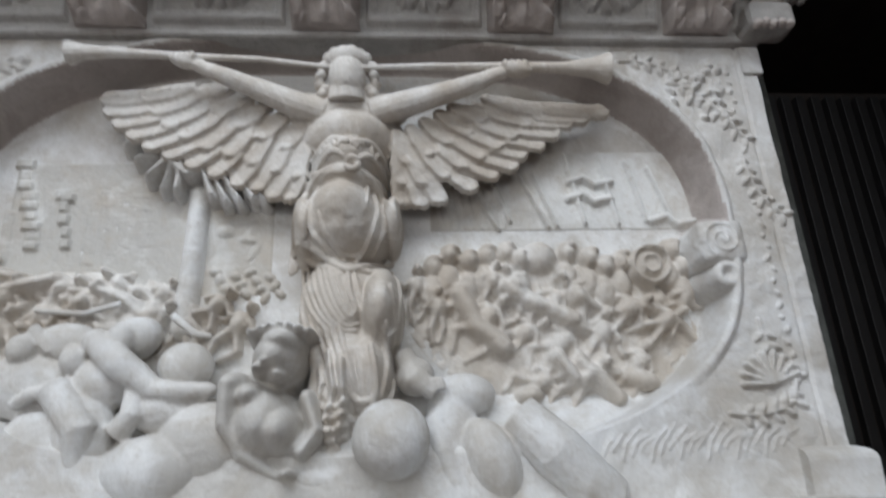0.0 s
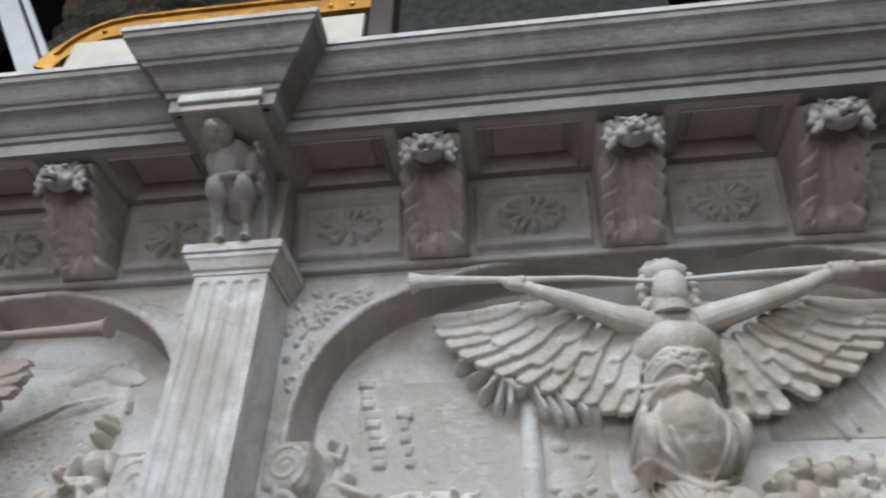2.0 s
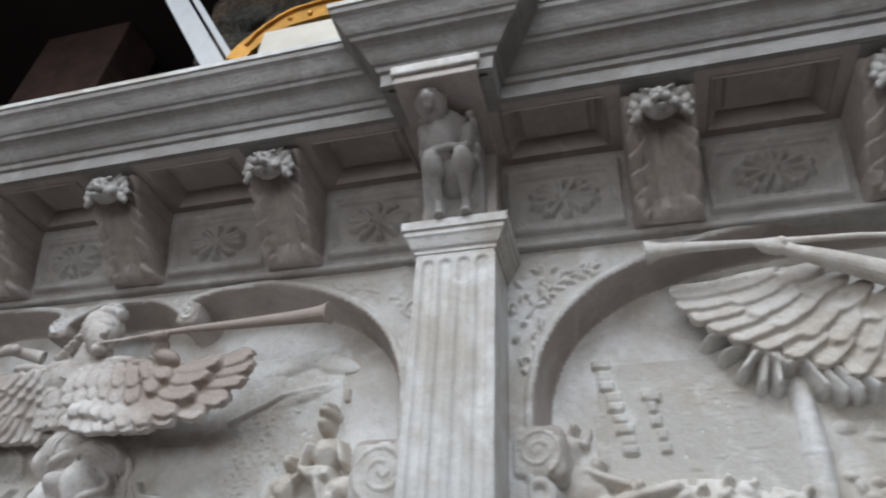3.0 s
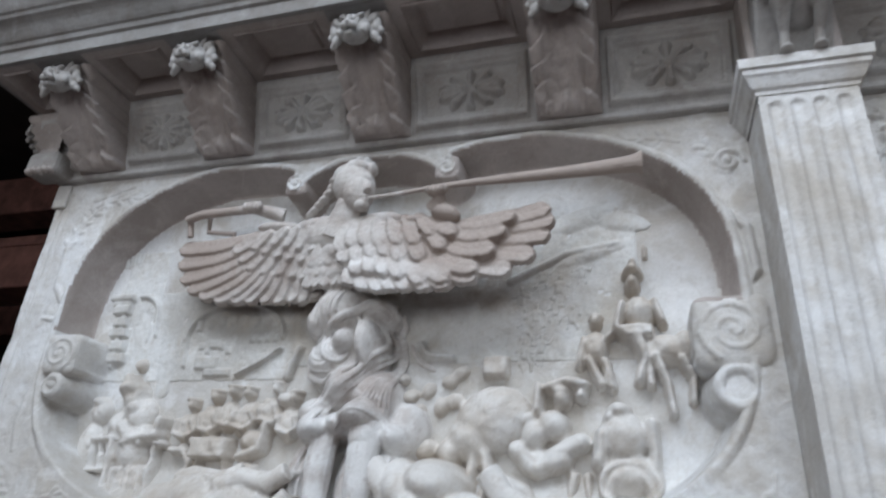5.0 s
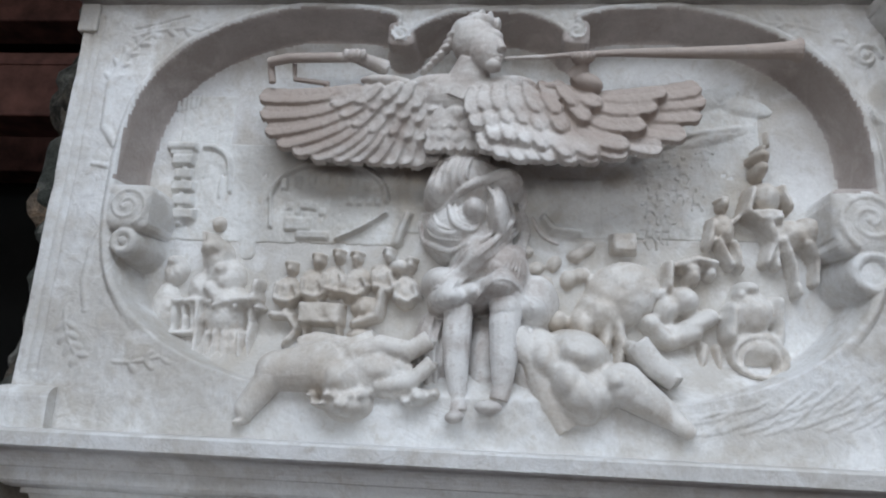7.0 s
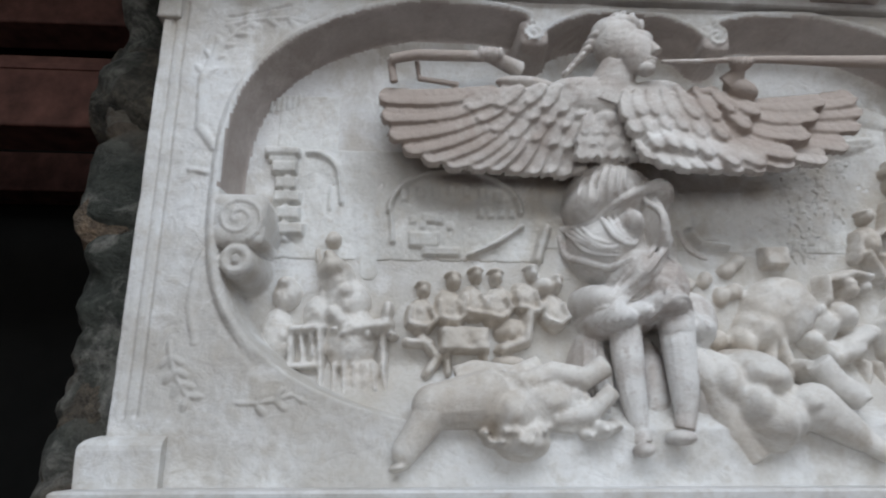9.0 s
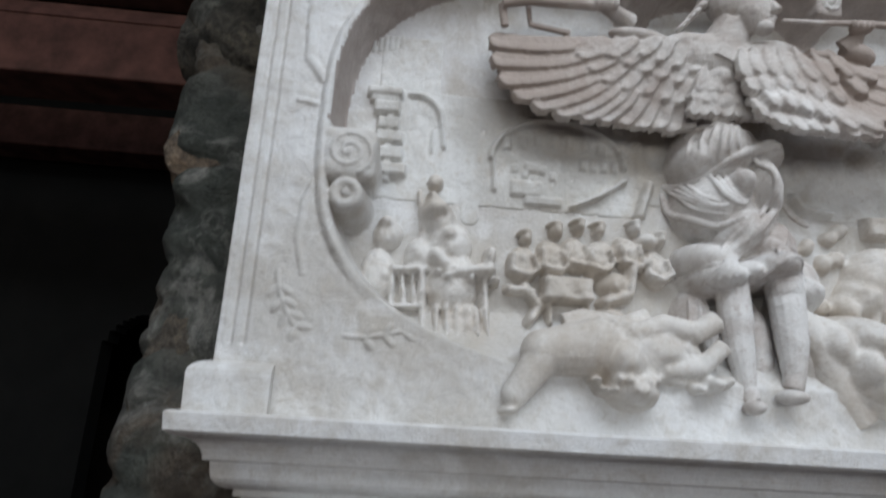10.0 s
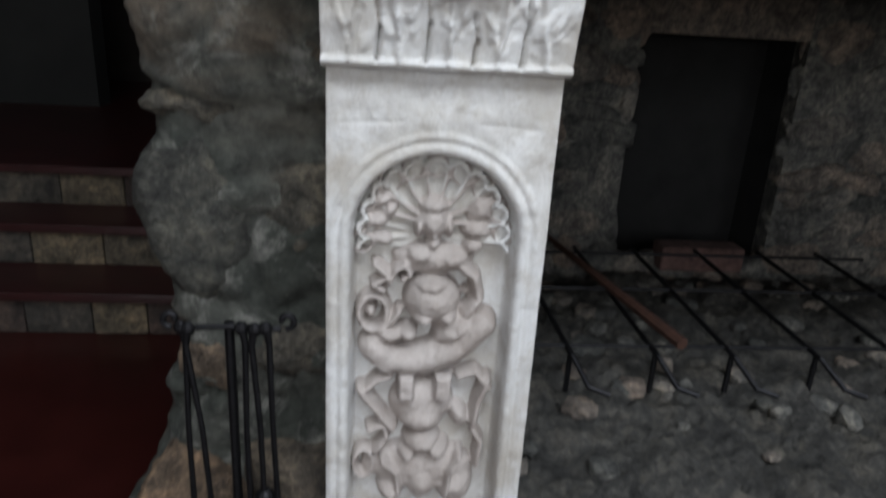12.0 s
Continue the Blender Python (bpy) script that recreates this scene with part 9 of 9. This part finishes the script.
bm = bmesh.new()
add_rod(bm, [(-2.955, TY, TZ - 0.004), (-2.86, TY, TZ), (-2.775, TY, TZ - 0.004)], 0.006)
add_rod(bm, curl(-2.965, TZ - 0.004, 0.017, -1), 0.006)
add_rod(bm, curl(-2.765, TZ - 0.004, 0.017, 1), 0.006)
part("rack", bm, IRON, tools)
bm = bmesh.new()
add_rod(bm, [(-2.87, TY + 0.02, 0.02), (-2.87, TY + 0.02, TZ)], 0.009)
part("post", bm, IRON, tools)
bm = bmesh.new()
for k in range(3):
    a = radians(90 + 120 * k)
    add_rod(bm, [(-2.87, TY + 0.02, 0.10), (-2.87 + 0.07 * math.cos(a), TY + 0.02 + 0.07 * math.sin(a), 0.06), (-2.87 + 0.13 * math.cos(a), TY + 0.02 + 0.13 * math.sin(a), 0.008)], 0.008)
part("foot", bm, IRON, tools)
for k, (tx, lean) in enumerate(((-2.945, 0.0), (-2.932, 0.025), (-2.842, 0.004), (-2.818, 0.008), (-2.800, 0.016))):
    bm = bmesh.new()
    y_ = TY - 0.012 - 0.004 * (k % 2)
    add_rod(bm, [(tx, y_, TZ + 0.012), (tx + 0.006 * (-1) ** k, y_, TZ - 0.03), (tx + lean * 0.5, y_, TZ - 0.2), (tx + lean, y_, 0.19)], [0.009, 0.006, 0.0055, 0.006], 8)
    add_ball(bm, (tx, y_, TZ + 0.002), (0.013, 0.010, 0.014), (0, 0, 0), 10, 8)
    if k == 3:
        add_ball(bm, (tx + lean, y_, 0.29), (0.022, 0.022, 0.03), (0, 0, 0), 12, 8)
        add_rod(bm, [(tx + lean, y_, 0.27), (tx + lean, y_, 0.12)], [0.02, 0.045], 14)
    elif k == 1:
        add_box(bm, tx + lean - 0.045, tx + lean + 0.045, y_ - 0.006, y_ + 0.006, 0.06, 0.19, 0.004)
    elif k == 4:
        add_rod(bm, [(tx + lean, y_, 0.19), (tx + lean, y_, 0.1), (tx + lean + 0.03, y_, 0.08)], 0.006, 8)
    part("fire_tool", bm, IRON, tools, ("", "", "", "hearth brush with a dark head", "")[k])

# ---- dark room beside the chimney: steps, beams, far wall ----
STEPSTONE = rubble_stone("multicoloured_step_stone", (0.065, 0.036, 0.03), (0.065, 0.058, 0.05), (0.20, 0.155, 0.10), 0.6)
RED_NOSING = plain_mat("dark_red_step_tread", (0.025, 0.006, 0.006), 0.35, 0, 0.3, 6, 0.1)
steps = tagged(thing("steps", "three low steps with stone-faced risers and dark red treads", "steps", "structure"))
g = random.Random(23)
for k in range(3):
    y0, z0 = 2.50 + 0.27 * k, 0.0 + 0.175 * k
    part("riser_core", box(-8.9, -3.2, y0 + 0.02, 4.6, z0, z0 + 0.14), MORTAR, steps)
    part("tread", box(-8.9, -3.2, y0 - 0.03, 4.6, z0 + 0.141, z0 + 0.175, 0.004), RED_NOSING, steps)
    x = -6.2
    while x < -3.2:
        w = g.uniform(0.16, 0.34)
        bm = box(x, min(x + w - 0.006, -3.2), y0, y0 + 0.02, z0 + 0.002, z0 + 0.14, 0.003)
        part("tile", bm, STEPSTONE, steps)
        x += w
for k, (y0, z0, z1, tilt) in enumerate(((3.0, 3.02, 3.40, 0), (4.6, 3.3, 3.6, 0), (3.6, 4.0, 4.35, 0))):
    bm = box(-8.9, -2.9, y0, y0 + 0.3, z0, z1, 0.012)
    tagged(part("ceiling_beam", bm, BEAM), "dark red-brown timber beam across the side room", "beam", "beams of the side room")
    if k == 0:
        bm = box(-8.9, -2.9, y0 - 0.012, y0, z0 + 0.30, z0 + 0.33, 0.003)
        tagged(part("beam_batten", bm, BEAM), "thin timber batten fixed along the beam", "batten")
# far wall of the side room with an arched doorway
bm = bmesh.new()
ax, aw, atop = -4.27, 0.32, 1.9
add_box(bm, -8.9, ax - aw, 5.0, 5.2, 0.5, 4.6)
add_box(bm, ax + aw, -3.0, 5.0, 5.2, 0.5, 4.6)
for k in range(16):
    x_a, x_b = ax - aw + 2 * aw * k / 16, ax - aw + 2 * aw * (k + 1) / 16
    xm = (x_a + x_b) / 2 - ax
    add_box(bm, x_a, x_b, 5.0, 5.2, atop + math.sqrt(max(0, aw * aw - xm * xm)), 4.6)
# the side room's darkness is put into this near-black wall colour
tagged(part("wall_side_room", bm, plain_mat("shade_dark_grey_side_wall", (0.009, 0.009, 0.008), 0.9, 0, 0.4, 3, 0.3)), "dim grey wall with a dark arched doorway", "wall", "", "structure")
tagged(part("floor_landing", box(-8.9, -3.0, 4.6, 6.8, 0.4, 0.5), REDFLOOR), "dark red landing floor above the steps", "floor", "", "structure")

# dim slatted shutter in the dark room on the other side
shutter = thing("slatted_shutter", "dim slatted wooden shutter in the dark room", "shutter")
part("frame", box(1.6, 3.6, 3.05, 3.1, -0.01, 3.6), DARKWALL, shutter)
# slats coloured nearly black to carry the unlit room's gloom
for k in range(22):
    part("slat", box(1.65 + 0.088 * k, 1.70 + 0.088 * k, 3.0, 3.048, 1.05, 3.55, 0.004), plain_mat("shade_dark_slat_wood", (0.009, 0.008, 0.008), 0.6, 0, 0.3, 12, 0.2) if k == 0 else bpy.data.materials["shade_dark_slat_wood"], shutter)

# ---- gilded piece on the cornice ----
GOLD = plain_mat("aged_gilding", (0.52, 0.27, 0.06), 0.32, 0.75, 0.35, 14, 0.3)
DARKWOOD = plain_mat("dark_polished_wood", (0.04, 0.02, 0.012), 0.35, 0, 0.4, 9, 0.2)
BLUEBLACK = plain_mat("blue_black_lacquer", (0.008, 0.01, 0.02), 0.25, 0, 0.3, 9, 0.05)
CREAM = plain_mat("cream_painted_board", (0.62, 0.58, 0.50), 0.6, 0, 0.1, 10, 0.1)
PALE = plain_mat("pale_grey_painted_frame", (0.55, 0.56, 0.57), 0.5, 0, 0.1, 10, 0.1)
GT = SOFFIT + 0.176
gilt = thing("gilded_frame", "gilded studded frame standing on the cornice", "frame")


def band(pts, y0, y1, th):
    """A flat bent bar of thickness th between two depths along points (x, z)."""
    bm = bmesh.new()
    rows_ = []
    for i, (x, z) in enumerate(pts):
        a, b = pts[max(i - 1, 0)], pts[min(i + 1, len(pts) - 1)]
        k = math.hypot(b[0] - a[0], b[1] - a[1])
        nx_, nz_ = -(b[1] - a[1]) / k * th, (b[0] - a[0]) / k * th
        rows_.append([bm.verts.new(p) for p in ((x, y0, z), (x, y1, z), (x + nx_, y1, z + nz_), (x + nx_, y0, z + nz_))])
    for a, b in zip(rows_, rows_[1:]):
        for k in range(4):
            bm.faces.new((a[k], a[(k + 1) % 4], b[(k + 1) % 4], b[k]))
    bm.faces.new(rows_[0])
    bm.faces.new(rows_[-1][::-1])
    bmesh.ops.recalc_face_normals(bm, faces=bm.faces)
    return bm


arc = [(-1.545, GT + 0.10), (-1.53, GT + 0.135), (-1.505, GT + 0.165), (-1.47, GT + 0.195), (-1.43, GT + 0.215), (-1.36, GT + 0.225), (-1.2, GT + 0.228), (-1.0, GT + 0.228), (-0.72, GT + 0.228)]
part("gilt_band", band(arc, 0.87, 0.90, 0.062), GOLD, gilt, "aged gilt band")
part("gilt_bead", band([(x, z + 0.058) for x, z in arc], 0.862, 0.90, 0.010), GOLD, gilt)
part("underside", band([(x + 0.004, z - 0.03) for x, z in arc], 0.885, 1.05, 0.028), BLUEBLACK, gilt, "blue-black lacquered underside")
for k in range(13):
    bm = bmesh.new()
    x = -1.44 + 0.056 * k
    add_ball(bm, (x, 0.866, GT + 0.245 + (0.0 if k > 0 else -0.006)), (0.007, 0.006, 0.007), (0, 0, 0), 10, 6)
    part("stud", bm, GOLD, gilt)
bm = box(-0.72, -0.655, 0.86, 0.93, GT, GT + 0.42, 0.006)
part("post", bm, DARKWOOD, gilt, "dark wooden corner post")
bm = box(-1.60, -1.535, 0.89, 0.95, GT, GT + 0.12, 0.006)
part("foot", bm, DARKWOOD, gilt)
part("inner_board", box(-1.50, -0.73, 0.862, 0.884, GT, GT + 0.19), CREAM, gilt, "cream board under the gilt band")
bm = bmesh.new()
add_box(bm, -0.022, 0.045, 0, 0.02, -0.03, 0.9, 0.003)
add_box(bm, 0.055, 0.075, 0.004, 0.02, -0.03, 0.9, 0.002)
leaning = part("leaning_frame", bm, PALE)
tagged(leaning, "pale grey picture frame rail leaning on the cornice", "picture frame")
leaning.matrix_world = pose(-1.60, 0.97, GT + 0.02, 0, -32, 0)
tagged(part("timber_strut", box(-3.60, -3.06, 1.60, 1.85, 3.30, 4.601, 0.01), STRUT), "dark timber strut hanging under the ceiling", "strut")
